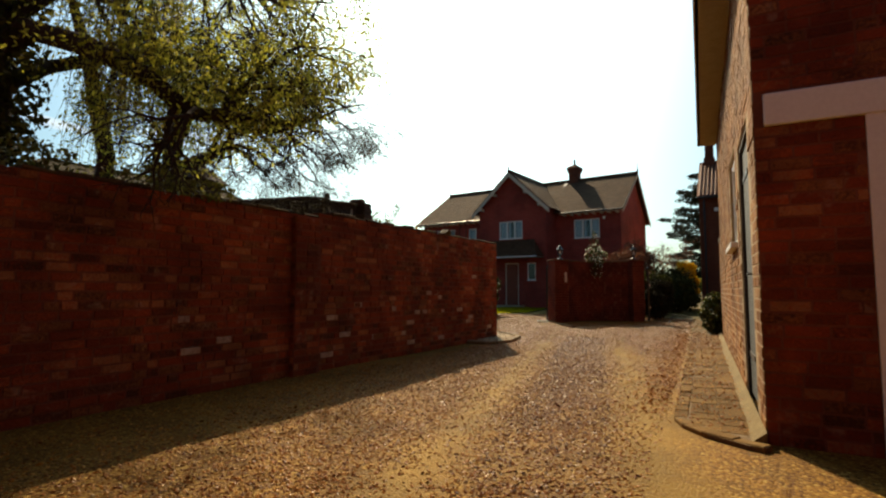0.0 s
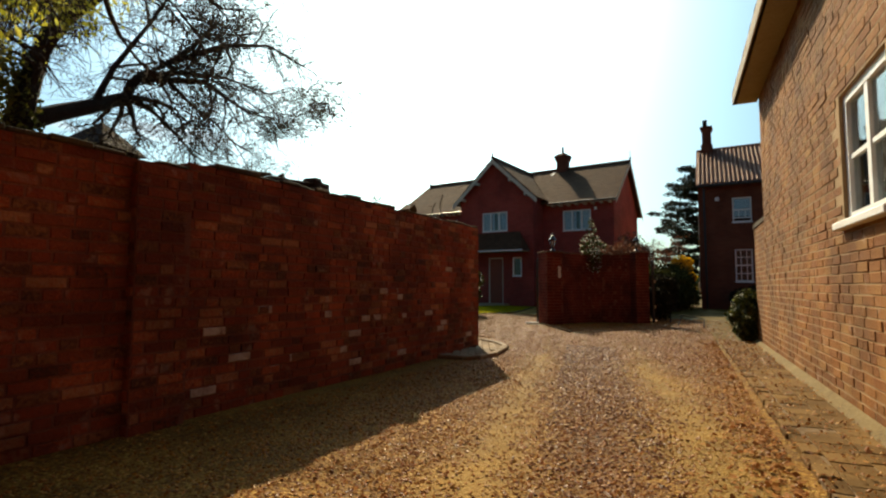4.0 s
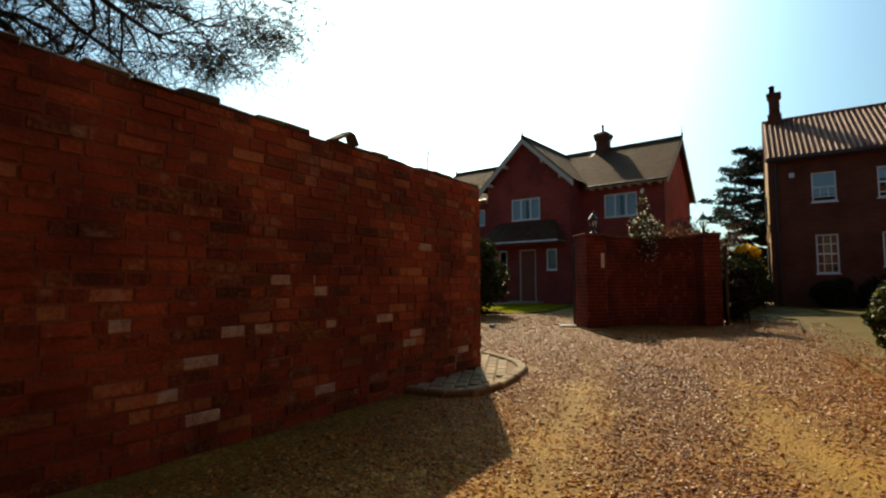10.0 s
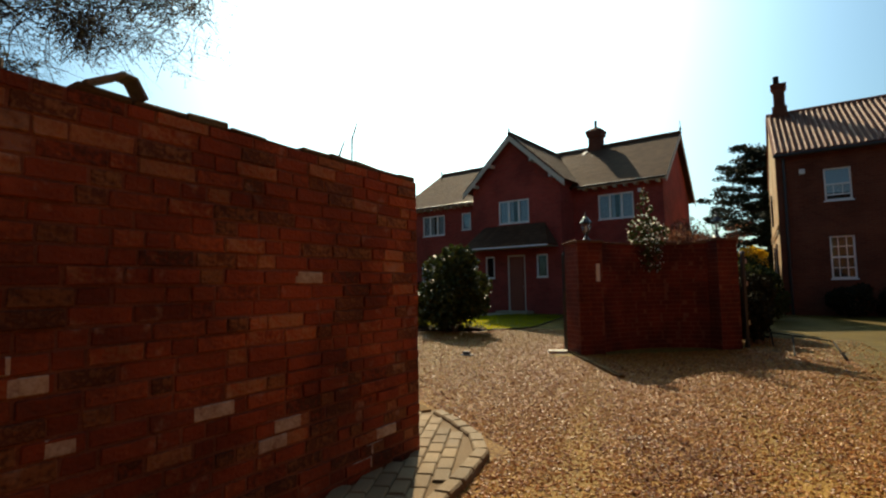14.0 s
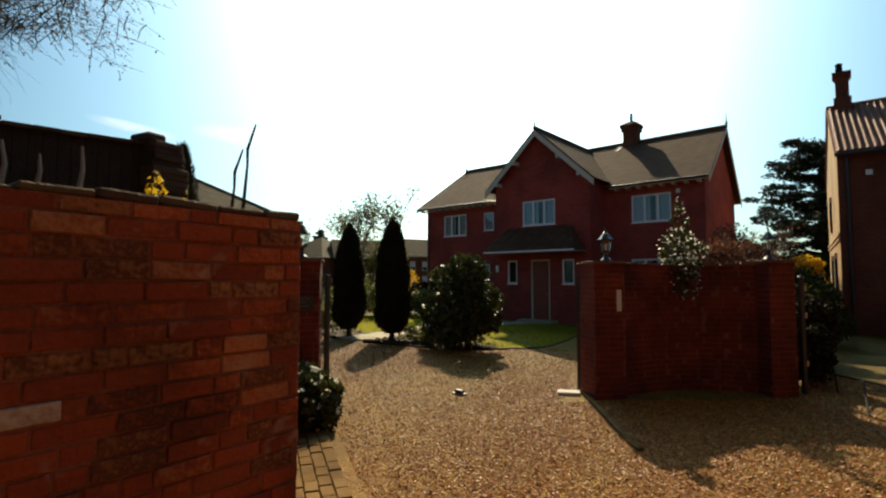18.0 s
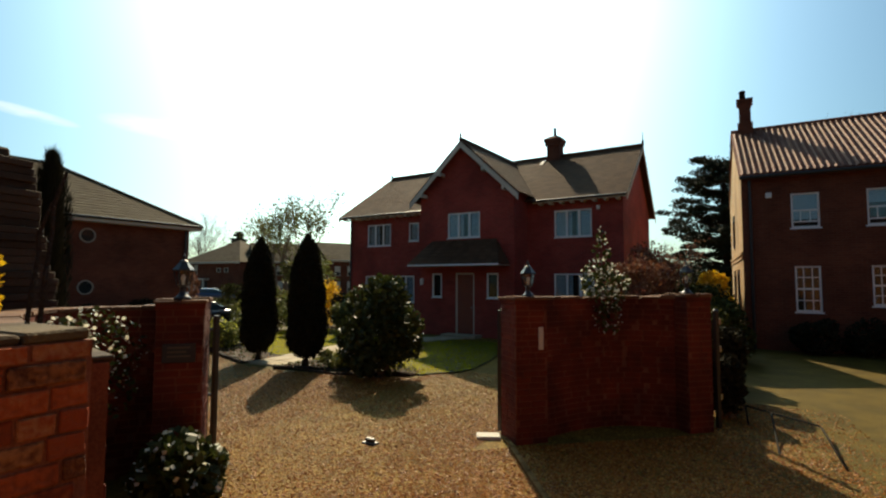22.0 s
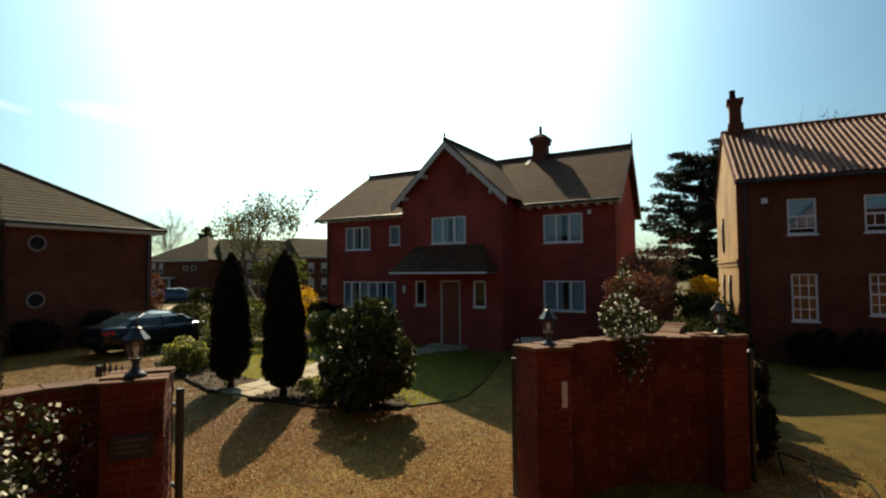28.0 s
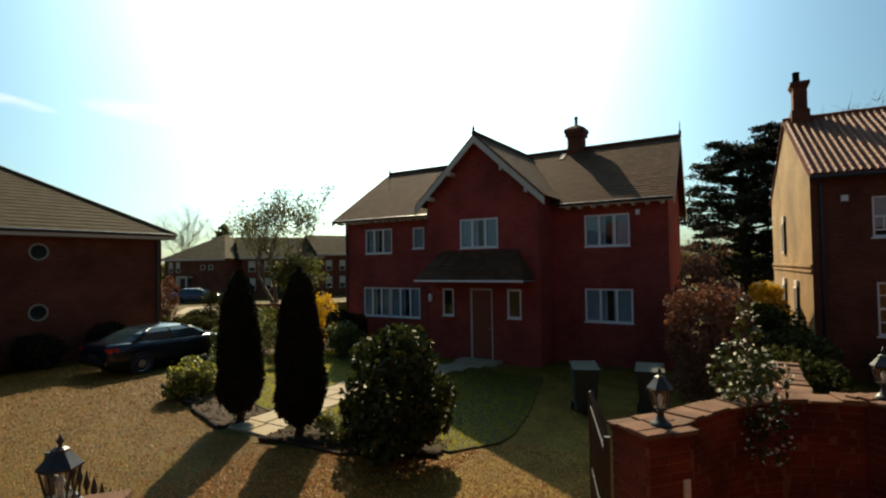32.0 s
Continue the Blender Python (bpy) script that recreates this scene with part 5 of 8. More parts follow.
# ---- house with round windows ----
def hip_house():
    H = thing("hipped_house", "red-brown brick house with hipped grey roof and round windows", "house")
    x0, x1, y0, y1, ez, rz = -33.4, -25.0, 6.0, 23.7, 4.75, 7.45
    for q in ((x1 - 0.3, y0, -0.05, x1, y1, ez), (x0, y1 - 0.3, -0.05, x1 - 0.3, y1, ez), (x0, y0, -0.05, x1 - 0.3, y0 + 0.3, ez), (x0, y0 + 0.3, -0.05, x0 + 0.3, y1 - 0.3, ez)):
        part("wall", Geo().box(*q), M_HOUSE2, H)
    o, e = 0.4, ez - 0.05
    mx, r = (x0 + x1) / 2, (x1 - x0) / 2 + o
    A, B, C, D = (x1 + o, y0 - o, e), (x1 + o, y1 + o, e), (x0 - o, y1 + o, e), (x0 - o, y0 - o, e)
    P, Q = (mx, y1 + o - r, rz), (mx, y0 - o + r, rz)
    tiled("side_roof", [A, B, P, Q], M_SLATE, H, row=0.28, tile=0.34)
    tiled("hip_roof", [B, C, P, P], M_SLATE, H, row=0.28, tile=0.34)
    part("far_roof", Geo().slab([C, D, Q, P], 0.05), M_SLATE, H)
    part("near_hip", Geo().slab([D, A, Q], 0.05), M_SLATE, H)
    part("hip_tiles", Geo().tube([B, P], [0.09, 0.09], 6), M_SLATE, H)
    part("ridge_tiles", Geo().tube([P, Q], [0.09, 0.09], 6), M_SLATE, H)
    part("fascia", Geo().box(x1 + o - 0.03, y0 - o, e - 0.2, x1 + o, y1 + o, e - 0.02).box(x0, y1 + o - 0.03, e - 0.2, x1 + o - 0.03, y1 + o, e - 0.02), M_CREAM, H)
    part("soffit", Geo().box(x1, y0, e - 0.2, x1 + o - 0.03, y1 + o - 0.03, e - 0.18), M_CREAM, H)
    part("gutter", Geo().tube([(x1 + o + 0.05, y0, e - 0.02), (x1 + o + 0.05, y1 + o, e - 0.02)], [0.055, 0.055], 8), M_IRON, H)
    part("downpipe", Geo().tube([(x1 + 0.07, y1 - 0.2, e - 0.2), (x1 + 0.07, y1 - 0.2, 0)], [0.045, 0.045], 8), M_IRON, H)
    for y in (19.4, 13.0, 9.0):
        for z in (3.95, 1.84):
            w = part("round_window", Geo().add([(x1 + 0.006, y + 0.26 * math.cos(a * math.pi / 12), z + 0.26 * math.sin(a * math.pi / 12)) for a in range(24)], [tuple(range(24))]), M_ROOM, H)
            ring = Geo()
            n = 24
            for i in range(n):
                a, b = 2 * math.pi * i / n, 2 * math.pi * (i + 1) / n
                q = []
                for rr, xx in ((0.3, x1), (0.3, x1 + 0.04), (0.245, x1 + 0.04), (0.245, x1)):
                    q += [(xx, y + rr * math.cos(a), z + rr * math.sin(a)), (xx, y + rr * math.cos(b), z + rr * math.sin(b))]
                ring.add(q, [(0, 1, 3, 2), (2, 3, 5, 4), (4, 5, 7, 6)])
            part("frame", ring, M_TIMBER, w)
            part("pane", Geo().add([(x1 + 0.02, y + 0.24 * math.cos(a * math.pi / 12), z + 0.24 * math.sin(a * math.pi / 12)) for a in range(24)], [tuple(range(24))]), M_GLASS, w)


hip_house()


# ---- outbuilding beside the drive ----
OB = pose(1.5, 5.4, 0, 0, 0, math.degrees(math.atan2(1.27, 8.5)))


def outbuilding():
    """Local y runs along its drive side, local x away from the drive."""
    H = thing("outbuilding", "warm orange brick outbuilding with dark slate-grey boarded door", "outbuilding", OB)
    Ly, Lx, ez = 7.3, 5.6, 4.35
    dy0, dy1, dz = 0.55, 1.62, 2.35
    wy0, wy1, wz0, wz1 = 2.12, 3.15, 1.5, 2.5
    for q in ((0.0, 0.012, -0.05, 0.3, dy0, ez), (0.0, dy0, dz, 0.3, dy1, ez), (0.0, dy1, -0.05, 0.3, wy0, ez), (0.0, wy0, -0.05, 0.3, wy1, wz0), (0.0, wy0, wz1, 0.3, wy1, ez), (0.0, wy1, -0.05, 0.3, Ly, ez)):
        part("side_wall", Geo().box(*q), M_MORTAR2, H)
    part("corner_wall", Geo().box(0.004, 0.0, -0.05, 0.3, 0.012, ez), M_MORTAR, H)
    brickwork("side_bricks", [(0, Ly), (0, 0)], 0.0, 55, course=0.0785, gap=0.009, mat=M_WARM, single=M_WARM1, parent=H, proud=0.003, uneven=0.003, near=lambda s, z: 2.6 < s < 5.1 and 0.2 < z < 1.55, holes=((Ly - dy1, Ly - dy0, -1, dz), (Ly - wy1, Ly - wy0, wz0, wz1)))
    # end towards the street, with a garage opening; its shade is put in as darker brick and mortar
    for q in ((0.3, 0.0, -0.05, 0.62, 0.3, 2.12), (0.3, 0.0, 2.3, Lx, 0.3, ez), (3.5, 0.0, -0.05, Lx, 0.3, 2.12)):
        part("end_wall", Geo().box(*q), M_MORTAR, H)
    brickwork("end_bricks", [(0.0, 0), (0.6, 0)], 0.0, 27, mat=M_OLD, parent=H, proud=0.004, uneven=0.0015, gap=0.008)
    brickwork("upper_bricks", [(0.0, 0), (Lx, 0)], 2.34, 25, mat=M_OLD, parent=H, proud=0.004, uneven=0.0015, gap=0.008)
    part("garage_lintel", Geo().box(0.06, -0.03, 2.1, 3.9, 0.02, 2.32), M_WHITE, H, "white painted lintel board", bevel=0.008)
    d = part("garage_door", Geo().box(0.7, 0.12, 0, 3.4, 0.18, 2.1), M_BLUEDOOR, H, "dark slate-grey garage door")
    for x in (0.6, 3.4):
        part("frame", Geo().box(x, -0.02, -0.02, x + 0.1, 0.2, 2.1), M_WHITE, d, "white door frame")
    for k in range(8):
        part("board", Geo().box(0.72 + k * 0.334, 0.095, 0.02, 0.72 + k * 0.334 + 0.318, 0.12, 2.08), M_BLUEDOOR, d)
    part("back_wall", Geo().box(Lx - 0.3, 0.3, -0.05, Lx, Ly - 0.3, ez).box(0.3, Ly - 0.3, -0.05, Lx, Ly, ez), M_WARM, H)
    # roof, with gable towards the street
    s, o, rx, rz = 0.9, 0.32, Lx / 2, ez + 0.9 * Lx / 2
    tiled("roof_slope", [(-o, Ly + 0.2, ez - s * o + 0.05), (-o, -0.2, ez - s * o + 0.05), (rx, -0.2, rz + 0.05), (rx, Ly + 0.2, rz + 0.05)], M_SLATE, H)
    tiled("roof_slope", [(Lx + o, -0.2, ez - s * o + 0.05), (Lx + o, Ly + 0.2, ez - s * o + 0.05), (rx, Ly + 0.2, rz + 0.05), (rx, -0.2, rz + 0.05)], M_SLATE, H, row=0.5, tile=0.8)
    part("gable", Geo().slab([(0.05, 0.02, ez), (Lx, 0.02, ez), (rx, 0.02, rz - 0.1)], 0.25), M_SLATE, H)
    part("gable", Geo().slab([(Lx, Ly - 0.02, ez), (0, Ly - 0.02, ez), (rx, Ly - 0.02, rz - 0.1)], 0.25), M_WARM, H)
    part("bargeboard", Geo().box(-o - 0.02, -0.2, ez - s * o - 0.14, -o + 0.03, Ly + 0.2, ez - s * o + 0.03), M_TIMBER, H)
    part("soffit", Geo().box(-o, -0.2, ez - s * o - 0.14, 0, Ly + 0.2, ez - s * o - 0.11), M_TIMBER, H)
    # boarded door
    d = part("side_door", Geo().box(0.055, dy0 + 0.03, 0.06, 0.09, dy1 - 0.05, dz - 0.05), M_BLUEDOOR, H, "dark slate-grey boarded stable door")
    for k in range(7):
        w = (dy1 - dy0 - 0.09) / 7
        part("board", Geo().box(0.036, dy0 + 0.035 + k * w, 0.07, 0.055, dy0 + 0.035 + (k + 1) * w - 0.005, dz - 0.06), M_BLUEDOOR, d, bevel=0.002)
    part("frame", Geo().box(0.012, dy0, 0, 0.12, dy0 + 0.03, dz).box(0.012, dy1 - 0.05, 0, 0.12, dy1, dz).box(0.012, dy0 + 0.03, dz - 0.05, 0.12, dy1 - 0.05, dz), M_BARK, d, "dark door frame")
    for z in (0.4, 2.0):
        part("hinge", Geo().box(0.028, dy0 + 0.5, z, 0.036, dy1 - 0.06, z + 0.05), M_IRON, d, bevel=0.002)
    part("latch_plate", Geo().box(0.026, dy0 + 0.06, 1.04, 0.036, dy0 + 0.11, 1.22), M_IRON, d, bevel=0.002)
    part("latch", Geo().tube([(0.03, dy0 + 0.06, 1.13), (-0.02, dy0 + 0.09, 1.13), (-0.02, dy0 + 0.2, 1.13), (0.03, dy0 + 0.22, 1.13)], [0.009, 0.01, 0.01, 0.009], 6), M_IRON, d)
    # window
    w = part("side_window", Geo().box(0.14, wy0, wz0, 0.16, wy1, wz1), M_ROOM, H)
    g = Geo()
    f = 0.07
    g.box(0.03, wy0, wz0, 0.1, wy0 + f, wz1).box(0.03, wy1 - f, wz0, 0.1, wy1, wz1).box(0.03, wy0 + f, wz0, 0.1, wy1 - f, wz0 + f).box(0.03, wy0 + f, wz1 - f, 0.1, wy1 - f, wz1)
    part("frame", g, M_WHITE, w)
    m = (wy0 + wy1) / 2
    part("mullion", Geo().box(0.035, m - 0.035, wz0 + f, 0.095, m + 0.035, wz1 - f), M_WHITE, w)
    part("glazing_bar", Geo().box(0.045, wy0 + f, (wz0 + wz1) / 2 - 0.018, 0.085, wy1 - f, (wz0 + wz1) / 2 + 0.018), M_WHITE, w)
    p = part("pane", Geo().box(0.06, wy0 + f, wz0 + f, 0.064, wy1 - f, wz1 - f), M_GLASS, w)
    p.visible_shadow = False
    part("sill", Geo().box(-0.07, wy0 - 0.06, wz0 - 0.06, 0.1, wy1 + 0.06, wz0), M_WHITE, w, bevel=0.008)


outbuilding()


def low_wall():
    t = thing("yard_wall", "low orange brick wall joined to the outbuilding", "wall", OB, kind="structure")
    part("core", Geo().box(0.02, 7.3, -0.05, 0.3, 8.62, 2.0), M_MORTAR2, t)
    brickwork("bricks", [(0.02, 8.62), (0.02, 7.3)], 0, 26, mat=M_WARM, parent=t, proud=0.004, uneven=0.0015)
    brickwork("end_bricks", [(0.3, 8.62), (0.02, 8.62)], 0, 26, mat=M_WARM, parent=t)
    for k in range(12):
        part("coping_brick", Geo().box(0.0, 7.32 + k * 0.11, 2.0, 0.34, 7.42 + k * 0.11, 2.09), M_COPE, t, bevel=0.008)


low_wall()


def brick_path():
    """A row of edging bricks, worn slabs behind them, and a mortar fillet along the foot of the wall."""
    t = thing("brick_path", "worn brown paved path along the outbuilding", "path", OB, kind="structure")
    part("bed", Geo().prism([(-0.12, -0.2), (-0.01, -0.2), (-0.01, 8.9), (-0.56, 8.9), (-0.56, 0.4), (-0.5, 0.2), (-0.34, -0.04)], -0.06, 0.034), M_DIRT, t)
    part("fillet", Geo().add([(-0.01, -0.1, 0.02), (-0.01, 8.6, 0.02), (-0.1, 8.6, 0.028), (-0.1, -0.1, 0.028), (-0.008, -0.1, 0.1), (-0.008, 8.6, 0.1)], [(0, 3, 2, 1), (3, 4, 5, 2), (0, 4, 3), (1, 2, 5), (0, 1, 5, 4)]), M_FILLET, t, "sloped mossy mortar fillet")
    me = {}
    for k in range(40):
        key = k % 3
        ob = part("edging_brick", Geo().box(-0.05, -0.103, -0.03, 0.05, 0.103, 0.018 + 0.003 * key) if key not in me else None, M_PAVER, t, bevel=0.008, mesh=me.get(key))
        me[key] = ob.data
        ob.matrix_basis = pose(-0.52 + rng.normal() * 0.006, 0.5 + k * 0.212, 0.022 + rng.normal() * 0.003, rng.normal() * 1.0, rng.normal() * 1.2, rng.normal() * 1.2)
    for k, (x, y, a) in enumerate(((-0.49, 0.29, -18), (-0.4, 0.11, -36), (-0.26, -0.03, -56), (-0.1, -0.14, -60))):
        ob = part("edging_brick", None, None, t, mesh=me[k % 3])
        ob.matrix_basis = pose(x, y, 0.022 + rng.normal() * 0.004, rng.normal(), rng.normal(), -a)
    y = 0.0
    slab = {}
    for k in range(44):
        for j in range(2):
            key = (k + j) % 4
            ob = part("paver", Geo().box(-0.0985, -0.0965, -0.03, 0.0985, 0.0965, 0.02 + 0.0012 * key) if key not in slab else None, M_PAVER, t, bevel=0.0035, mesh=slab.get(key))
            slab[key] = ob.data
            if k * 0.2 < 0.12 and j == 0:
                ob.matrix_basis = pose(-0.26, 0.18, 0.016, 0, 0, 4)
            else:
                ob.matrix_basis = pose(-0.36 + j * 0.2, 0.1 + k * 0.196 + 0.06 * j, 0.017 + rng.normal() * 0.0012, rng.normal() * 0.3, rng.normal() * 0.3, rng.normal() * 0.6)


brick_path()


def leaf_litter():
    n = 1500
    y = rng.uniform(0.5, 8.8, n)
    x = np.where(rng.random(n) < 0.06, rng.uniform(-0.5, -0.05, n), -0.64 - np.abs(rng.normal(size=n)) * 0.17)
    P = np.array([tuple(OB @ Vector((a, b, 0.0))) for a, b in zip(x, y)])
    P[:, 2] = np.where(x > -0.58, 0.05, 0.02)
    ob = mass("leaf_litter", *leaf_quads(P, 0.024, 0.85, 1.5), M_LITTER)
    tagged(ob, "dry red-brown leaf litter blown along the path's edge", "leaves", kind="stuff")


leaf_litter()


def wall_plinth():
    """The paved apron round the end of the garden wall, with its raised edging of bricks on the flat."""
    t = thing("wall_plinth", "raised apron of pale brown paving bricks round the wall's end", "paving", kind="structure")
    part("bed", Geo().prism(APRON, -0.05, 0.036), M_DIRT, t)
    edge = [Vector(p) for p in APRON[:9]]
    run = [0.0]
    for a, b in zip(edge, edge[1:]):
        run.append(run[-1] + (b - a).length)
    k = 0
    while (k + 1) * 0.2 < run[-1]:
        u = k * 0.2 + 0.1
        i = max(j for j in range(len(run)) if run[j] <= u)
        d = (edge[i + 1] - edge[i]).normalized()
        p = edge[i] + d * (u - run[i]) + Vector((-d.y, d.x)) * 0.055
        part("edging_brick", Geo().box(-0.096, -0.052, -0.06, 0.096, 0.052, 0.062 + 0.003 * rng.random(), pose(p.x, p.y, 0, 0, 0, math.degrees(math.atan2(d.y, d.x)) + rng.normal())), M_APRON, t, bevel=0.012)
        k += 1
    inner = [tuple(p) for p in offset([tuple(p) for p in edge], 0.16)] + [(-4.3, 11.2), (-3.8, 10.86), (-3.5, 10.72)]
    for i in range(-9, 10):
        for j in range(-14, 16):
            x, y = i * 0.205 + (0.1 if j % 2 else 0), j * 0.108
            q = Matrix.Rotation(-1.05, 2) @ Vector((x, y)) + Vector((-3.3, 10.6))
            if within(np.array([q.x]), np.array([q.y]), inner)[0]:
                part("paver", Geo().box(-0.098, -0.05, -0.02, 0.098, 0.05, 0.05 + 0.004 * rng.random(), pose(q.x, q.y, 0, 0, 0, -60 + rng.normal() * 0.8)), M_APRON, t, bevel=0.008)


wall_plinth()


def wing_paving():
    """Brown pavers before the curved wing wall, from the half-round to the gate pier."""
    t = thing("wing_paving", "strip of worn brown paving bricks before the wing wall", "paving", kind="structure")
    a, u, inn = Vector((-3.75, 11.42)), Vector((-0.866, 0.5)), Vector((-0.5, -0.866))
    q = [a, a + u * 2.55, a + u * 2.55 + inn * 1.15, a + u * 1.3 + inn * 1.15, a + u * 0.2 + inn * 0.5]
    part("bed", Geo().prism([tuple(p) for p in q], -0.05, 0.024), M_SOIL, t)
    turn = math.degrees(math.atan2(u.y, u.x))
    me = {}
    for r in range(6):
        for k in range(13):
            p = a + u * (0.1 + k * 0.2 + (0.1 if r % 2 else 0)) + inn * (0.06 + r * 0.112)
            if within(np.array([p.x]), np.array([p.y]), APRON)[0] or k * 0.2 > 2.45 - 0.1 * r:
                continue
            key = (r + k) % 3
            ob = part("paver", Geo().box(-0.096, -0.052, -0.03, 0.096, 0.052, 0.02 + 0.003 * key) if key not in me else None, M_PAVER, t, bevel=0.006, mesh=me.get(key))
            me[key] = ob.data
            ob.matrix_basis = pose(p.x, p.y, 0.026 + rng.normal() * 0.003, rng.normal() * 0.8, rng.normal() * 0.8, turn + rng.normal() * 1.5)


wing_paving()


# ---- unseen plain walls added behind the start: close the place, cut sky light ----
tagged(part("sky_block_south", Geo().box(-16, -4.9, -0.05, 16, -4.5, 7), M_HOUSE2), "unseen brick wall added to cut the southern sky light", "wall", kind="structure")
tagged(part("sky_block_east", Geo().box(8.2, -4.5, -0.05, 8.6, 24, 7), M_HOUSE2), "unseen brick wall added to cut the eastern sky light", "wall", kind="structure")
tagged(part("sky_block_west", Geo().box(-16.4, -4.5, -0.05, -16, 3.5, 6), M_HOUSE2), "unseen brick wall added to cut the western sky light", "wall", kind="structure")


# ---- gate furniture ----
def lantern(at, turn, label):
    t = thing("pier_lantern", label, "lantern", pose(at[0], at[1], at[2], 0, 0, turn) @ Matrix.Scale(0.73, 4), "lanterns on the gate walls")
    part("base", Geo().lathe([(0.12, 0), (0.12, 0.025), (0.085, 0.05), (0.05, 0.09), (0.035, 0.15), (0.05, 0.17), (0.03, 0.19)], 14), M_IRON, t, smooth=True)
    part("cradle", Geo().lathe([(0.03, 0.18), (0.085, 0.2), (0.09, 0.215)], 6), M_IRON, t)
    part("glass", Geo().lathe([(0.082, 0.215), (0.128, 0.425)], 6), M_LAMPG, t).visible_shadow = False
    for k in range(6):
        a = math.pi * k / 3
        part("bar", Geo().tube([(0.085 * math.cos(a), 0.085 * math.sin(a), 0.212), (0.132 * math.cos(a), 0.132 * math.sin(a), 0.43)], [0.008, 0.008], 5), M_IRON, t)
    part("bulb", Geo().lathe([(0.02, 0.215), (0.022, 0.28), (0.035, 0.32), (0.02, 0.36), (0.002, 0.37)], 10), M_WHITE, t, smooth=True)
    part("roof", Geo().lathe([(0.15, 0.425), (0.15, 0.44), (0.1, 0.5), (0.06, 0.55), (0.062, 0.565), (0.03, 0.585)], 6), M_IRON, t)
    part("finial", Geo().lathe([(0.02, 0.58), (0.012, 0.6), (0.028, 0.625), (0.012, 0.65), (0.003, 0.69)], 8), M_IRON, t, smooth=True)


lantern((-4.44, 16.4, 1.92), 20, "black iron lantern on the letter-plate gate pier")
lantern((-7.0, 13.03, 1.92), 5, "black iron lantern on the nameplate gate pier")
lantern((-2.7, 18.18, 1.95), 40, "black iron lantern on the curved wall's end pier")


def gate_leaf(a, b, label):
    a, b = Vector((*a, 0)), Vector((*b, 0))
    t = thing("gate_leaf", label, "gate", group="gate leaves")
    d = b - a
    for p, h in ((a, 1.72), (b, 1.72)):
        part("stile", Geo().box(-0.028, -0.028, 0.03, 0.028, 0.028, h, Matrix.Translation(p)), M_IRON, t, bevel=0.004)
    for z in (0.12, 0.8, 1.55):
        part("rail", Geo().tube([a + Vector((0, 0, z)), b + Vector((0, 0, z))], [0.02, 0.02], 6), M_IRON, t)
    n = 12
    for k in range(1, n):
        p = a + d * k / n
        part("bar", Geo().tube([p + Vector((0, 0, 0.1)), p + Vector((0, 0, 1.65))], [0.009, 0.009], 5), M_IRON, t)
        part("spike", Geo().lathe([(0.01, 0), (0.024, 0.05), (0.002, 0.15)], 6, p + Vector((0, 0, 1.65))), M_IRON, t)


gate_leaf((-4.92, 16.5), (-5.5, 18.05), "black iron gate leaf standing open by the letter-plate pier")
t = thing("side_gate_post", "black iron gate post beside the curved wall's end pier", "post", pose(-2.36, 18.5, 0, 0, 0, 48))
part("post", Geo().box(-0.03, -0.03, -0.02, 0.03, 0.03, 1.68), M_IRON, t, bevel=0.005)
part("cap", Geo().lathe([(0.045, 1.68), (0.045, 1.7), (0.01, 1.74)], 8), M_IRON, t)
for z in (0.4, 1.1, 1.5):
    part("hinge", Geo().box(0.03, -0.015, z, 0.075, 0.015, z + 0.08), M_ALLOY, t)
gate_leaf((-7.06, 13.48), (-9.05, 13.75), "black iron gate leaf standing open by the nameplate pier")


def on_pier(name, label, pier, x0, x1, z0, z1, mat, y=-0.25):
    t = thing(name, label, "plate", pose(pier[0], pier[1], 0, 0, 0, GATE_TURN))
    part("plate", Geo().box(x0, y, z0, x1, y + 0.03, z1), mat, t, bevel=0.005)
    return t


p = on_pier("letter_plate", "narrow pale plate set upright in the gate pier", PIER_R, 0.1, 0.17, 1.22, 1.52, M_CREAM)
p = on_pier("nameplate", "dark slate nameplate on the gate pier", PIER_L, -0.16, 0.16, 1.26, 1.46, M_IRON)
for k in range(3):
    part("lettering_bar", Geo().box(-0.11, -0.258, 1.32 + 0.045 * k, 0.11 - 0.04 * (k % 2), -0.25, 1.338 + 0.045 * k), M_STONE, p)
t = thing("gate_stop", "small black iron gate stop in the gravel", "gate stop", pose(-6.12, 15.12, 0))
part("plate", Geo().box(-0.1, -0.06, 0, 0.1, 0.06, 0.025), M_IRON, t, bevel=0.006)
part("catch", Geo().box(-0.07, -0.03, 0.025, 0.07, 0.03, 0.075), M_IRON, t, bevel=0.01)
t = thing("stone_block", "pale square stone block at the gate pier's foot", "stone", pose(-4.95, 16.2, 0, 0, 0, 30))
part("block", Geo().box(-0.16, -0.11, -0.02, 0.16, 0.11, 0.045), M_PALE, t, bevel=0.012)
for k in range(9):
    u = k / 9
    x, y = -4.74 + 1.55 * u, 16.3 - 2.02 * u
    tt = part("drive_edging", Geo().box(-0.14, -0.035, -0.03, 0.14, 0.035, 0.03 + 0.006 * rng.random(), pose(x, y, 0, 0, 0, -52.5 + rng.normal() * 2)), M_PAVER, bevel=0.008)
    tagged(tt, "brown edging brick sunk in the gravel", "edging", "drive edging bricks")
t = thing("hoop_rail", "low black iron rail leaning over the gravel", "rail")
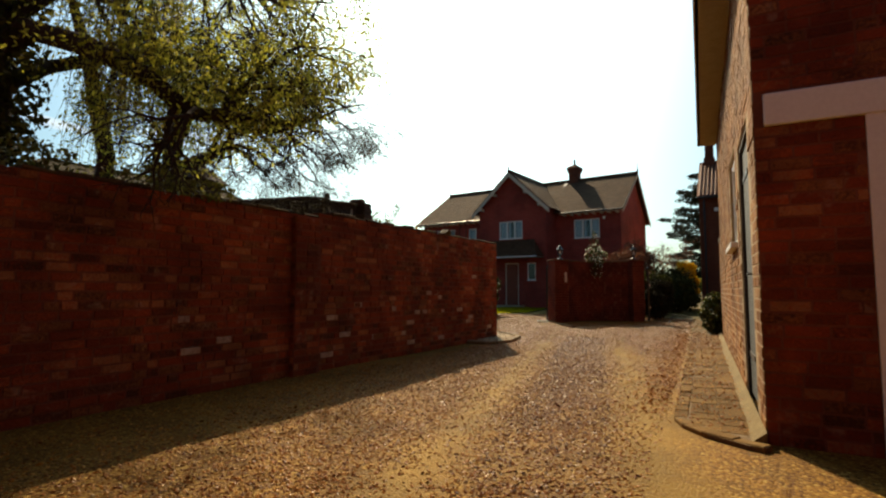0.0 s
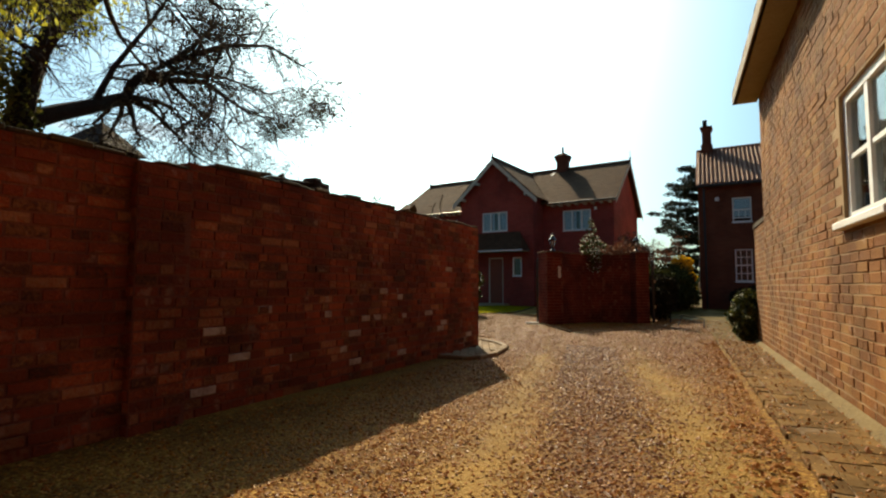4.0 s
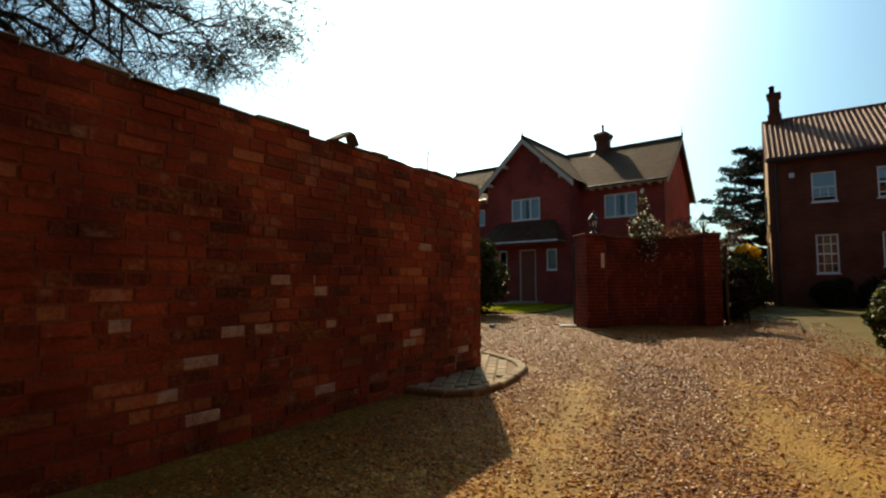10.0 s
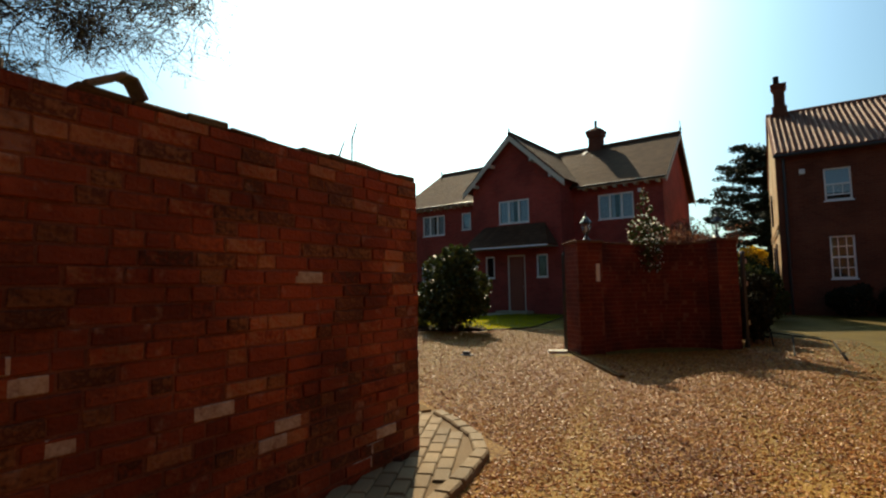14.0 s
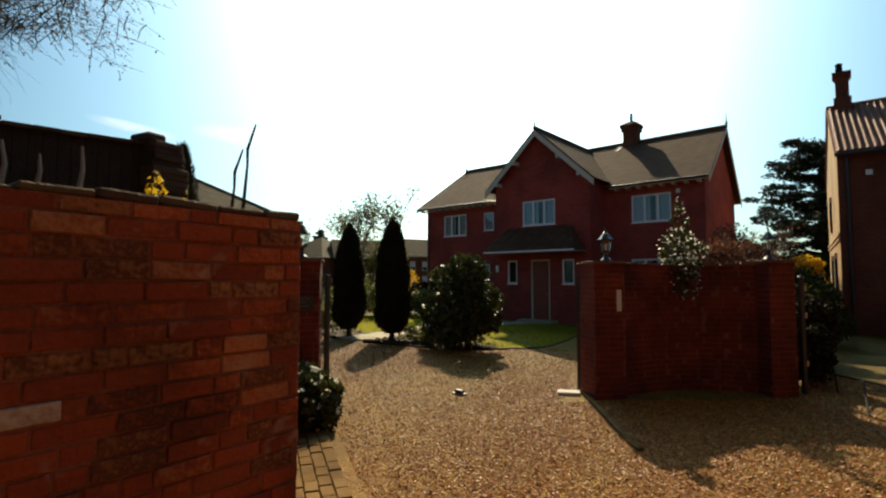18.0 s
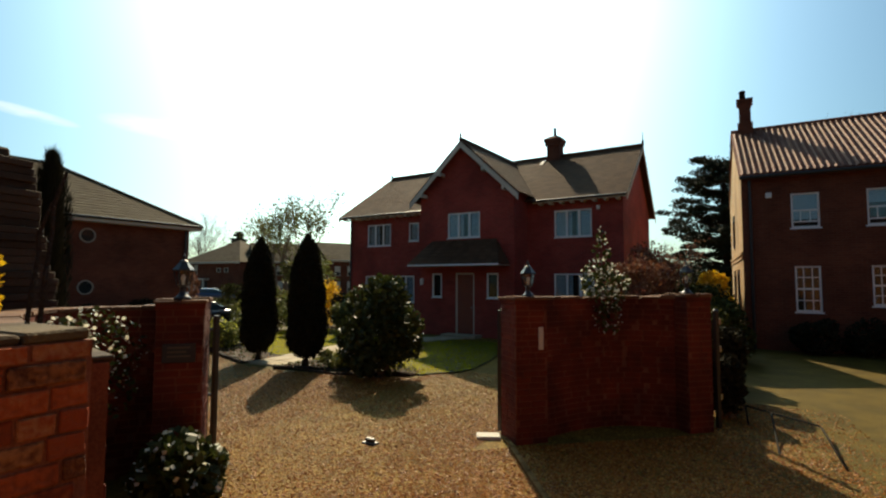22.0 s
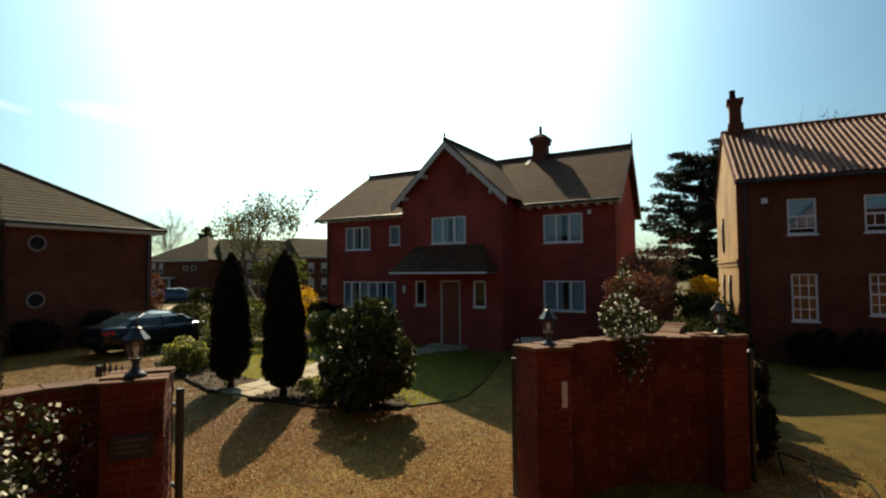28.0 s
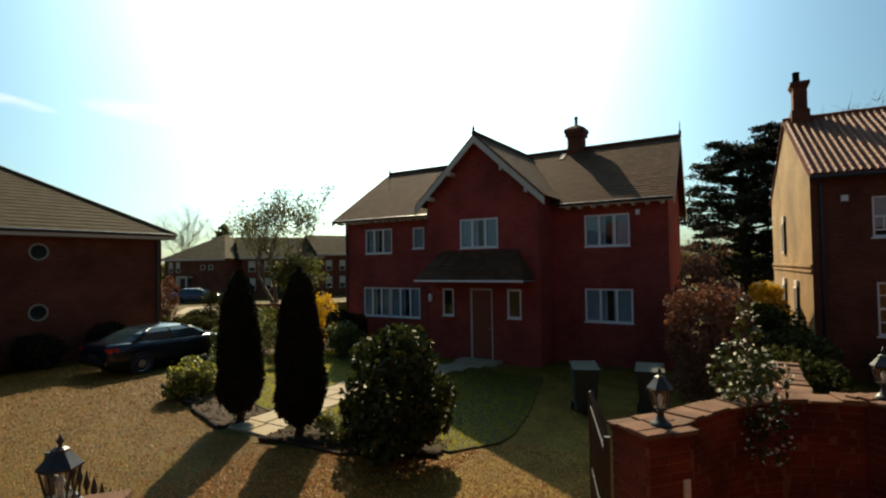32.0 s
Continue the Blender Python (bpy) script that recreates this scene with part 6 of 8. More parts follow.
part("rail", Geo().tube([(-2.05, 19.2, 0.22), (-1.71, 19.0, 0.2), (-1.17, 18.76, 0.15), (-1.13, 18.68, 0.14), (-0.99, 17.35, 0.01)], [0.014] * 5, 6), M_RAIL, t, smooth=True)
for p, q in (((-1.62, 17.5, -0.02), (-1.71, 19.0, 0.2)), ((-2.0, 18.9, -0.02), (-2.05, 19.2, 0.22))):
    part("post", Geo().tube([p, q], [0.014, 0.014], 6), M_RAIL, t)
t = thing("coping_shard", "broken coping tile propped on the wall top", "tile", pose(-3.36, 8.72, 1.962, 0, 0, 94))
part("tile", Geo().slab([(-0.16, -0.06, 0.005), (-0.02, -0.06, 0.085), (-0.02, 0.07, 0.09), (-0.16, 0.07, 0.01)], 0.02), M_STONE, t, bevel=0.004)
part("shard", Geo().slab([(-0.03, -0.05, 0.085), (0.03, -0.05, 0.075), (0.03, 0.05, 0.08), (-0.03, 0.05, 0.09)], 0.014).slab([(0.03, -0.05, 0.075), (0.075, -0.05, 0.0), (0.075, 0.05, 0.0), (0.03, 0.05, 0.08)], 0.014), M_STONE, t)


# ---- behind the garden wall ----
def garden_shed():
    t = thing("garden_shed", "dark timber garden shed with a stepped brick corner buttress", "shed")
    m = Matrix.Translation((-8.6, 11.85, 0)) @ Matrix.Rotation(radians(14), 4, "Z")

    def top(y):
        return 3.46 + 0.095 * y

    for k in range(17):
        y = -2.4 + k * 0.14
        part("board", Geo().box(-0.03, y, 0.0, 0.0, y + 0.132, top(y) - 0.05, m), M_BARK, t)
    part("shed_body", Geo().add([m @ Vector(q) for q in ((-2.2, -2.4, 0), (-0.03, -2.4, 0), (-0.03, 0, 0), (-2.2, 0, 0), (-2.2, -2.4, top(-2.4) - 0.06), (-0.03, -2.4, top(-2.4) - 0.06), (-0.03, 0, top(0) - 0.06), (-2.2, 0, top(0) - 0.06))], [(3, 2, 1, 0), (4, 5, 6, 7), (0, 1, 5, 4), (1, 2, 6, 5), (2, 3, 7, 6), (3, 0, 4, 7)]), M_BARK, t)
    for k in range(9):
        y0, y1 = -2.5 + k * 0.27, -2.5 + k * 0.27 + 0.262
        up = 0.04 * (k < 3) + rng.normal() * 0.006
        part("roof_tile", Geo().slab([m @ Vector(q) for q in ((0.08, y0, top(y0) + up - 0.03), (0.08, y1, top(y1) + up - 0.03), (-2.3, y1, top(y1) + up), (-2.3, y0, top(y0) + up))], 0.045), M_RUBBLE, t, bevel=0.006)
    b = part("buttress", Geo().prism([tuple((m @ Vector((x, y, 0)))[:2]) for x, y in ((-0.3, -0.28), (0.3, -0.28), (0.3, 0.3), (-0.3, 0.3))], 0, 1.1), M_RUBBLE, t, "rough brown brick corner buttress")
    for k in range(29):
        z = 1.1 + k * 0.08
        w = 0.95 - 0.56 * (k / 28) ** 1.15
        for c in range(2 if k < 22 else 1):
            x0, x1 = (-0.26, 0.26) if c == 0 else (-0.2, 0.2)
            y0, y1 = (-0.2, min(w - 0.2, 0.3)) if c == 0 else (0.302, w - 0.22)
            if y1 - y0 > 0.06:
                part("brick", Geo().box(x0 + rng.normal() * 0.014, y0 + rng.normal() * 0.01, z, x1 + rng.normal() * 0.016, y1 + rng.normal() * 0.018 * c, z + 0.076, m), M_RUBBLE, b, bevel=0.008)
    part("capstone", Geo().box(-0.2, -0.24, 3.42, 0.18, 0.02, 3.53, m), M_RUBBLE, b, bevel=0.025)


garden_shed()
for k, (x, y, h) in enumerate(((-7.94, 9.86, 3.02), (-7.98, 10.04, 3.08), (-8.03, 10.3, 3.06), (-8.08, 10.55, 3.08), (-8.14, 10.82, 3.1))):
    t = thing("split_stake", "pale split timber stake behind the garden wall", "stake", pose(x, y, 0, rng.normal() * 2, rng.normal() * 3, 0), "split stakes behind the wall")
    pts = [(rng.normal() * 0.012, rng.normal() * 0.015, h * u) for u in (0, 0.4, 0.6, 0.72, 0.8, 0.86, 0.92, 1.0)]
    part("stake", Geo().tube(pts, [0.034, 0.034, 0.031, 0.034, 0.027, 0.031, 0.024, 0.017], 6), M_TIMBER, t)
for x, y, h, lean in ((-4.4, 10.7, 2.62, 1), (-4.66, 10.72, 2.5, 3)):
    t = thing("bare_stick", "thin crooked bare stick standing in the bed", "stick", pose(x, y, 0, -4, lean, 0), "bare sticks")
    part("stick", Geo().tube([(0, 0, 0), (0.03, 0.0, h * 0.4), (-0.01, 0.02, h * 0.7), (0.03, 0, h * 0.82), (0.01, 0.01, h * 0.9), (0.012, 0.0, h * 0.94), (0.045, 0.02, h)], [0.014, 0.012, 0.01, 0.011, 0.008, 0.01, 0.006], 5), M_BARK, t)
bush("yellow_shrub", "small shrub with yellow-green young leaves by the wall", (-5.75, 10.85, 0), [(0, 0, 2.12, 0.08, 0.09, 0.38), (0.14, 0.16, 2.02, 0.06, 0.07, 0.34), (-0.1, -0.1, 1.6, 0.16, 0.16, 0.5)], 800, 0.032, M_YELLOW, 4)


def summerhouse(x, y, half, eave, peak):
    """A small garden house, of which only the pointed roof shows over the wall."""
    t = thing("summerhouse", "small timber summerhouse with a dark pointed roof", "summerhouse", pose(x, y, 0, 0, 0, 25))
    h, o = half, half + 0.15
    part("wall", Geo().box(-h, -h, -0.05, h, h, eave), M_BARK, t)
    for a in range(4):
        m = Matrix.Rotation(a * math.pi / 2, 4, "Z")
        part("roof_slope", Geo().slab([m @ Vector(q) for q in ((-o, -o, eave), (o, -o, eave), (0, 0, peak))], 0.03), M_BARK, t)
    part("finial", Geo().lathe([(0.03, peak - 0.03), (0.02, peak + 0.05), (0.004, peak + 0.12)], 6), M_BARK, t)


summerhouse(-10.4, 7.97, 0.42, 3.6, 4.2)


def plume_conifer(x, y, h, r):
    """A slim conifer of upright feathery sprays."""
    t = thing("thin_conifer", "slim feathery conifer before the hipped house", "conifer", pose(x, y, 0))
    part("trunk", Geo().tube([(0, 0, -0.05), (0.02, 0, h * 0.5), (0, 0.02, h * 0.9)], [0.05, 0.035, 0.008], 6), M_BARK, t)
    n = 13000
    u = rng.random(n) ** 0.8
    a = rng.random(n) * 6.283
    w = r * np.interp(u, [0, 0.15, 0.5, 0.78, 0.9, 1.0], [0.6, 1.0, 0.9, 0.66, 0.42, 0.08])
    w *= (0.75 + 0.35 * np.sin(a * 4 + 1.3) * np.clip(u * 1.6 - 0.4, 0, 1)) * rng.random(n) ** 0.45
    P = np.c_[w * np.cos(a), w * np.sin(a), 0.3 + u * (h - 0.3)]
    up = np.c_[np.cos(a) * 0.22, np.sin(a) * 0.22, np.ones(n)] + rng.normal(size=(n, 3)) * 0.16
    up *= (rng.uniform(0.07, 0.17, n) * (1 + 0.6 * u))[:, None]
    side = np.c_[-np.sin(a), np.cos(a), np.zeros(n)] * 0.014
    V = np.stack([P - side, P + up * 0.5 + side * 0.5, P + up, P + up * 0.4 - side * 1.6], 1).reshape(-1, 3)
    mass("sprays", V, np.arange(4 * n).reshape(n, 4), M_CYP, t)


plume_conifer(-11.9, 13.5, 4.15, 0.44)


def hanging(T, n, steps, drop, wide, w0, low, scatter=0.5):
    """Thin twigs that hang from the points T: their faces, and points along them for leaves."""
    V, F, L = [], [], []
    for q in T[rng.integers(0, len(T), n)]:
        p = q + rng.normal(size=3) * 0.05
        d = rng.normal(size=3) * scatter
        for k in range(steps):
            e = p + np.array((d[0] * wide, d[1] * wide, d[2] * wide * 0.4 - drop * (0.6 + 0.25 * k)))
            if e[2] < (low(e[1]) if callable(low) else low):
                break
            o = len(V)
            w = w0 * (1 - 0.12 * k)
            V += [p + (w, 0, 0), p + (-w, w, 0), p + (0, -w, 0), e + (w, 0, 0), e + (-w, w, 0), e + (0, -w, 0)]
            F += [(o, o + 1, o + 4, o + 3), (o + 1, o + 2, o + 5, o + 4), (o + 2, o, o + 3, o + 5)]
            L += [p * 0.7 + e * 0.3, p * 0.2 + e * 0.8]
            p, d = e, d * 0.8 + rng.normal(size=3) * 0.12
    return np.array(V), np.array(F), np.array(L)


def limb(t, pts, radii, tips, length, depth=3, droop=0.12, lift=0.03, each=2, spread=0.75, mat=None, skip=1):
    """One drawn limb, with finer branches forking off along it."""
    g = Geo()
    P = [Vector(p) for p in pts]
    g.tube(P, radii, 8)
    for i in range(skip, len(P)):
        d = (P[i] - P[i - 1]).normalized()
        for k in range(each + (2 if i == len(P) - 1 else 0)):
            side = Vector(rng.normal(size=3))
            way = d * (0.9 if i == len(P) - 1 else 0.35) + (side - d * side.dot(d)).normalized() * 0.8
            grow(g, tips, P[i].lerp(P[i - 1], 0.0 if k < 2 else rng.uniform(0.1, 0.6)), way, length * rng.uniform(0.75, 1.2), max(0.012, radii[i] * 0.6), depth, spread, droop, lift, 3, 0.72)
    part("limb", g, mat or M_BARK, t)


def spring_tree():
    t = thing("spring_tree", "large spreading tree with bare twigs in spring bud", "tree")
    part("trunk", Geo().tube([(-7.25, 5.4, -0.1), (-7.15, 5.5, 1.4), (-7.04, 5.65, 2.6), (-6.98, 5.72, 3.3), (-7.1, 5.95, 4.2), (-7.25, 6.4, 5.0)], [0.3, 0.21, 0.17, 0.13, 0.085, 0.05], 10), M_BARK, t)
    part("trunk", Geo().tube([(-7.4, 4.72, -0.1), (-7.34, 4.78, 1.8), (-7.28, 4.82, 3.1), (-7.5, 4.6, 4.5), (-7.3, 4.2, 5.6)], [0.2, 0.15, 0.13, 0.1, 0.06], 9), M_BARK, t)
    tips = []
    limb(t, [(-7.04, 5.68, 2.95), (-7.2, 6.15, 3.25), (-7.42, 6.62, 3.52), (-7.65, 6.98, 3.75), (-7.82, 7.24, 3.92)], [0.12, 0.11, 0.1, 0.095, 0.09], tips, 0.5, 3, each=1, skip=3)
    limb(t, [(-7.82, 7.24, 3.92), (-7.76, 7.26, 4.1), (-7.78, 7.42, 4.33), (-7.72, 7.75, 4.62), (-7.5, 8.05, 4.95), (-7.25, 8.35, 5.45)], [0.085, 0.08, 0.065, 0.05, 0.04, 0.025], tips, 0.74, 3, skip=3, each=3)
    limb(t, [(-7.77, 7.36, 4.26), (-7.6, 7.75, 4.33), (-7.15, 8.13, 4.32), (-7.18, 8.5, 4.2), (-7.0, 8.85, 3.98)], [0.06, 0.052, 0.042, 0.03, 0.018], tips, 0.74, 3, skip=2, each=3)
    limb(t, [(-7.6, 7.75, 4.31), (-7.62, 8.0, 4.16), (-7.62, 8.2, 4.02), (-7.42, 8.5, 3.78), (-7.3, 8.75, 3.5)], [0.036, 0.03, 0.026, 0.02, 0.012], tips, 0.7, 3, skip=2, each=2)
    limb(t, [(-7.82, 7.24, 3.92), (-7.71, 7.54, 3.81), (-7.5, 7.65, 3.6), (-7.32, 7.74, 3.4), (-7.12, 7.98, 3.05)], [0.06, 0.05, 0.038, 0.026, 0.014], tips, 0.66, 3, droop=0.2, skip=2, each=2)
    for pts in ([(-7.42, 6.62, 3.52), (-7.5, 6.9, 4.2), (-7.35, 7.3, 5.0), (-7.2, 7.7, 5.9)], [(-6.98, 5.72, 3.3), (-7.15, 6.05, 4.2), (-7.3, 6.5, 5.0), (-7.4, 6.9, 5.9)], [(-6.98, 5.72, 3.3), (-6.6, 5.9, 4.1), (-6.3, 6.4, 4.8), (-6.1, 6.9, 5.3)], [(-7.5, 4.6, 4.5), (-7.0, 5.0, 5.0), (-6.5, 5.5, 5.5)], [(-7.78, 7.42, 4.33), (-8.0, 8.2, 4.7), (-8.1, 9.1, 4.95), (-8.0, 10.0, 4.9)], [(-7.72, 7.75, 4.62), (-7.4, 8.6, 5.2), (-7.1, 9.3, 5.4), (-6.9, 9.9, 5.2)]):
        limb(t, pts, [0.055, 0.04, 0.028, 0.016][:len(pts)], tips, 0.66, 3, skip=1, each=3)
    T = np.array([tuple(p) for p in tips])
    T = T[T[:, 2] > np.where(T[:, 1] > 9.2, 3.9, 2.3)]
    V, F, L = hanging(T, 10500, 3, 0.035, 0.12, 0.0052, 2.05, 0.7)
    mass("twig_mass", V, F, M_BARK, t)["kind"] = "stuff"
    P = L + rng.normal(size=L.shape) * 0.03
    mass("bud_mass", *leaf_quads(P[::2], 0.02), M_BUD, t)["kind"] = "stuff"
    n = 2600
    u, a = rng.random(n), rng.random(n) * 6.283
    r = rng.uniform(0.12, 0.36, n) * (1.25 - 0.6 * u)
    P = np.c_[-7.06 + r * np.cos(a), 5.62 + r * np.sin(a), 1.9 + 1.9 * u]
    mass("ivy", *leaf_quads(P, 0.045), M_SHRUB, t, "yellow-green ivy on the trunk")["kind"] = "stuff"


spring_tree()


def willow():
    """A weeping tree close behind the wall; one limb dips over the coping and trails its leafy strands."""
    t = thing("willow_tree", "weeping willow with hanging yellow-green spring leaves", "tree")
    part("trunk", Geo().tube([(-4.75, 2.62, -0.1), (-4.68, 2.7, 1.4), (-4.6, 2.76, 2.6), (-4.58, 2.74, 3.5), (-4.5, 2.7, 4.6)], [0.3, 0.22, 0.2, 0.18, 0.12], 11), M_BARK, t)
    tips = []
    limb(t, [(-4.58, 2.74, 3.2), (-4.25, 2.95, 3.48), (-3.75, 3.2, 3.3), (-3.25, 3.5, 3.05), (-2.92, 3.72, 2.72), (-2.76, 3.85, 2.6), (-2.8, 4.13, 2.66), (-2.72, 4.5, 2.74), (-2.6, 4.75, 2.72), (-2.45, 5.05, 2.85)], [0.12, 0.11, 0.1, 0.09, 0.08, 0.07, 0.055, 0.042, 0.03, 0.018], tips, 0.42, 3, droop=0.18, skip=4, each=2)
    limb(t, [(-2.8, 4.13, 2.66), (-2.75, 4.25, 2.95), (-2.6, 4.4, 3.2), (-2.4, 4.7, 3.5)], [0.04, 0.034, 0.026, 0.016], tips, 0.48, 3, droop=0.16, each=3)
    for pts in ([(-4.58, 2.74, 3.5), (-4.1, 3.2, 4.0), (-3.5, 3.7, 4.2), (-2.9, 4.2, 4.15), (-2.6, 4.6, 3.95)], [(-4.5, 2.7, 4.4), (-4.1, 3.5, 4.7), (-3.7, 4.3, 4.6), (-3.3, 4.8, 4.4)], [(-4.55, 2.74, 3.9), (-4.0, 2.7, 4.3), (-3.4, 2.9, 4.3), (-2.9, 3.2, 4.1)], [(-4.6, 2.76, 2.9), (-4.9, 3.3, 3.4), (-5.0, 4.0, 3.8), (-5.0, 4.6, 4.0)]):
        limb(t, pts, [0.1, 0.075, 0.055, 0.04, 0.025][:len(pts)], tips, 0.5, 3, droop=0.14, each=2)
    T = np.array([tuple(p) for p in tips])
    T = T[(T[:, 0] < -1.75) & (T[:, 2] > 2.25 + 0.9 * np.clip((T[:, 1] - 4.4) / 0.7, 0, 1)) & (T[:, 1] < 5.45)]
    V, F, L = hanging(T, 2300, 6, 0.11, 0.09, 0.0035, lambda y: 2.02 + 1.1 * min(1.0, max(0.0, (y - 4.25) / 0.8)))
    mass("strand_mass", V, F, M_BARK, t)["kind"] = "stuff"
    P = L + rng.normal(size=L.shape) * 0.03
    mass("leaf_mass", *leaf_quads(P, 0.021, 0.0, 2.6), M_WILLOW, t)["kind"] = "stuff"
    # ivy round the trunk and over the coping at its foot
    n = 5200
    u, a = rng.random(n), rng.random(n) * 6.283
    r = rng.uniform(0.22, 0.5, n) * (1.1 - 0.35 * u)
    P = np.c_[-4.66 + 0.12 * u + r * np.cos(a), 2.68 + 0.06 * u + r * np.sin(a) * 1.15, 1.3 + 3.0 * u]
    mass("ivy", *leaf_quads(P, 0.05), M_DARKOLIVE, t, "dark ivy on the willow trunk")["kind"] = "stuff"
    over = cloud(1500, [(-3.05, 3.55, 1.97, 0.14, 0.35, 0.12), (-2.98, 4.1, 1.95, 0.1, 0.3, 0.1), (-3.1, 2.5, 2.0, 0.2, 0.6, 0.16)])
    mass("ivy", *leaf_quads(over, 0.03), M_SHRUB, t, "ivy trailing over the wall's coping")["kind"] = "stuff"


willow()


# ---- front garden ----
def lawn():
    t = thing("lawn", "bright green mown lawn in front of the house", "lawn", kind="structure")
    poly = [(-16.4, 20.5), (-13.4, 19.6), (-8.75, 19.5), (-8.4, 19.42), (-8.12, 19.82), (-7.82, 20.25), (-7.78, 20.8), (-8.05, 22.2), (-9.0, 25.6), (-13.4, 26.2), (-19.2, 26.2), (-19.2, 23.6)]
    part("turf", Geo().prism(poly, -0.03, 0.035), M_GRASS, t)
    P = np.c_[rng.uniform(-19.2, -7.6, 72000), rng.uniform(19.3, 26.4, 72000), np.full(72000, 0.045)]
    ok = np.zeros(len(P), bool)
    for i in range(len(poly)):
        x0, y0 = poly[i]
        x1, y1 = poly[(i + 1) % len(poly)]
        c = ((y0 > P[:, 1]) != (y1 > P[:, 1])) & (P[:, 0] < (x1 - x0) * (P[:, 1] - y0) / (y1 - y0 + 1e-9) + x0)
        ok ^= c
    c = np.where(P[:, 1] < 22.5, -12.5 - 0.17 * (P[:, 1] - 18.35), -13.2 + 0.4 * (P[:, 1] - 22.5))
    ok &= np.abs(P[:, 0] - c) > 0.62
    P = P[ok]
    a = rng.random(len(P)) * 6.28
    h = rng.uniform(0.03, 0.06, len(P))
    V = np.stack([P + np.c_[np.cos(a) * 0.008, np.sin(a) * 0.008, np.zeros(len(P)) - 0.02], P - np.c_[np.cos(a) * 0.008, np.sin(a) * 0.008, np.zeros(len(P)) + 0.02], P + np.c_[rng.normal(size=(len(P), 2)) * 0.02, h - 0.02]], 1)
    mass("grass", V.reshape(-1, 3), np.arange(3 * len(P)).reshape(-1, 3), M_BLADE, t)["kind"] = "stuff"


lawn()


def flag_path():
    t = thing("flag_path", "pale sandstone flag path to the front door", "path", kind="structure")
    y = 18.35
    while y < 26.3:
        l = rng.uniform(0.5, 0.75)
        c = -12.5 - 0.17 * (y - 18.35) if y < 22.5 else -13.2 + 0.4 * (y - 22.5)
        for x0, x1 in ((c - 0.58, c), (c + 0.02, c + 0.6)):
            part("flagstone", Geo().box(x0 + 0.01, y + 0.01, -0.02, x1 - 0.01, y + l - 0.012, 0.05 + rng.random() * 0.006), M_FLAG, t, bevel=0.012)
        y += l


flag_path()


def bed():
    t = thing("flower_bed", "bare brown planting bed under the shrubs", "bed", kind="structure")
    for poly in ([(-18.0, 19.9), (-15.2, 18.9), (-13.12, 18.3), (-13.25, 19.5), (-16.8, 20.6)], [(-11.88, 18.3), (-10, 18.4), (-8.5, 19.3), (-8.6, 19.9), (-11.95, 19.7)]):
        part("soil", Geo().prism(poly, -0.03, 0.045), M_SOIL, t)
        x0, x1, y0, y1 = min(p[0] for p in poly), max(p[0] for p in poly), min(p[1] for p in poly), max(p[1] for p in poly)
        for n, lift, size, m, nm in ((260, 0.006, 0.04, M_LITTER, "dead_leaves"), (1100, 0.07, 0.045, M_DARKOLIVE, "ground_cover")):
            Q = np.c_[rng.uniform(x0, x1, n), rng.uniform(y0, y1, n), 0.05 + rng.random(n) * lift]
            Q = Q[np.array([within(q[0], q[1], poly) for q in Q])]
            mass(nm, *leaf_quads(Q, size, 0.7), m, t)["kind"] = "stuff"
    for a, b, n in (((-18.0, 19.85), (-13.15, 18.22), 9), ((-11.85, 18.22), (-8.45, 19.2), 7)):
        for k in range(n):
            p, q = (Vector(a).lerp(Vector(b), (k + f) / n) + Vector((rng.normal() * 0.03, rng.normal() * 0.05)) for f in (0, 0.96))
            part("edging_log", Geo().tube([(p.x, p.y, 0.05), (q.x, q.y, 0.05 + rng.normal() * 0.01)], [0.055, 0.05], 7), M_BARK, t)


bed()


def cypress(x, y, h, r, label):
    t = thing("cypress", label, "conifer", pose(x, y, 0), "pair of cypresses")
    g = Geo()
    for k in range(4):
        g.tube([(rng.normal() * 0.05, rng.normal() * 0.05, -0.03), (rng.normal() * 0.07, rng.normal() * 0.07, 0.5)], [0.04, 0.03], 6)
    part("trunk", g, M_BARK, t)
    prof = [(0.28, 0.42), (0.5, 0.86), (0.8, 1.0), (1.3, 0.92), (1.8, 0.86), (2.3, 0.76), (2.7, 0.58), (3.0, 0.34), (3.15, 0.08)]
    core = [(r * w * 0.82, z * h / 3.2) for z, w in prof]
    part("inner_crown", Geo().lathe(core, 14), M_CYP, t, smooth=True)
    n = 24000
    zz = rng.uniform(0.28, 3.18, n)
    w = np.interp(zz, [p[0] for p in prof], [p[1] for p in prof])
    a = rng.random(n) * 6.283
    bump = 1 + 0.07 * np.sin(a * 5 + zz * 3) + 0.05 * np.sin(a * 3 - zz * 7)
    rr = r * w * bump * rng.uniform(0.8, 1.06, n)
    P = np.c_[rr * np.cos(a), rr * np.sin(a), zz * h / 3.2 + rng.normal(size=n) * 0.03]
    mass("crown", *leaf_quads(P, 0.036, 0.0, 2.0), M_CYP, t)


cypress(-13.2, 18.75, 3.26, 0.46, "tall dark cypress beside the flag path's far edge")
cypress(-11.36, 18.75, 3.26, 0.47, "tall dark cypress beside the round evergreen bush")


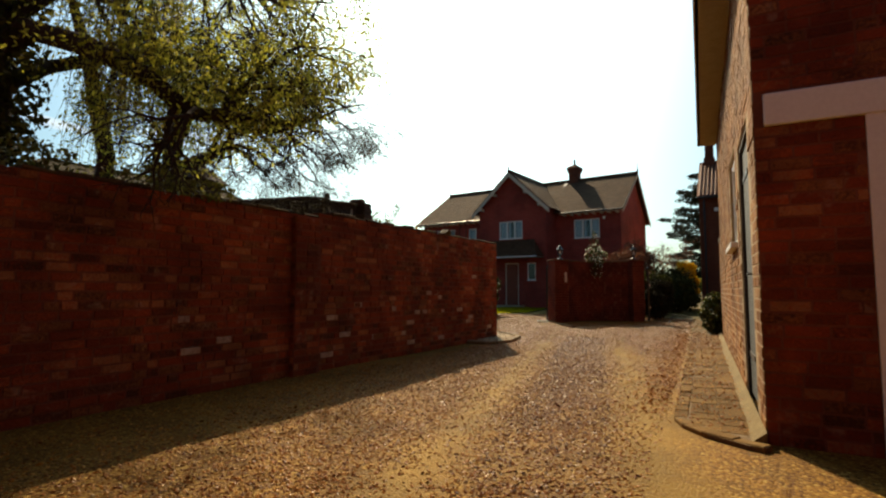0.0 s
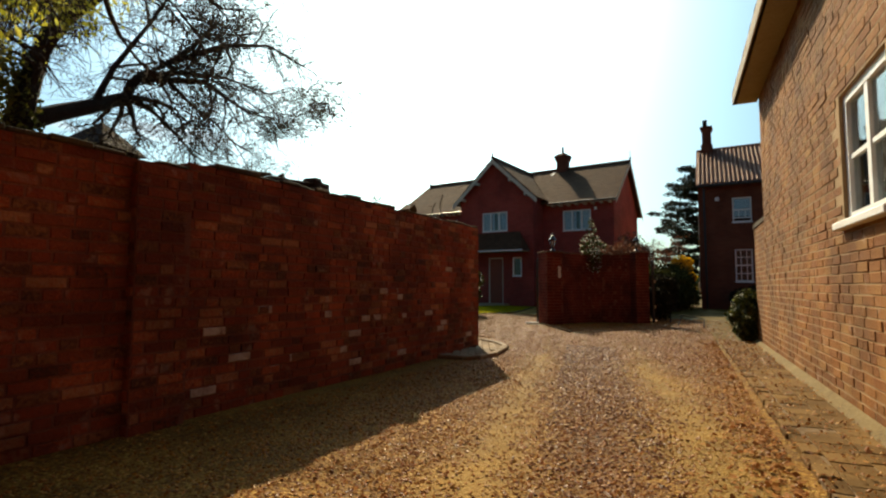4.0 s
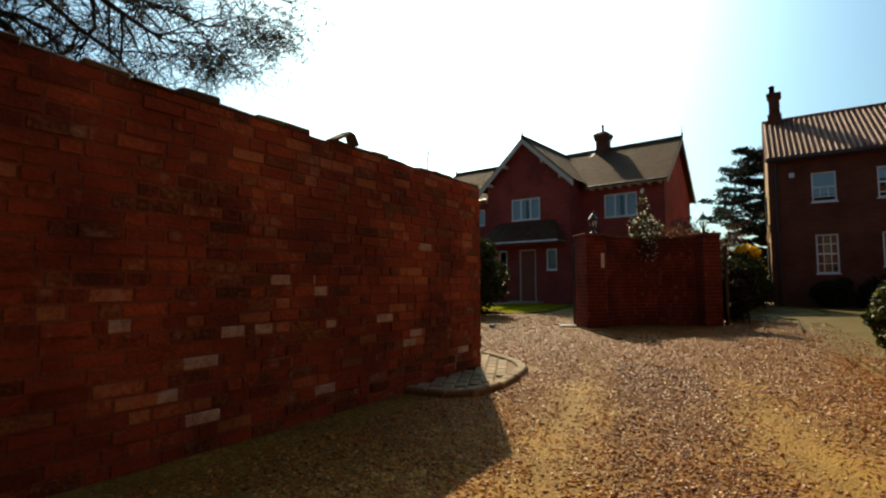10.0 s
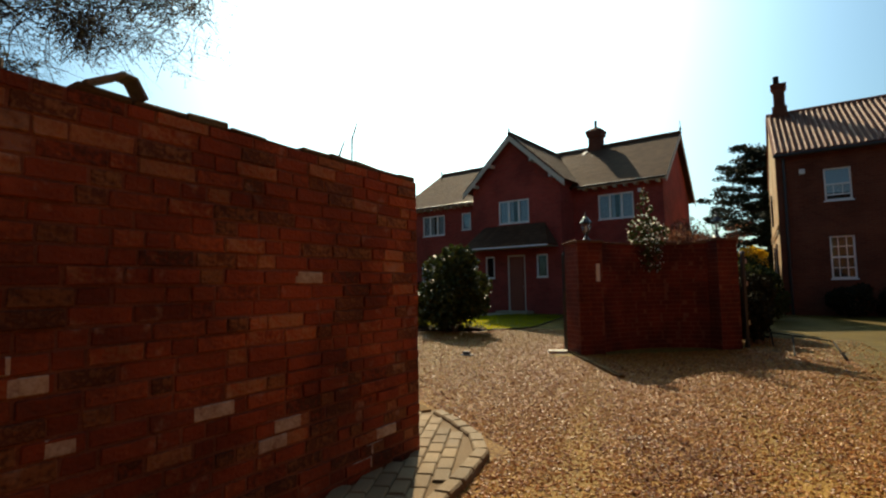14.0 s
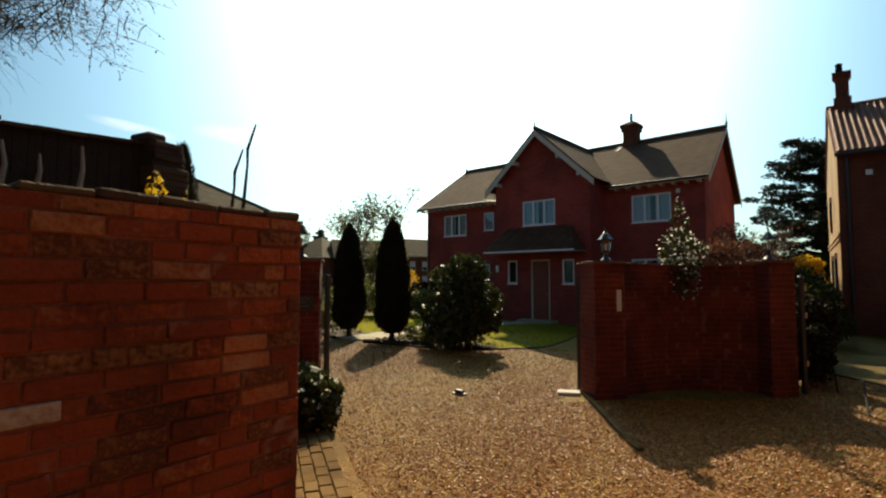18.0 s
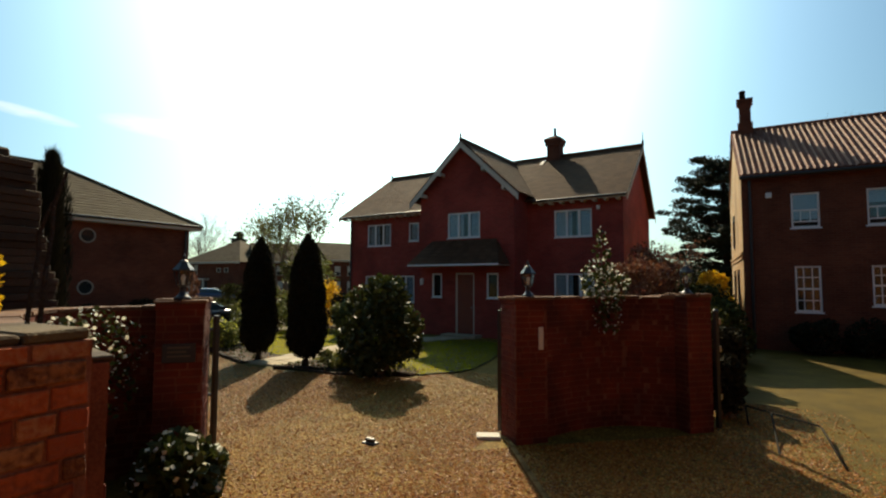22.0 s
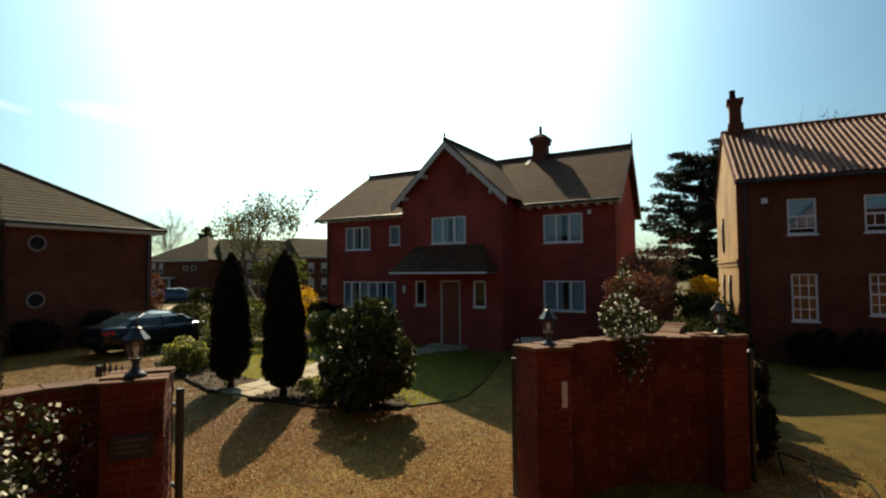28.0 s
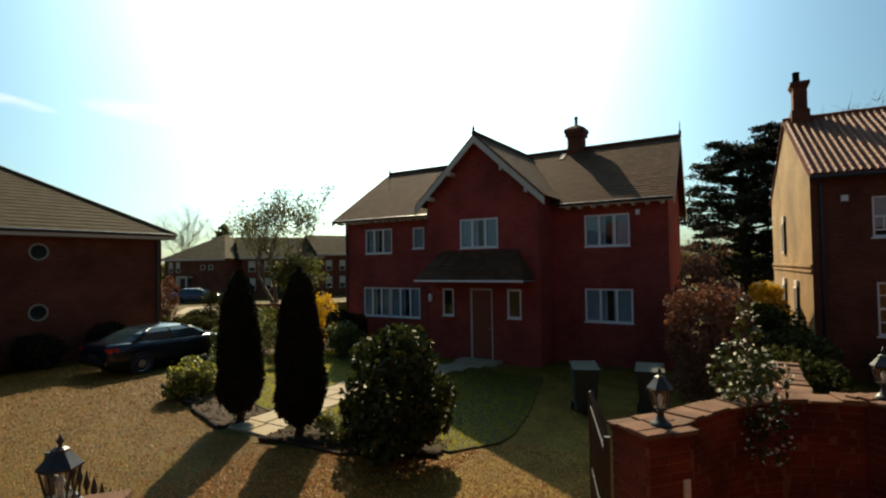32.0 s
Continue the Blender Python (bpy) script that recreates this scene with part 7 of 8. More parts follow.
def lumps(n, r, h, seed):
    """Lumps filling a rounded mound of radius r and height h."""
    rs = np.random.default_rng(seed)
    out = [(0, 0, h * 0.5, r * 0.82, r * 0.82, h * 0.48)]
    for k in range(n):
        a, z = rs.random() * 6.283, rs.uniform(0.18, 0.85) * h
        w = r * math.sqrt(max(0.05, 1 - (z / h * 1.9 - 0.9) ** 2)) * 0.72
        s = rs.uniform(0.22, 0.4) * r
        out.append((w * math.cos(a), w * math.sin(a), z, s, s, s * 0.9))
    return out


# no flowers on this bush: its white specks are painted leaf glints
bush("camellia_bush", "large round glossy evergreen bush beside the drive", (-9.05, 18.8, 0), lumps(14, 0.9, 2.0, 3) + [(0.05, 0.1, 2.0, 0.42, 0.42, 0.3), (0.5, -0.2, 1.75, 0.38, 0.38, 0.42), (-0.62, 0.1, 1.6, 0.38, 0.38, 0.42), (-1.0, 0.1, 0.6, 0.3, 0.3, 0.36), (0.85, -0.1, 1.2, 0.33, 0.33, 0.35), (-0.9, 0, 0.9, 0.32, 0.32, 0.36)], 7000, 0.085, M_LAUREL, 7, extra=(70, 0.045, M_PETAL_GLINT, "petals_and_glints"))
bush("low_shrub", "low yellow-green shrub at the bed's corner", (-16.2, 19.6, 0), lumps(12, 0.75, 0.85, 5), 3000, 0.06, M_SHRUB, extra=(700, 0.05, M_WILLOW, "young_and_lit_leaves"))
bush("grey_shrub", "grey-green flowering shrub behind the low shrub", (-16.8, 21.0, 0), lumps(10, 0.6, 1.3, 6), 1800, 0.06, M_SHRUB, extra=(160, 0.05, M_PETAL_GLINT, "petals_and_glints"))
bush("grey_shrub", "grey-green flowering shrub beyond the cypresses", (-17.4, 23.9, 0), lumps(10, 0.65, 1.3, 7), 2000, 0.06, M_SHRUB, extra=(120, 0.05, M_PETAL_GLINT, "petals_and_glints"))
for k, (x, y, r, h) in enumerate(((-19.8, 23.2, 0.7, 1.4), (-18.6, 25.2, 0.8, 1.7), (-16.6, 25.7, 0.7, 1.3), (-19.8, 24.6, 0.9, 1.9), (-14.9, 26.1, 0.6, 1.1))):
    bush("hedge_shrub", "straggling olive garden shrub in spring leaf", (x, y, 0), lumps(12, r, h, 60 + k), 2600, 0.07, M_SHRUB, 6, "shrubs round the lawn", extra=(60, 0.05, M_PETAL_GLINT, "petals_and_glints") if k % 2 else None)
bush("yellow_forsythia", "yellow forsythia in flower beside the house corner", (-19.6, 27.6, 0), lumps(10, 0.8, 2.2, 8), 2600, 0.07, M_YELLOW)
bush("dark_shrub", "dark evergreen shrub against the house wall", (-17.6, 26.8, 0), lumps(10, 1.0, 1.5, 9), 3500, 0.08, M_CYP)
bush("low_shrub", "low leafy plant beside the flag path", (-10.6, 19.1, 0), lumps(8, 0.5, 0.45, 10), 1300, 0.05, M_SHRUB)
bush("wall_climber", "glossy climbing shrub with white flowers over the gate wall", (-3.98, 17.98, 0), [(0.1, -0.1, 2.15, 0.3, 0.26, 0.32), (0.16, -0.2, 2.5, 0.13, 0.13, 0.32), (0.3, -0.1, 2.1, 0.25, 0.2, 0.2), (0.16, -0.2, 2.8, 0.06, 0.06, 0.16), (0.22, -0.4, 1.85, 0.3, 0.16, 0.2), (0.3, -0.46, 1.6, 0.2, 0.1, 0.24)], 560, 0.05, M_LAUREL, 3, extra=(320, 0.036, M_PETAL_GLINT, "petals_and_glints"))
bush("wall_climber", "white-flowered climber against the gate wing wall", (-6.95, 11.95, 0), [(0.0, 0, 1.25, 0.36, 0.25, 0.5), (-0.25, 0.3, 1.5, 0.32, 0.28, 0.34), (0.45, -0.2, 1.35, 0.38, 0.28, 0.45), (0.1, -0.05, 0.7, 0.34, 0.24, 0.4), (-0.42, 0.6, 1.4, 0.16, 0.3, 0.32), (0.9, -0.32, 1.3, 0.32, 0.2, 0.42), (-0.3, 0.5, 1.0, 0.15, 0.25, 0.25)], 1300, 0.04, M_LAUREL, 10, extra=(520, 0.038, M_PETAL_GLINT, "petals_and_glints"))
# the whitish extra leaves paint glints of sun on the foliage
bush("pier_shrub", "low evergreen with painted leaf glints at the gate pier", (-6.35, 12.66, 0), lumps(12, 0.42, 0.72, 11), 1300, 0.08, M_LAUREL, extra=(190, 0.055, M_PETAL_GLINT, "leaf_glints"))
# paler extra leaves put the sunlight on this crown into colour
bush("corner_shrub", "glossy evergreen at the end of the yard wall", (0.1, 14.15, 0), lumps(12, 0.34, 0.95, 12), 2000, 0.055, M_LAUREL, extra=(500, 0.05, M_SHRUB, "young_and_lit_leaves"))
bush("rusty_shrub", "tall red-brown shrub in spring bud between the houses", (-4.7, 24.6, 0), lumps(22, 0.95, 2.9, 13), 6500, 0.06, M_RUST, 9)
bush("rusty_shrub", "red-brown shrub in spring bud behind the gate wall", (-5.0, 27.4, 0), lumps(20, 1.0, 3.5, 14), 6000, 0.06, M_RUST, 9)
bush("olive_shrub", "dark olive shrub behind the curved gate wall", (-3.4, 22.6, 0), lumps(16, 0.95, 1.8, 15), 6000, 0.07, M_DARKOLIVE, 7)
# near-black crowns of the next two put the gap's deep shade into colour
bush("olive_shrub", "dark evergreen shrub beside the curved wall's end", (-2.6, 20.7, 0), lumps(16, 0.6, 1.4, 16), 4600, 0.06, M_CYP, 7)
# added shrub, standing where there is only a dark patch
bush("olive_shrub", "near-black shrub added for the dark gap behind the side gate post", (-2.3, 19.3, 0), lumps(14, 0.32, 1.0, 36), 2800, 0.055, M_CYP, 7)
for x, y, r, h in ((-3.3, 28.4, 0.95, 2.1), (-4.4, 29.6, 1.0, 2.3), (-2.9, 25.6, 0.85, 1.75)):
    bush("hedge_shrub", "dark hedge shrub between the two houses", (x, y, 0), lumps(14, r, h, int(h * 20)), 3800, 0.08, M_DARKOLIVE, 6, "dark hedge between the houses")
for x, y, r, h in ((-28.0, 27.3, 0.9, 1.2), (-26.2, 28.5, 0.95, 1.35), (-25.2, 29.8, 1.0, 1.25), (-24.1, 31.0, 0.95, 1.4), (-23.0, 32.2, 1.0, 1.3), (-21.9, 33.4, 1.0, 1.4)):
    bush("hedge_shrub", "dark hedge shrub before the board fence", (x, y, 0), lumps(14, r, h, int(-x * 20)), 2600, 0.08, M_DARKOLIVE, 6, "dark hedge beyond the parked car")
bush("hedge_shrub", "tall dark shrub beyond the parked car", (-29.5, 29.5, 0), lumps(14, 1.05, 2.0, 71), 3000, 0.08, M_DARKOLIVE, 6)
bush("hedge_shrub", "slim brown shrub at the hipped house's corner", (-34.6, 29.6, 0), lumps(14, 0.6, 2.9, 72), 2200, 0.07, M_RUST, 7)
for x, y in ((-28.9, 25.6), (-27.7, 26.1), (-26.5, 26.7)):
    bush("hedge_shrub", "low dark hedge shrub behind the parked car", (x, y, 0), lumps(12, 0.75, 0.9, int(-x * 10)), 2200, 0.07, M_DARKOLIVE, 6, "low hedge behind the parked car")
bush("yellow_forsythia", "orange-yellow forsythia in flower between the houses", (-3.6, 31.6, 0), lumps(12, 0.72, 2.6, 17), 3600, 0.09, M_YELLOW)
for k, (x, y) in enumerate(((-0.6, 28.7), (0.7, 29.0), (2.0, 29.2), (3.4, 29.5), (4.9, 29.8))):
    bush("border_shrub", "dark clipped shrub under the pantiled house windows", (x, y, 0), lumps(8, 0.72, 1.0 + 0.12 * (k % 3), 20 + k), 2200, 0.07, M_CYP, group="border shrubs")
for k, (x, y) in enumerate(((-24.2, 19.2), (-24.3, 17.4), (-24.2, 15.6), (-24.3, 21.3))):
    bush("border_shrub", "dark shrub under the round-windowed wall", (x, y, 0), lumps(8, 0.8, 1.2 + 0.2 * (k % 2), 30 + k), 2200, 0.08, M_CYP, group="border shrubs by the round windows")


def wheelie_bin(x, y, turn, mat, label):
    t = thing("wheelie_bin", label, "bin", pose(x, y, 0, 0, 0, turn), "wheelie bins")
    part("body", Geo().add([(-0.2, -0.24, 0.06), (0.2, -0.24, 0.06), (0.2, 0.22, 0.06), (-0.2, 0.22, 0.06), (-0.27, -0.33, 0.98), (0.27, -0.33, 0.98), (0.27, 0.3, 0.98), (-0.27, 0.3, 0.98)], [(3, 2, 1, 0), (4, 5, 6, 7), (0, 1, 5, 4), (1, 2, 6, 5), (2, 3, 7, 6), (3, 0, 4, 7)]), mat, t, bevel=0.02)
    part("lid", Geo().slab([(-0.29, -0.36, 1.0), (0.29, -0.36, 1.0), (0.29, 0.32, 1.07), (-0.29, 0.32, 1.07)], 0.03), mat, t)
    part("handle", Geo().tube([(-0.24, 0.36, 0.98), (0.24, 0.36, 0.98)], [0.015, 0.015], 6), mat, t)
    for s in (-1, 1):
        w = part("wheel", Geo().lathe([(0.1, -0.025), (0.1, 0.025)], 14), M_TYRE, t)
        w.matrix_basis = pose(0.25 * s, 0.22, 0.1, 0, 90, 0)


wheelie_bin(-7.05, 23.0, 25, M_BIN, "dark grey wheelie bin by the drive")
wheelie_bin(-5.75, 23.4, 10, M_BIN, "dark green wheelie bin by the hedge")


# ---- cars ----
def saloon(at, turn, paint, label):
    t = thing("parked_car", label, "car", pose(at[0], at[1], 0, 0, 0, turn))
    # lower body: sections from tail to nose, each half-width, sill, belt
    shape = [(-2.33, 0.62, 0.48, 0.82), (-2.3, 0.76, 0.36, 0.93), (-2.2, 0.85, 0.28, 0.985), (-1.8, 0.9, 0.24, 1.01), (-1.4, 0.91, 0.23, 1.0), (-0.5, 0.92, 0.21, 0.97), (0.5, 0.92, 0.21, 0.95), (1.1, 0.91, 0.22, 0.94), (1.7, 0.9, 0.24, 0.88), (2.05, 0.84, 0.26, 0.79), (2.22, 0.7, 0.3, 0.7), (2.28, 0.5, 0.38, 0.62)]
    V = []
    for x, w, lo, hi in shape:
        d = hi - lo
        half = [(0.8 * w, lo), (0.97 * w, lo + 0.08), (w, lo + 0.42 * d), (0.985 * w, lo + 0.7 * d), (0.95 * w, hi - 0.05), (0.86 * w, hi), (0.4 * w, hi + 0.022)]
        V += [(x, -y, z) for y, z in half] + [(x, 0, hi + 0.03)] + [(x, y, z) for y, z in half[::-1]]
    n, m = 15, len(shape)
    F = [(i * n + k, i * n + (k + 1) % n, (i + 1) * n + (k + 1) % n, (i + 1) * n + k) for i in range(m - 1) for k in range(n)]
    F += [tuple(range(n - 1, -1, -1)), tuple((m - 1) * n + k for k in range(n))]
    part("body", Geo().add(V, F), paint, t, smooth=True)
    # cabin: a band of glass between the belt and the painted roof
    low = [(-1.92, 0.6), (-1.6, 0.8), (-0.3, 0.83), (0.95, 0.8), (1.22, 0.6)]
    top = [(-0.98, 0.46), (-0.86, 0.56), (-0.3, 0.58), (0.22, 0.56), (0.34, 0.46)]

    def bow(q, z, c):
        return [(x, -y, z) for x, y in q] + [(q[-1][0] + c, 0, z + 0.01)] + [(x, y, z) for x, y in q[::-1]] + [(q[0][0] - c, 0, z + 0.01)]

    A, C = bow(low, 0.97, 0.08), bow(top, 1.35, 0.05)
    B = [(p[0] * 0.46 + q[0] * 0.54, (p[1] * 0.42 + q[1] * 0.58) * 1.07, 1.23) for p, q in zip(A, C)]
    k = len(A)
    for name, span in (("side_window", (0, 1, 2, 3)), ("windscreen", (4, 5)), ("side_window", (6, 7, 8, 9)), ("rear_window", (10, 11))):
        g = Geo()
        for i in span:
            j = (i + 1) % k
            g.add([A[i], A[j], B[j], B[i]], [(0, 1, 2, 3)]).add([B[i], B[j], C[j], C[i]], [(0, 1, 2, 3)])
        part(name, g, M_GLASSD, t, smooth=True)
    rim = [(x * 0.86 - 0.05, y * 0.84, z + 0.04) for x, y, z in C]
    F = [(i, (i + 1) % k, k + (i + 1) % k, k + i) for i in range(k)] + [(k + i, k + (i + 1) % k, 2 * k) for i in range(k)]
    part("roof", Geo().add(C + rim + [(-0.3, 0, 1.42)], F), paint, t, smooth=True)
    for i, r in ((1, 0.05), (8, 0.05), (2, 0.028), (7, 0.028), (3, 0.03), (6, 0.03)):
        part("pillar", Geo().tube([A[i], B[i], C[i]], [r, r, r * 0.8], 6), paint, t, smooth=True)
    for s in (-1, 1):
        part("rear_quarter", Geo().slab([(-1.9, s * 0.64, 0.985), (-1.55, s * 0.835, 0.985), (-0.86, s * 0.585, 1.355), (-0.97, s * 0.49, 1.355)][::s], 0.02), paint, t)
        for x in (-1.38, 1.38):
            part("wheel_arch", Geo().lathe([(0.3, -0.01), (0.375, -0.01), (0.375, 0.012), (0.3, 0.012)], 24), M_TYRE, t).matrix_basis = pose(x, s * 0.918, 0.34, 90, 0, 0)
            w = part("wheel", Geo().lathe([(0.22, -0.1), (0.31, -0.09), (0.325, -0.03), (0.325, 0.03), (0.31, 0.09), (0.22, 0.1)], 24), M_TYRE, t, smooth=True)
            w.matrix_basis = pose(x, s * 0.835, 0.325, 90, 0, 0)
            part("rim", Geo().lathe([(0.04, -0.106), (0.07, -0.112), (0.2, -0.085), (0.225, -0.108), (0.225, 0.108), (0.2, 0.085), (0.07, 0.112), (0.04, 0.106)], 16), M_ALLOY, w)
        part("tail_light", Geo().add([(-2.325, s * 0.6, 0.76), (-2.325, s * 0.6, 0.88), (-2.295, s * 0.78, 0.9), (-2.295, s * 0.78, 0.74), (-2.06, s * 0.875, 0.9), (-2.06, s * 0.875, 0.78), (-2.2, s * 0.58, 0.76), (-2.2, s * 0.58, 0.88)], [(0, 1, 2, 3), (3, 2, 4, 5), (7, 1, 0, 6), (1, 7, 4, 2), (0, 3, 5, 6), (6, 5, 4, 7)]), M_RED, t, "red wrap-round tail light")
        part("headlight", Geo().box(2.02, s * 0.6 - 0.15, 0.6, 2.2, s * 0.6 + 0.15, 0.72), M_LAMPG, t, bevel=0.02)
        part("wing_mirror", Geo().box(0.72, s * 0.97 - 0.09, 0.97, 0.84, s * 0.97 + 0.09, 1.09), paint, t, bevel=0.03)
        for x in (-0.95, 0.1):
            part("door_handle", Geo().box(x, s * 0.915 - 0.014, 0.8, x + 0.18, s * 0.915 + 0.014, 0.83), paint, t, bevel=0.006)
    part("number_plate", Geo().box(-2.352, -0.26, 0.58, -2.325, 0.26, 0.69), M_TYRE, t)
    part("bumper", Geo().box(-2.38, -0.72, 0.36, -2.25, 0.72, 0.54), paint, t, bevel=0.04)


M_GLASSD = material("tinted_car_glass", [(0.02, 0.04, 0.045), (0.03, 0.055, 0.06)], 0.06, 2, 20, 0, spec=0.8)
M_BLUECAR = material("mid_blue_car_paint", [(0.03, 0.06, 0.12), (0.04, 0.08, 0.16)], 0.25, 2, 300, 0, spec=0.6)
saloon((-21.35, 21.75), 95, M_CAR, "dark blue saloon car parked on the gravel")
saloon((-48.5, 40.2), 45, M_BLUECAR, "mid-blue car parked before the far houses")


# ---- distance ----
def far_house(at, turn, w, d, ez, rz, cols, label, hip=True, porch=None):
    H = thing("far_house", label, "house", pose(at[0], at[1], 0, 0, 0, turn), "houses beyond the garden")
    part("wall", Geo().box(0, 0, -0.05, w, d, ez), M_HOUSE2, H)
    o = 0.35
    A, B, C, D = (-o, -o, ez), (w + o, -o, ez), (w + o, d + o, ez), (-o, d + o, ez)
    k = d / 2 + o if hip else 0.0
    P, Q = (-o + k, d / 2, rz), (w + o - (k if hip else 0), d / 2, rz)
    tiled("front_roof", [A, B, Q, P], M_SLATE, H, row=0.35, tile=0.5)
    part("back_roof", Geo().slab([C, D, P, Q], 0.05), M_SLATE, H)
    part("end_roof", Geo().slab([D, A, P], 0.05), M_SLATE, H)
    part("end_roof", Geo().slab([B, C, Q], 0.05), M_SLATE, H)
    part("fascia", Geo().box(-o, -o - 0.03, ez - 0.18, w + o, -o, ez), M_CREAM, H)
    for x, ww, tall in cols:
        for z, h in ((2.75, 1.15), (0.8, 1.3)) if tall else ((3.05, 0.5),):
            e = x + ww
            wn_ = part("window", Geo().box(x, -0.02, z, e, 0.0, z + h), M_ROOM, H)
            part("frame", Geo().box(x, -0.05, z, x + 0.06, -0.02, z + h).box(e - 0.06, -0.05, z, e, -0.02, z + h).box(x + 0.06, -0.05, z, e - 0.06, -0.02, z + 0.06).box(x + 0.06, -0.05, z + h - 0.06, e - 0.06, -0.02, z + h), M_CREAM, wn_)
            if tall:
                part("blind", Geo().box(x + 0.07, -0.04, z + h * 0.4, e - 0.07, -0.025, z + h - 0.07), M_CREAM, wn_)
    if porch is not None:
        p = part("porch", Geo().box(porch, -0.8, 2.2, porch + 1.5, 0, 2.4), M_CREAM, H, "cream porch canopy")
        for x in (porch + 0.05, porch + 1.3):
            part("porch_post", Geo().box(x, -0.78, 0, x + 0.15, -0.6, 2.2), M_CREAM, p)
        part("door", Geo().box(porch + 0.3, -0.03, 0, porch + 1.2, 0, 2.1), M_ROOM, p)


far_house((-58.4, 42.8), 10, 8.5, 8.5, 4.2, 7.0, ((0.7, 0.55, True), (1.75, 0.55, True), (5.2, 0.6, False), (6.3, 0.6, False)), "far red brick house with pyramid roof and cream porch", True, 2.6)
far_house((-49.6, 46.0), 59, 8.2, 7, 4.3, 6.6, ((0.6, 0.7, True), (2.2, 0.7, True), (4.6, 0.7, True), (6.4, 0.7, True)), "far red brick terrace house with grey-brown roof", False, 3.0)
far_house((-45.2, 52.6), 66, 7.0, 7, 4.6, 6.9, ((0.8, 0.7, True), (2.4, 0.7, True), (4.2, 0.7, True)), "far red brick house with pale windows", False, None)
tagged(part("far_fence", Geo().box(0, 0, 0, 13, 0.08, 1.3, pose(-27.0, 29.6, 0, 0, 0, 40)), M_DOOR), "brown board fence beyond the parked car", "fence", kind="structure")
part("far_gravel", Geo().box(0, -2.0, -0.02, 6.5, 0, 0.02, pose(-39.3, 32.6, 0, 0, 0, 141)), M_FLAG)
tagged(bpy.data.objects["far_gravel"], "pale paved forecourt before the far houses", "paving", kind="structure")


def bare_tree(at, h, label, buds=None, seed=28, depth=4, spread=0.45, r=0.16, nb=2600, size=0.09):
    global rng
    keep, rng = rng, np.random.default_rng(seed)
    t = thing("bare_tree", label, "tree", pose(*at))
    tips, g = [], Geo()
    for w in ((0, 0, 1), (0.28, 0.1, 1), (-0.28, 0.05, 1)):
        grow(g, tips, Vector((w[0] * 0.3, 0, -0.1)), Vector(w), h * 0.33, r * 0.75, depth, spread, 0.0, 0.1, 3, 0.72)
    part("trunk", g, M_TWIG, t)
    T = np.array([tuple(p) for p in tips])
    V, F = [], []
    for q in T[rng.integers(0, len(T), 1500)]:
        e = q + rng.normal(size=3) * 0.05 * h * np.array((1, 1, 0.8)) + (0, 0, 0.03 * h)
        o = len(V)
        w = 0.0016 * h
        V += [q + (w, 0, 0), q - (w, 0, 0), e, q + (0, w, 0), q - (0, w, 0), e]
        F += [(o, o + 1, o + 2), (o + 3, o + 4, o + 5)]
    mass("twig_mass", np.array(V), np.array(F), M_TWIG, t)["kind"] = "stuff"
    if buds is not None:
        P = T[rng.integers(0, len(T), nb)] + rng.normal(size=(nb, 3)) * 0.04 * h
        mass("bud_mass", *leaf_quads(P, size), buds, t)["kind"] = "stuff"
    rng = keep


bare_tree((-33.6, 37.0, 0), 10.5, "tall thin tree in yellow-green bud beyond the garden", M_SHRUB, nb=3600, size=0.12, depth=4, spread=0.42, r=0.24)
bare_tree((-31.0, 36.6, 0), 4.8, "leafy yellow-green small tree before the far houses", M_SHRUB, 33, nb=3800, size=0.13, depth=4, spread=0.6, r=0.12)
bare_tree((-66.0, 49.6, 0), 11.4, "round bare tree far beyond the houses", None, 9, spread=0.6, depth=4)
bare_tree((-70, 42.0, 0), 9.5, "bare tree far off behind the hipped house", None, 31, spread=0.7)
bare_tree((2.6, 58.0, 0), 14.5, "tall bare tree behind the pantiled house", None, 25)
bare_tree((-7.2, 42.0, 0), 5.2, "small bare tree behind the house corner", M_RUST, nb=1200)


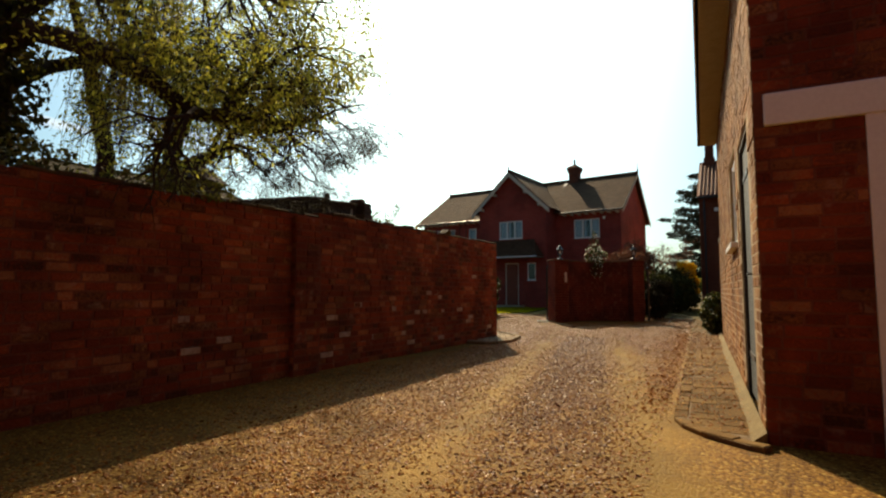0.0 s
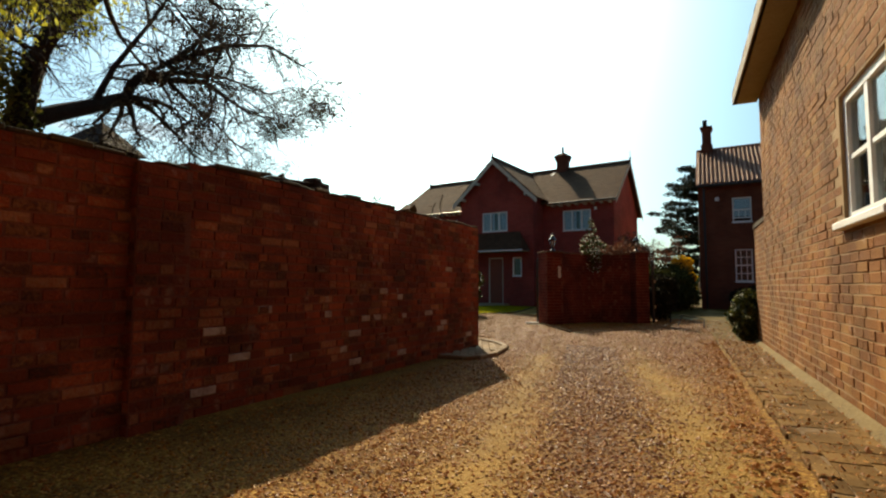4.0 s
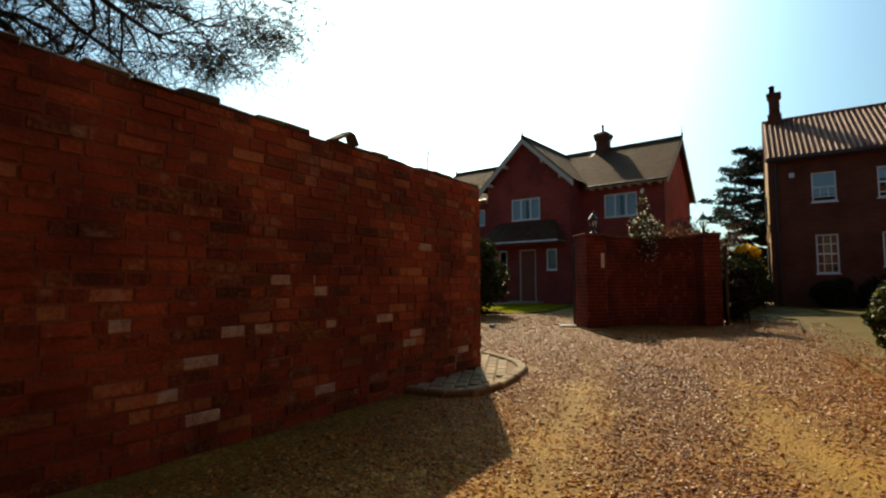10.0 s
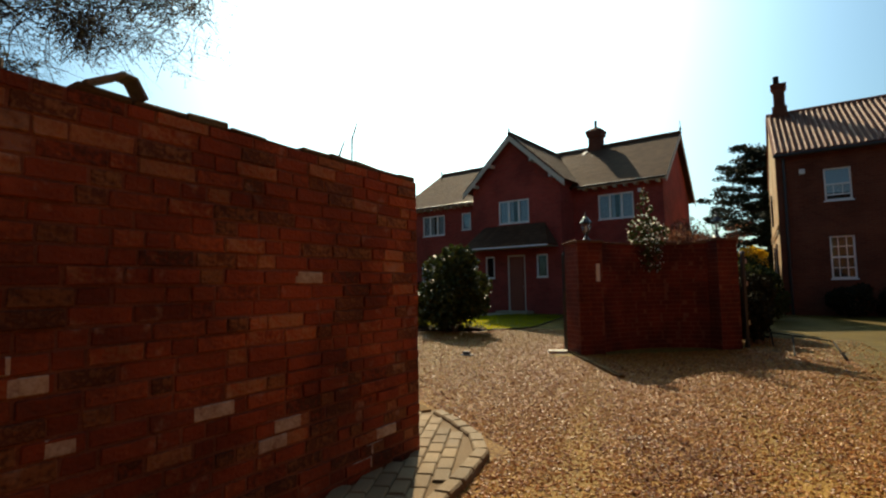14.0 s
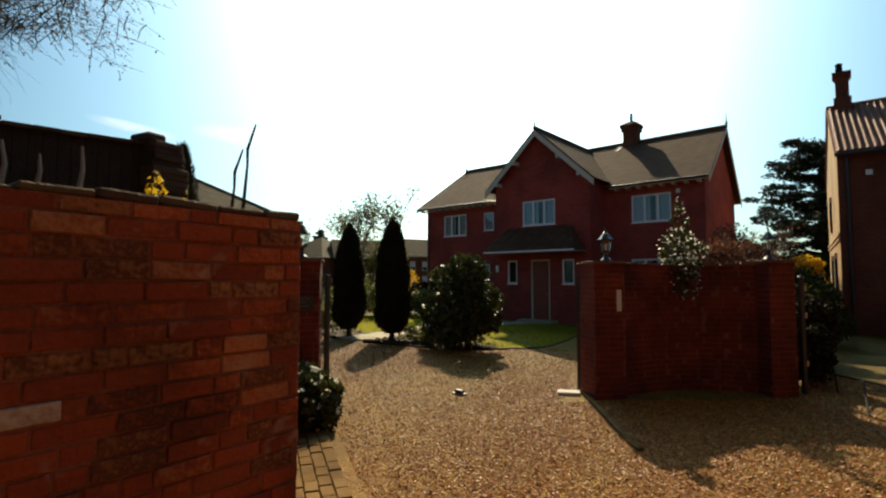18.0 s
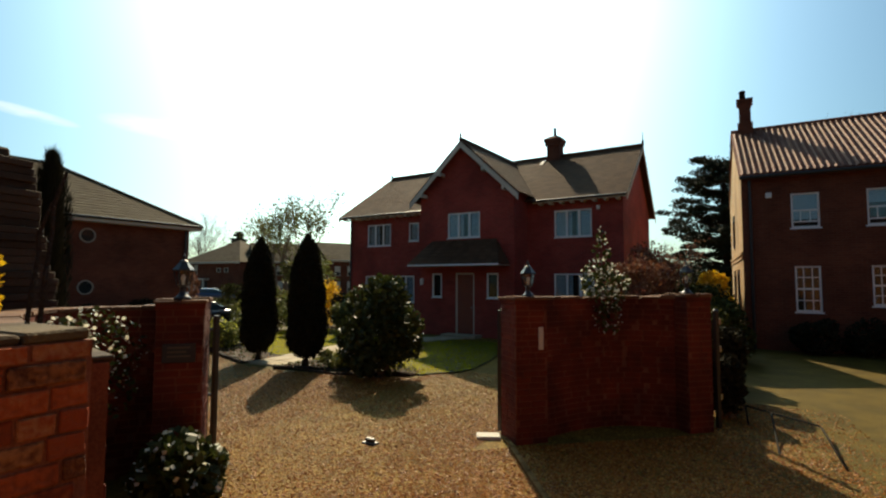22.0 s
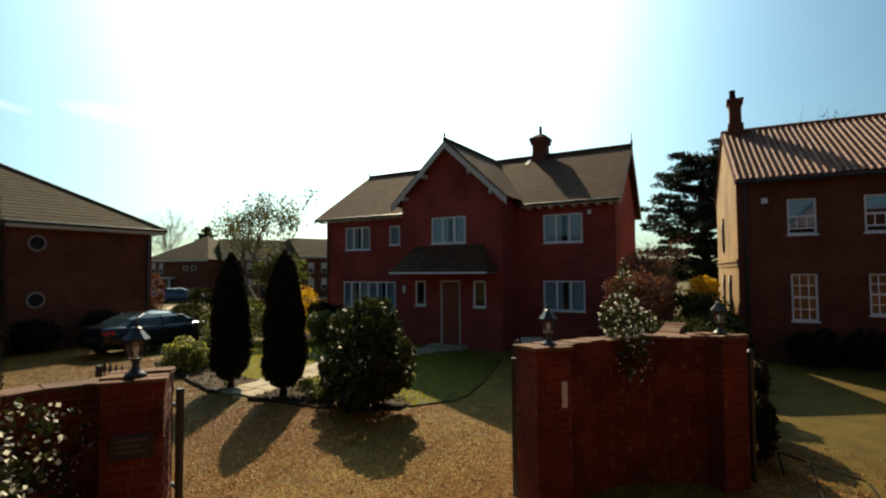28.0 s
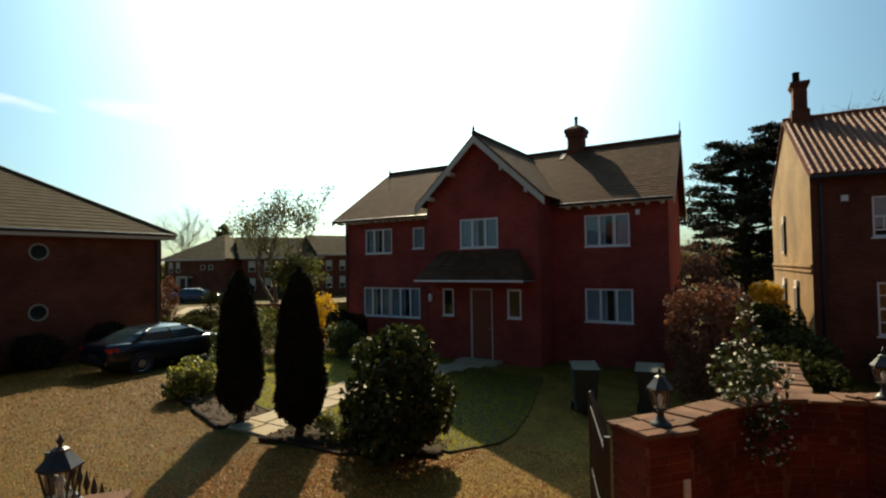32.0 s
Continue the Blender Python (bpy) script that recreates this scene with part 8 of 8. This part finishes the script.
def pine(at, h, label, layers, spread, seed, fat=1.0):
    """A pine of dense flat-bottomed clumps, ragged towards the ends of its limbs."""
    rs = np.random.default_rng(seed)
    t = thing("pine_tree", label, "tree", pose(*at))
    part("trunk", Geo().tube([(0, 0, -0.1), (0.15, 0.1, h * 0.3), (-0.1, 0, h * 0.65), (0.1, 0, h * 0.94)], [0.42, 0.34, 0.24, 0.06], 9), M_BARK, t)
    P = []
    for k in range(layers):
        u = (k + rs.uniform(-0.3, 0.3)) / layers
        z = h * (0.17 + 0.79 * max(0, u))
        reach = spread * (0.55 + 0.45 * math.sin(3.1 * min(1, max(0, u * 0.9 + 0.12)))) * (1 if u < 0.6 else 1 - 0.95 * (u - 0.6))
        for b in range(6):
            a = b * 1.047 + rs.random() * 1.2
            rr = reach * rs.uniform(0.55, 1.05)
            e = Vector((math.cos(a) * rr, math.sin(a) * rr, z + rs.normal() * 0.3 + 0.06 * rr))
            part("limb", Geo().tube([(0, 0, z - 0.5), Vector((0, 0, z - 0.35)).lerp(e, 0.5), e], [0.09, 0.06, 0.02], 5), M_BARK, t)
            for s_ in (0.42, 0.62, 0.76, 0.9, 1.02):
                c = Vector((0, 0, z)).lerp(e, s_) + Vector(rs.normal(size=3) * (0.07, 0.07, 0.025)) * spread
                w = fat * spread * rs.uniform(0.07, 0.15) * (1.15 - 0.25 * s_)
                n = 130
                d = rs.normal(size=(n, 3))
                d /= np.linalg.norm(d, axis=1)[:, None]
                d *= (rs.random(n) ** 0.45)[:, None] * np.array((w * 1.15, w * 1.15, w * 0.36))
                P.append(np.array(tuple(c)) + d + rs.normal(size=(n, 3)) * 0.05 * w)
    P = np.concatenate(P)
    mass("needles", *leaf_quads(P, 0.13, 0.5, 1.8), M_PINE, t)["kind"] = "stuff"


pine((-4.6, 54.5, 0), 12.3, "large dark layered pine between the houses", 11, 5.6, 3, 1.1)
pine((-1.9, 54.0, 0), 13.6, "dark layered pine behind the pantiled house", 12, 4.8, 4, 1.1)
pine((-64.0, 53.8, 0), 9.6, "dark conifer far beyond the houses", 12, 1.7, 5, 1.5)


def tree_belt():
    """Far woods, too far to tell trees apart."""
    P = []
    for a in np.linspace(-1.45, 0.75, 90):
        d = 130 + 25 * rng.random()
        x, y = -5 + d * math.sin(a), 12 + d * math.cos(a)
        hh = rng.uniform(3.0, 5.2)
        P.append(np.c_[x + rng.normal(size=260) * 3.2, y + rng.normal(size=260) * 3, hh * rng.random(260) ** 0.7])
    ob = mass("far_woods", *leaf_quads(np.concatenate(P), 0.9), M_SHRUB)
    tagged(ob, "belt of hazy spring woods on the skyline", "woods", kind="stuff")


tree_belt()
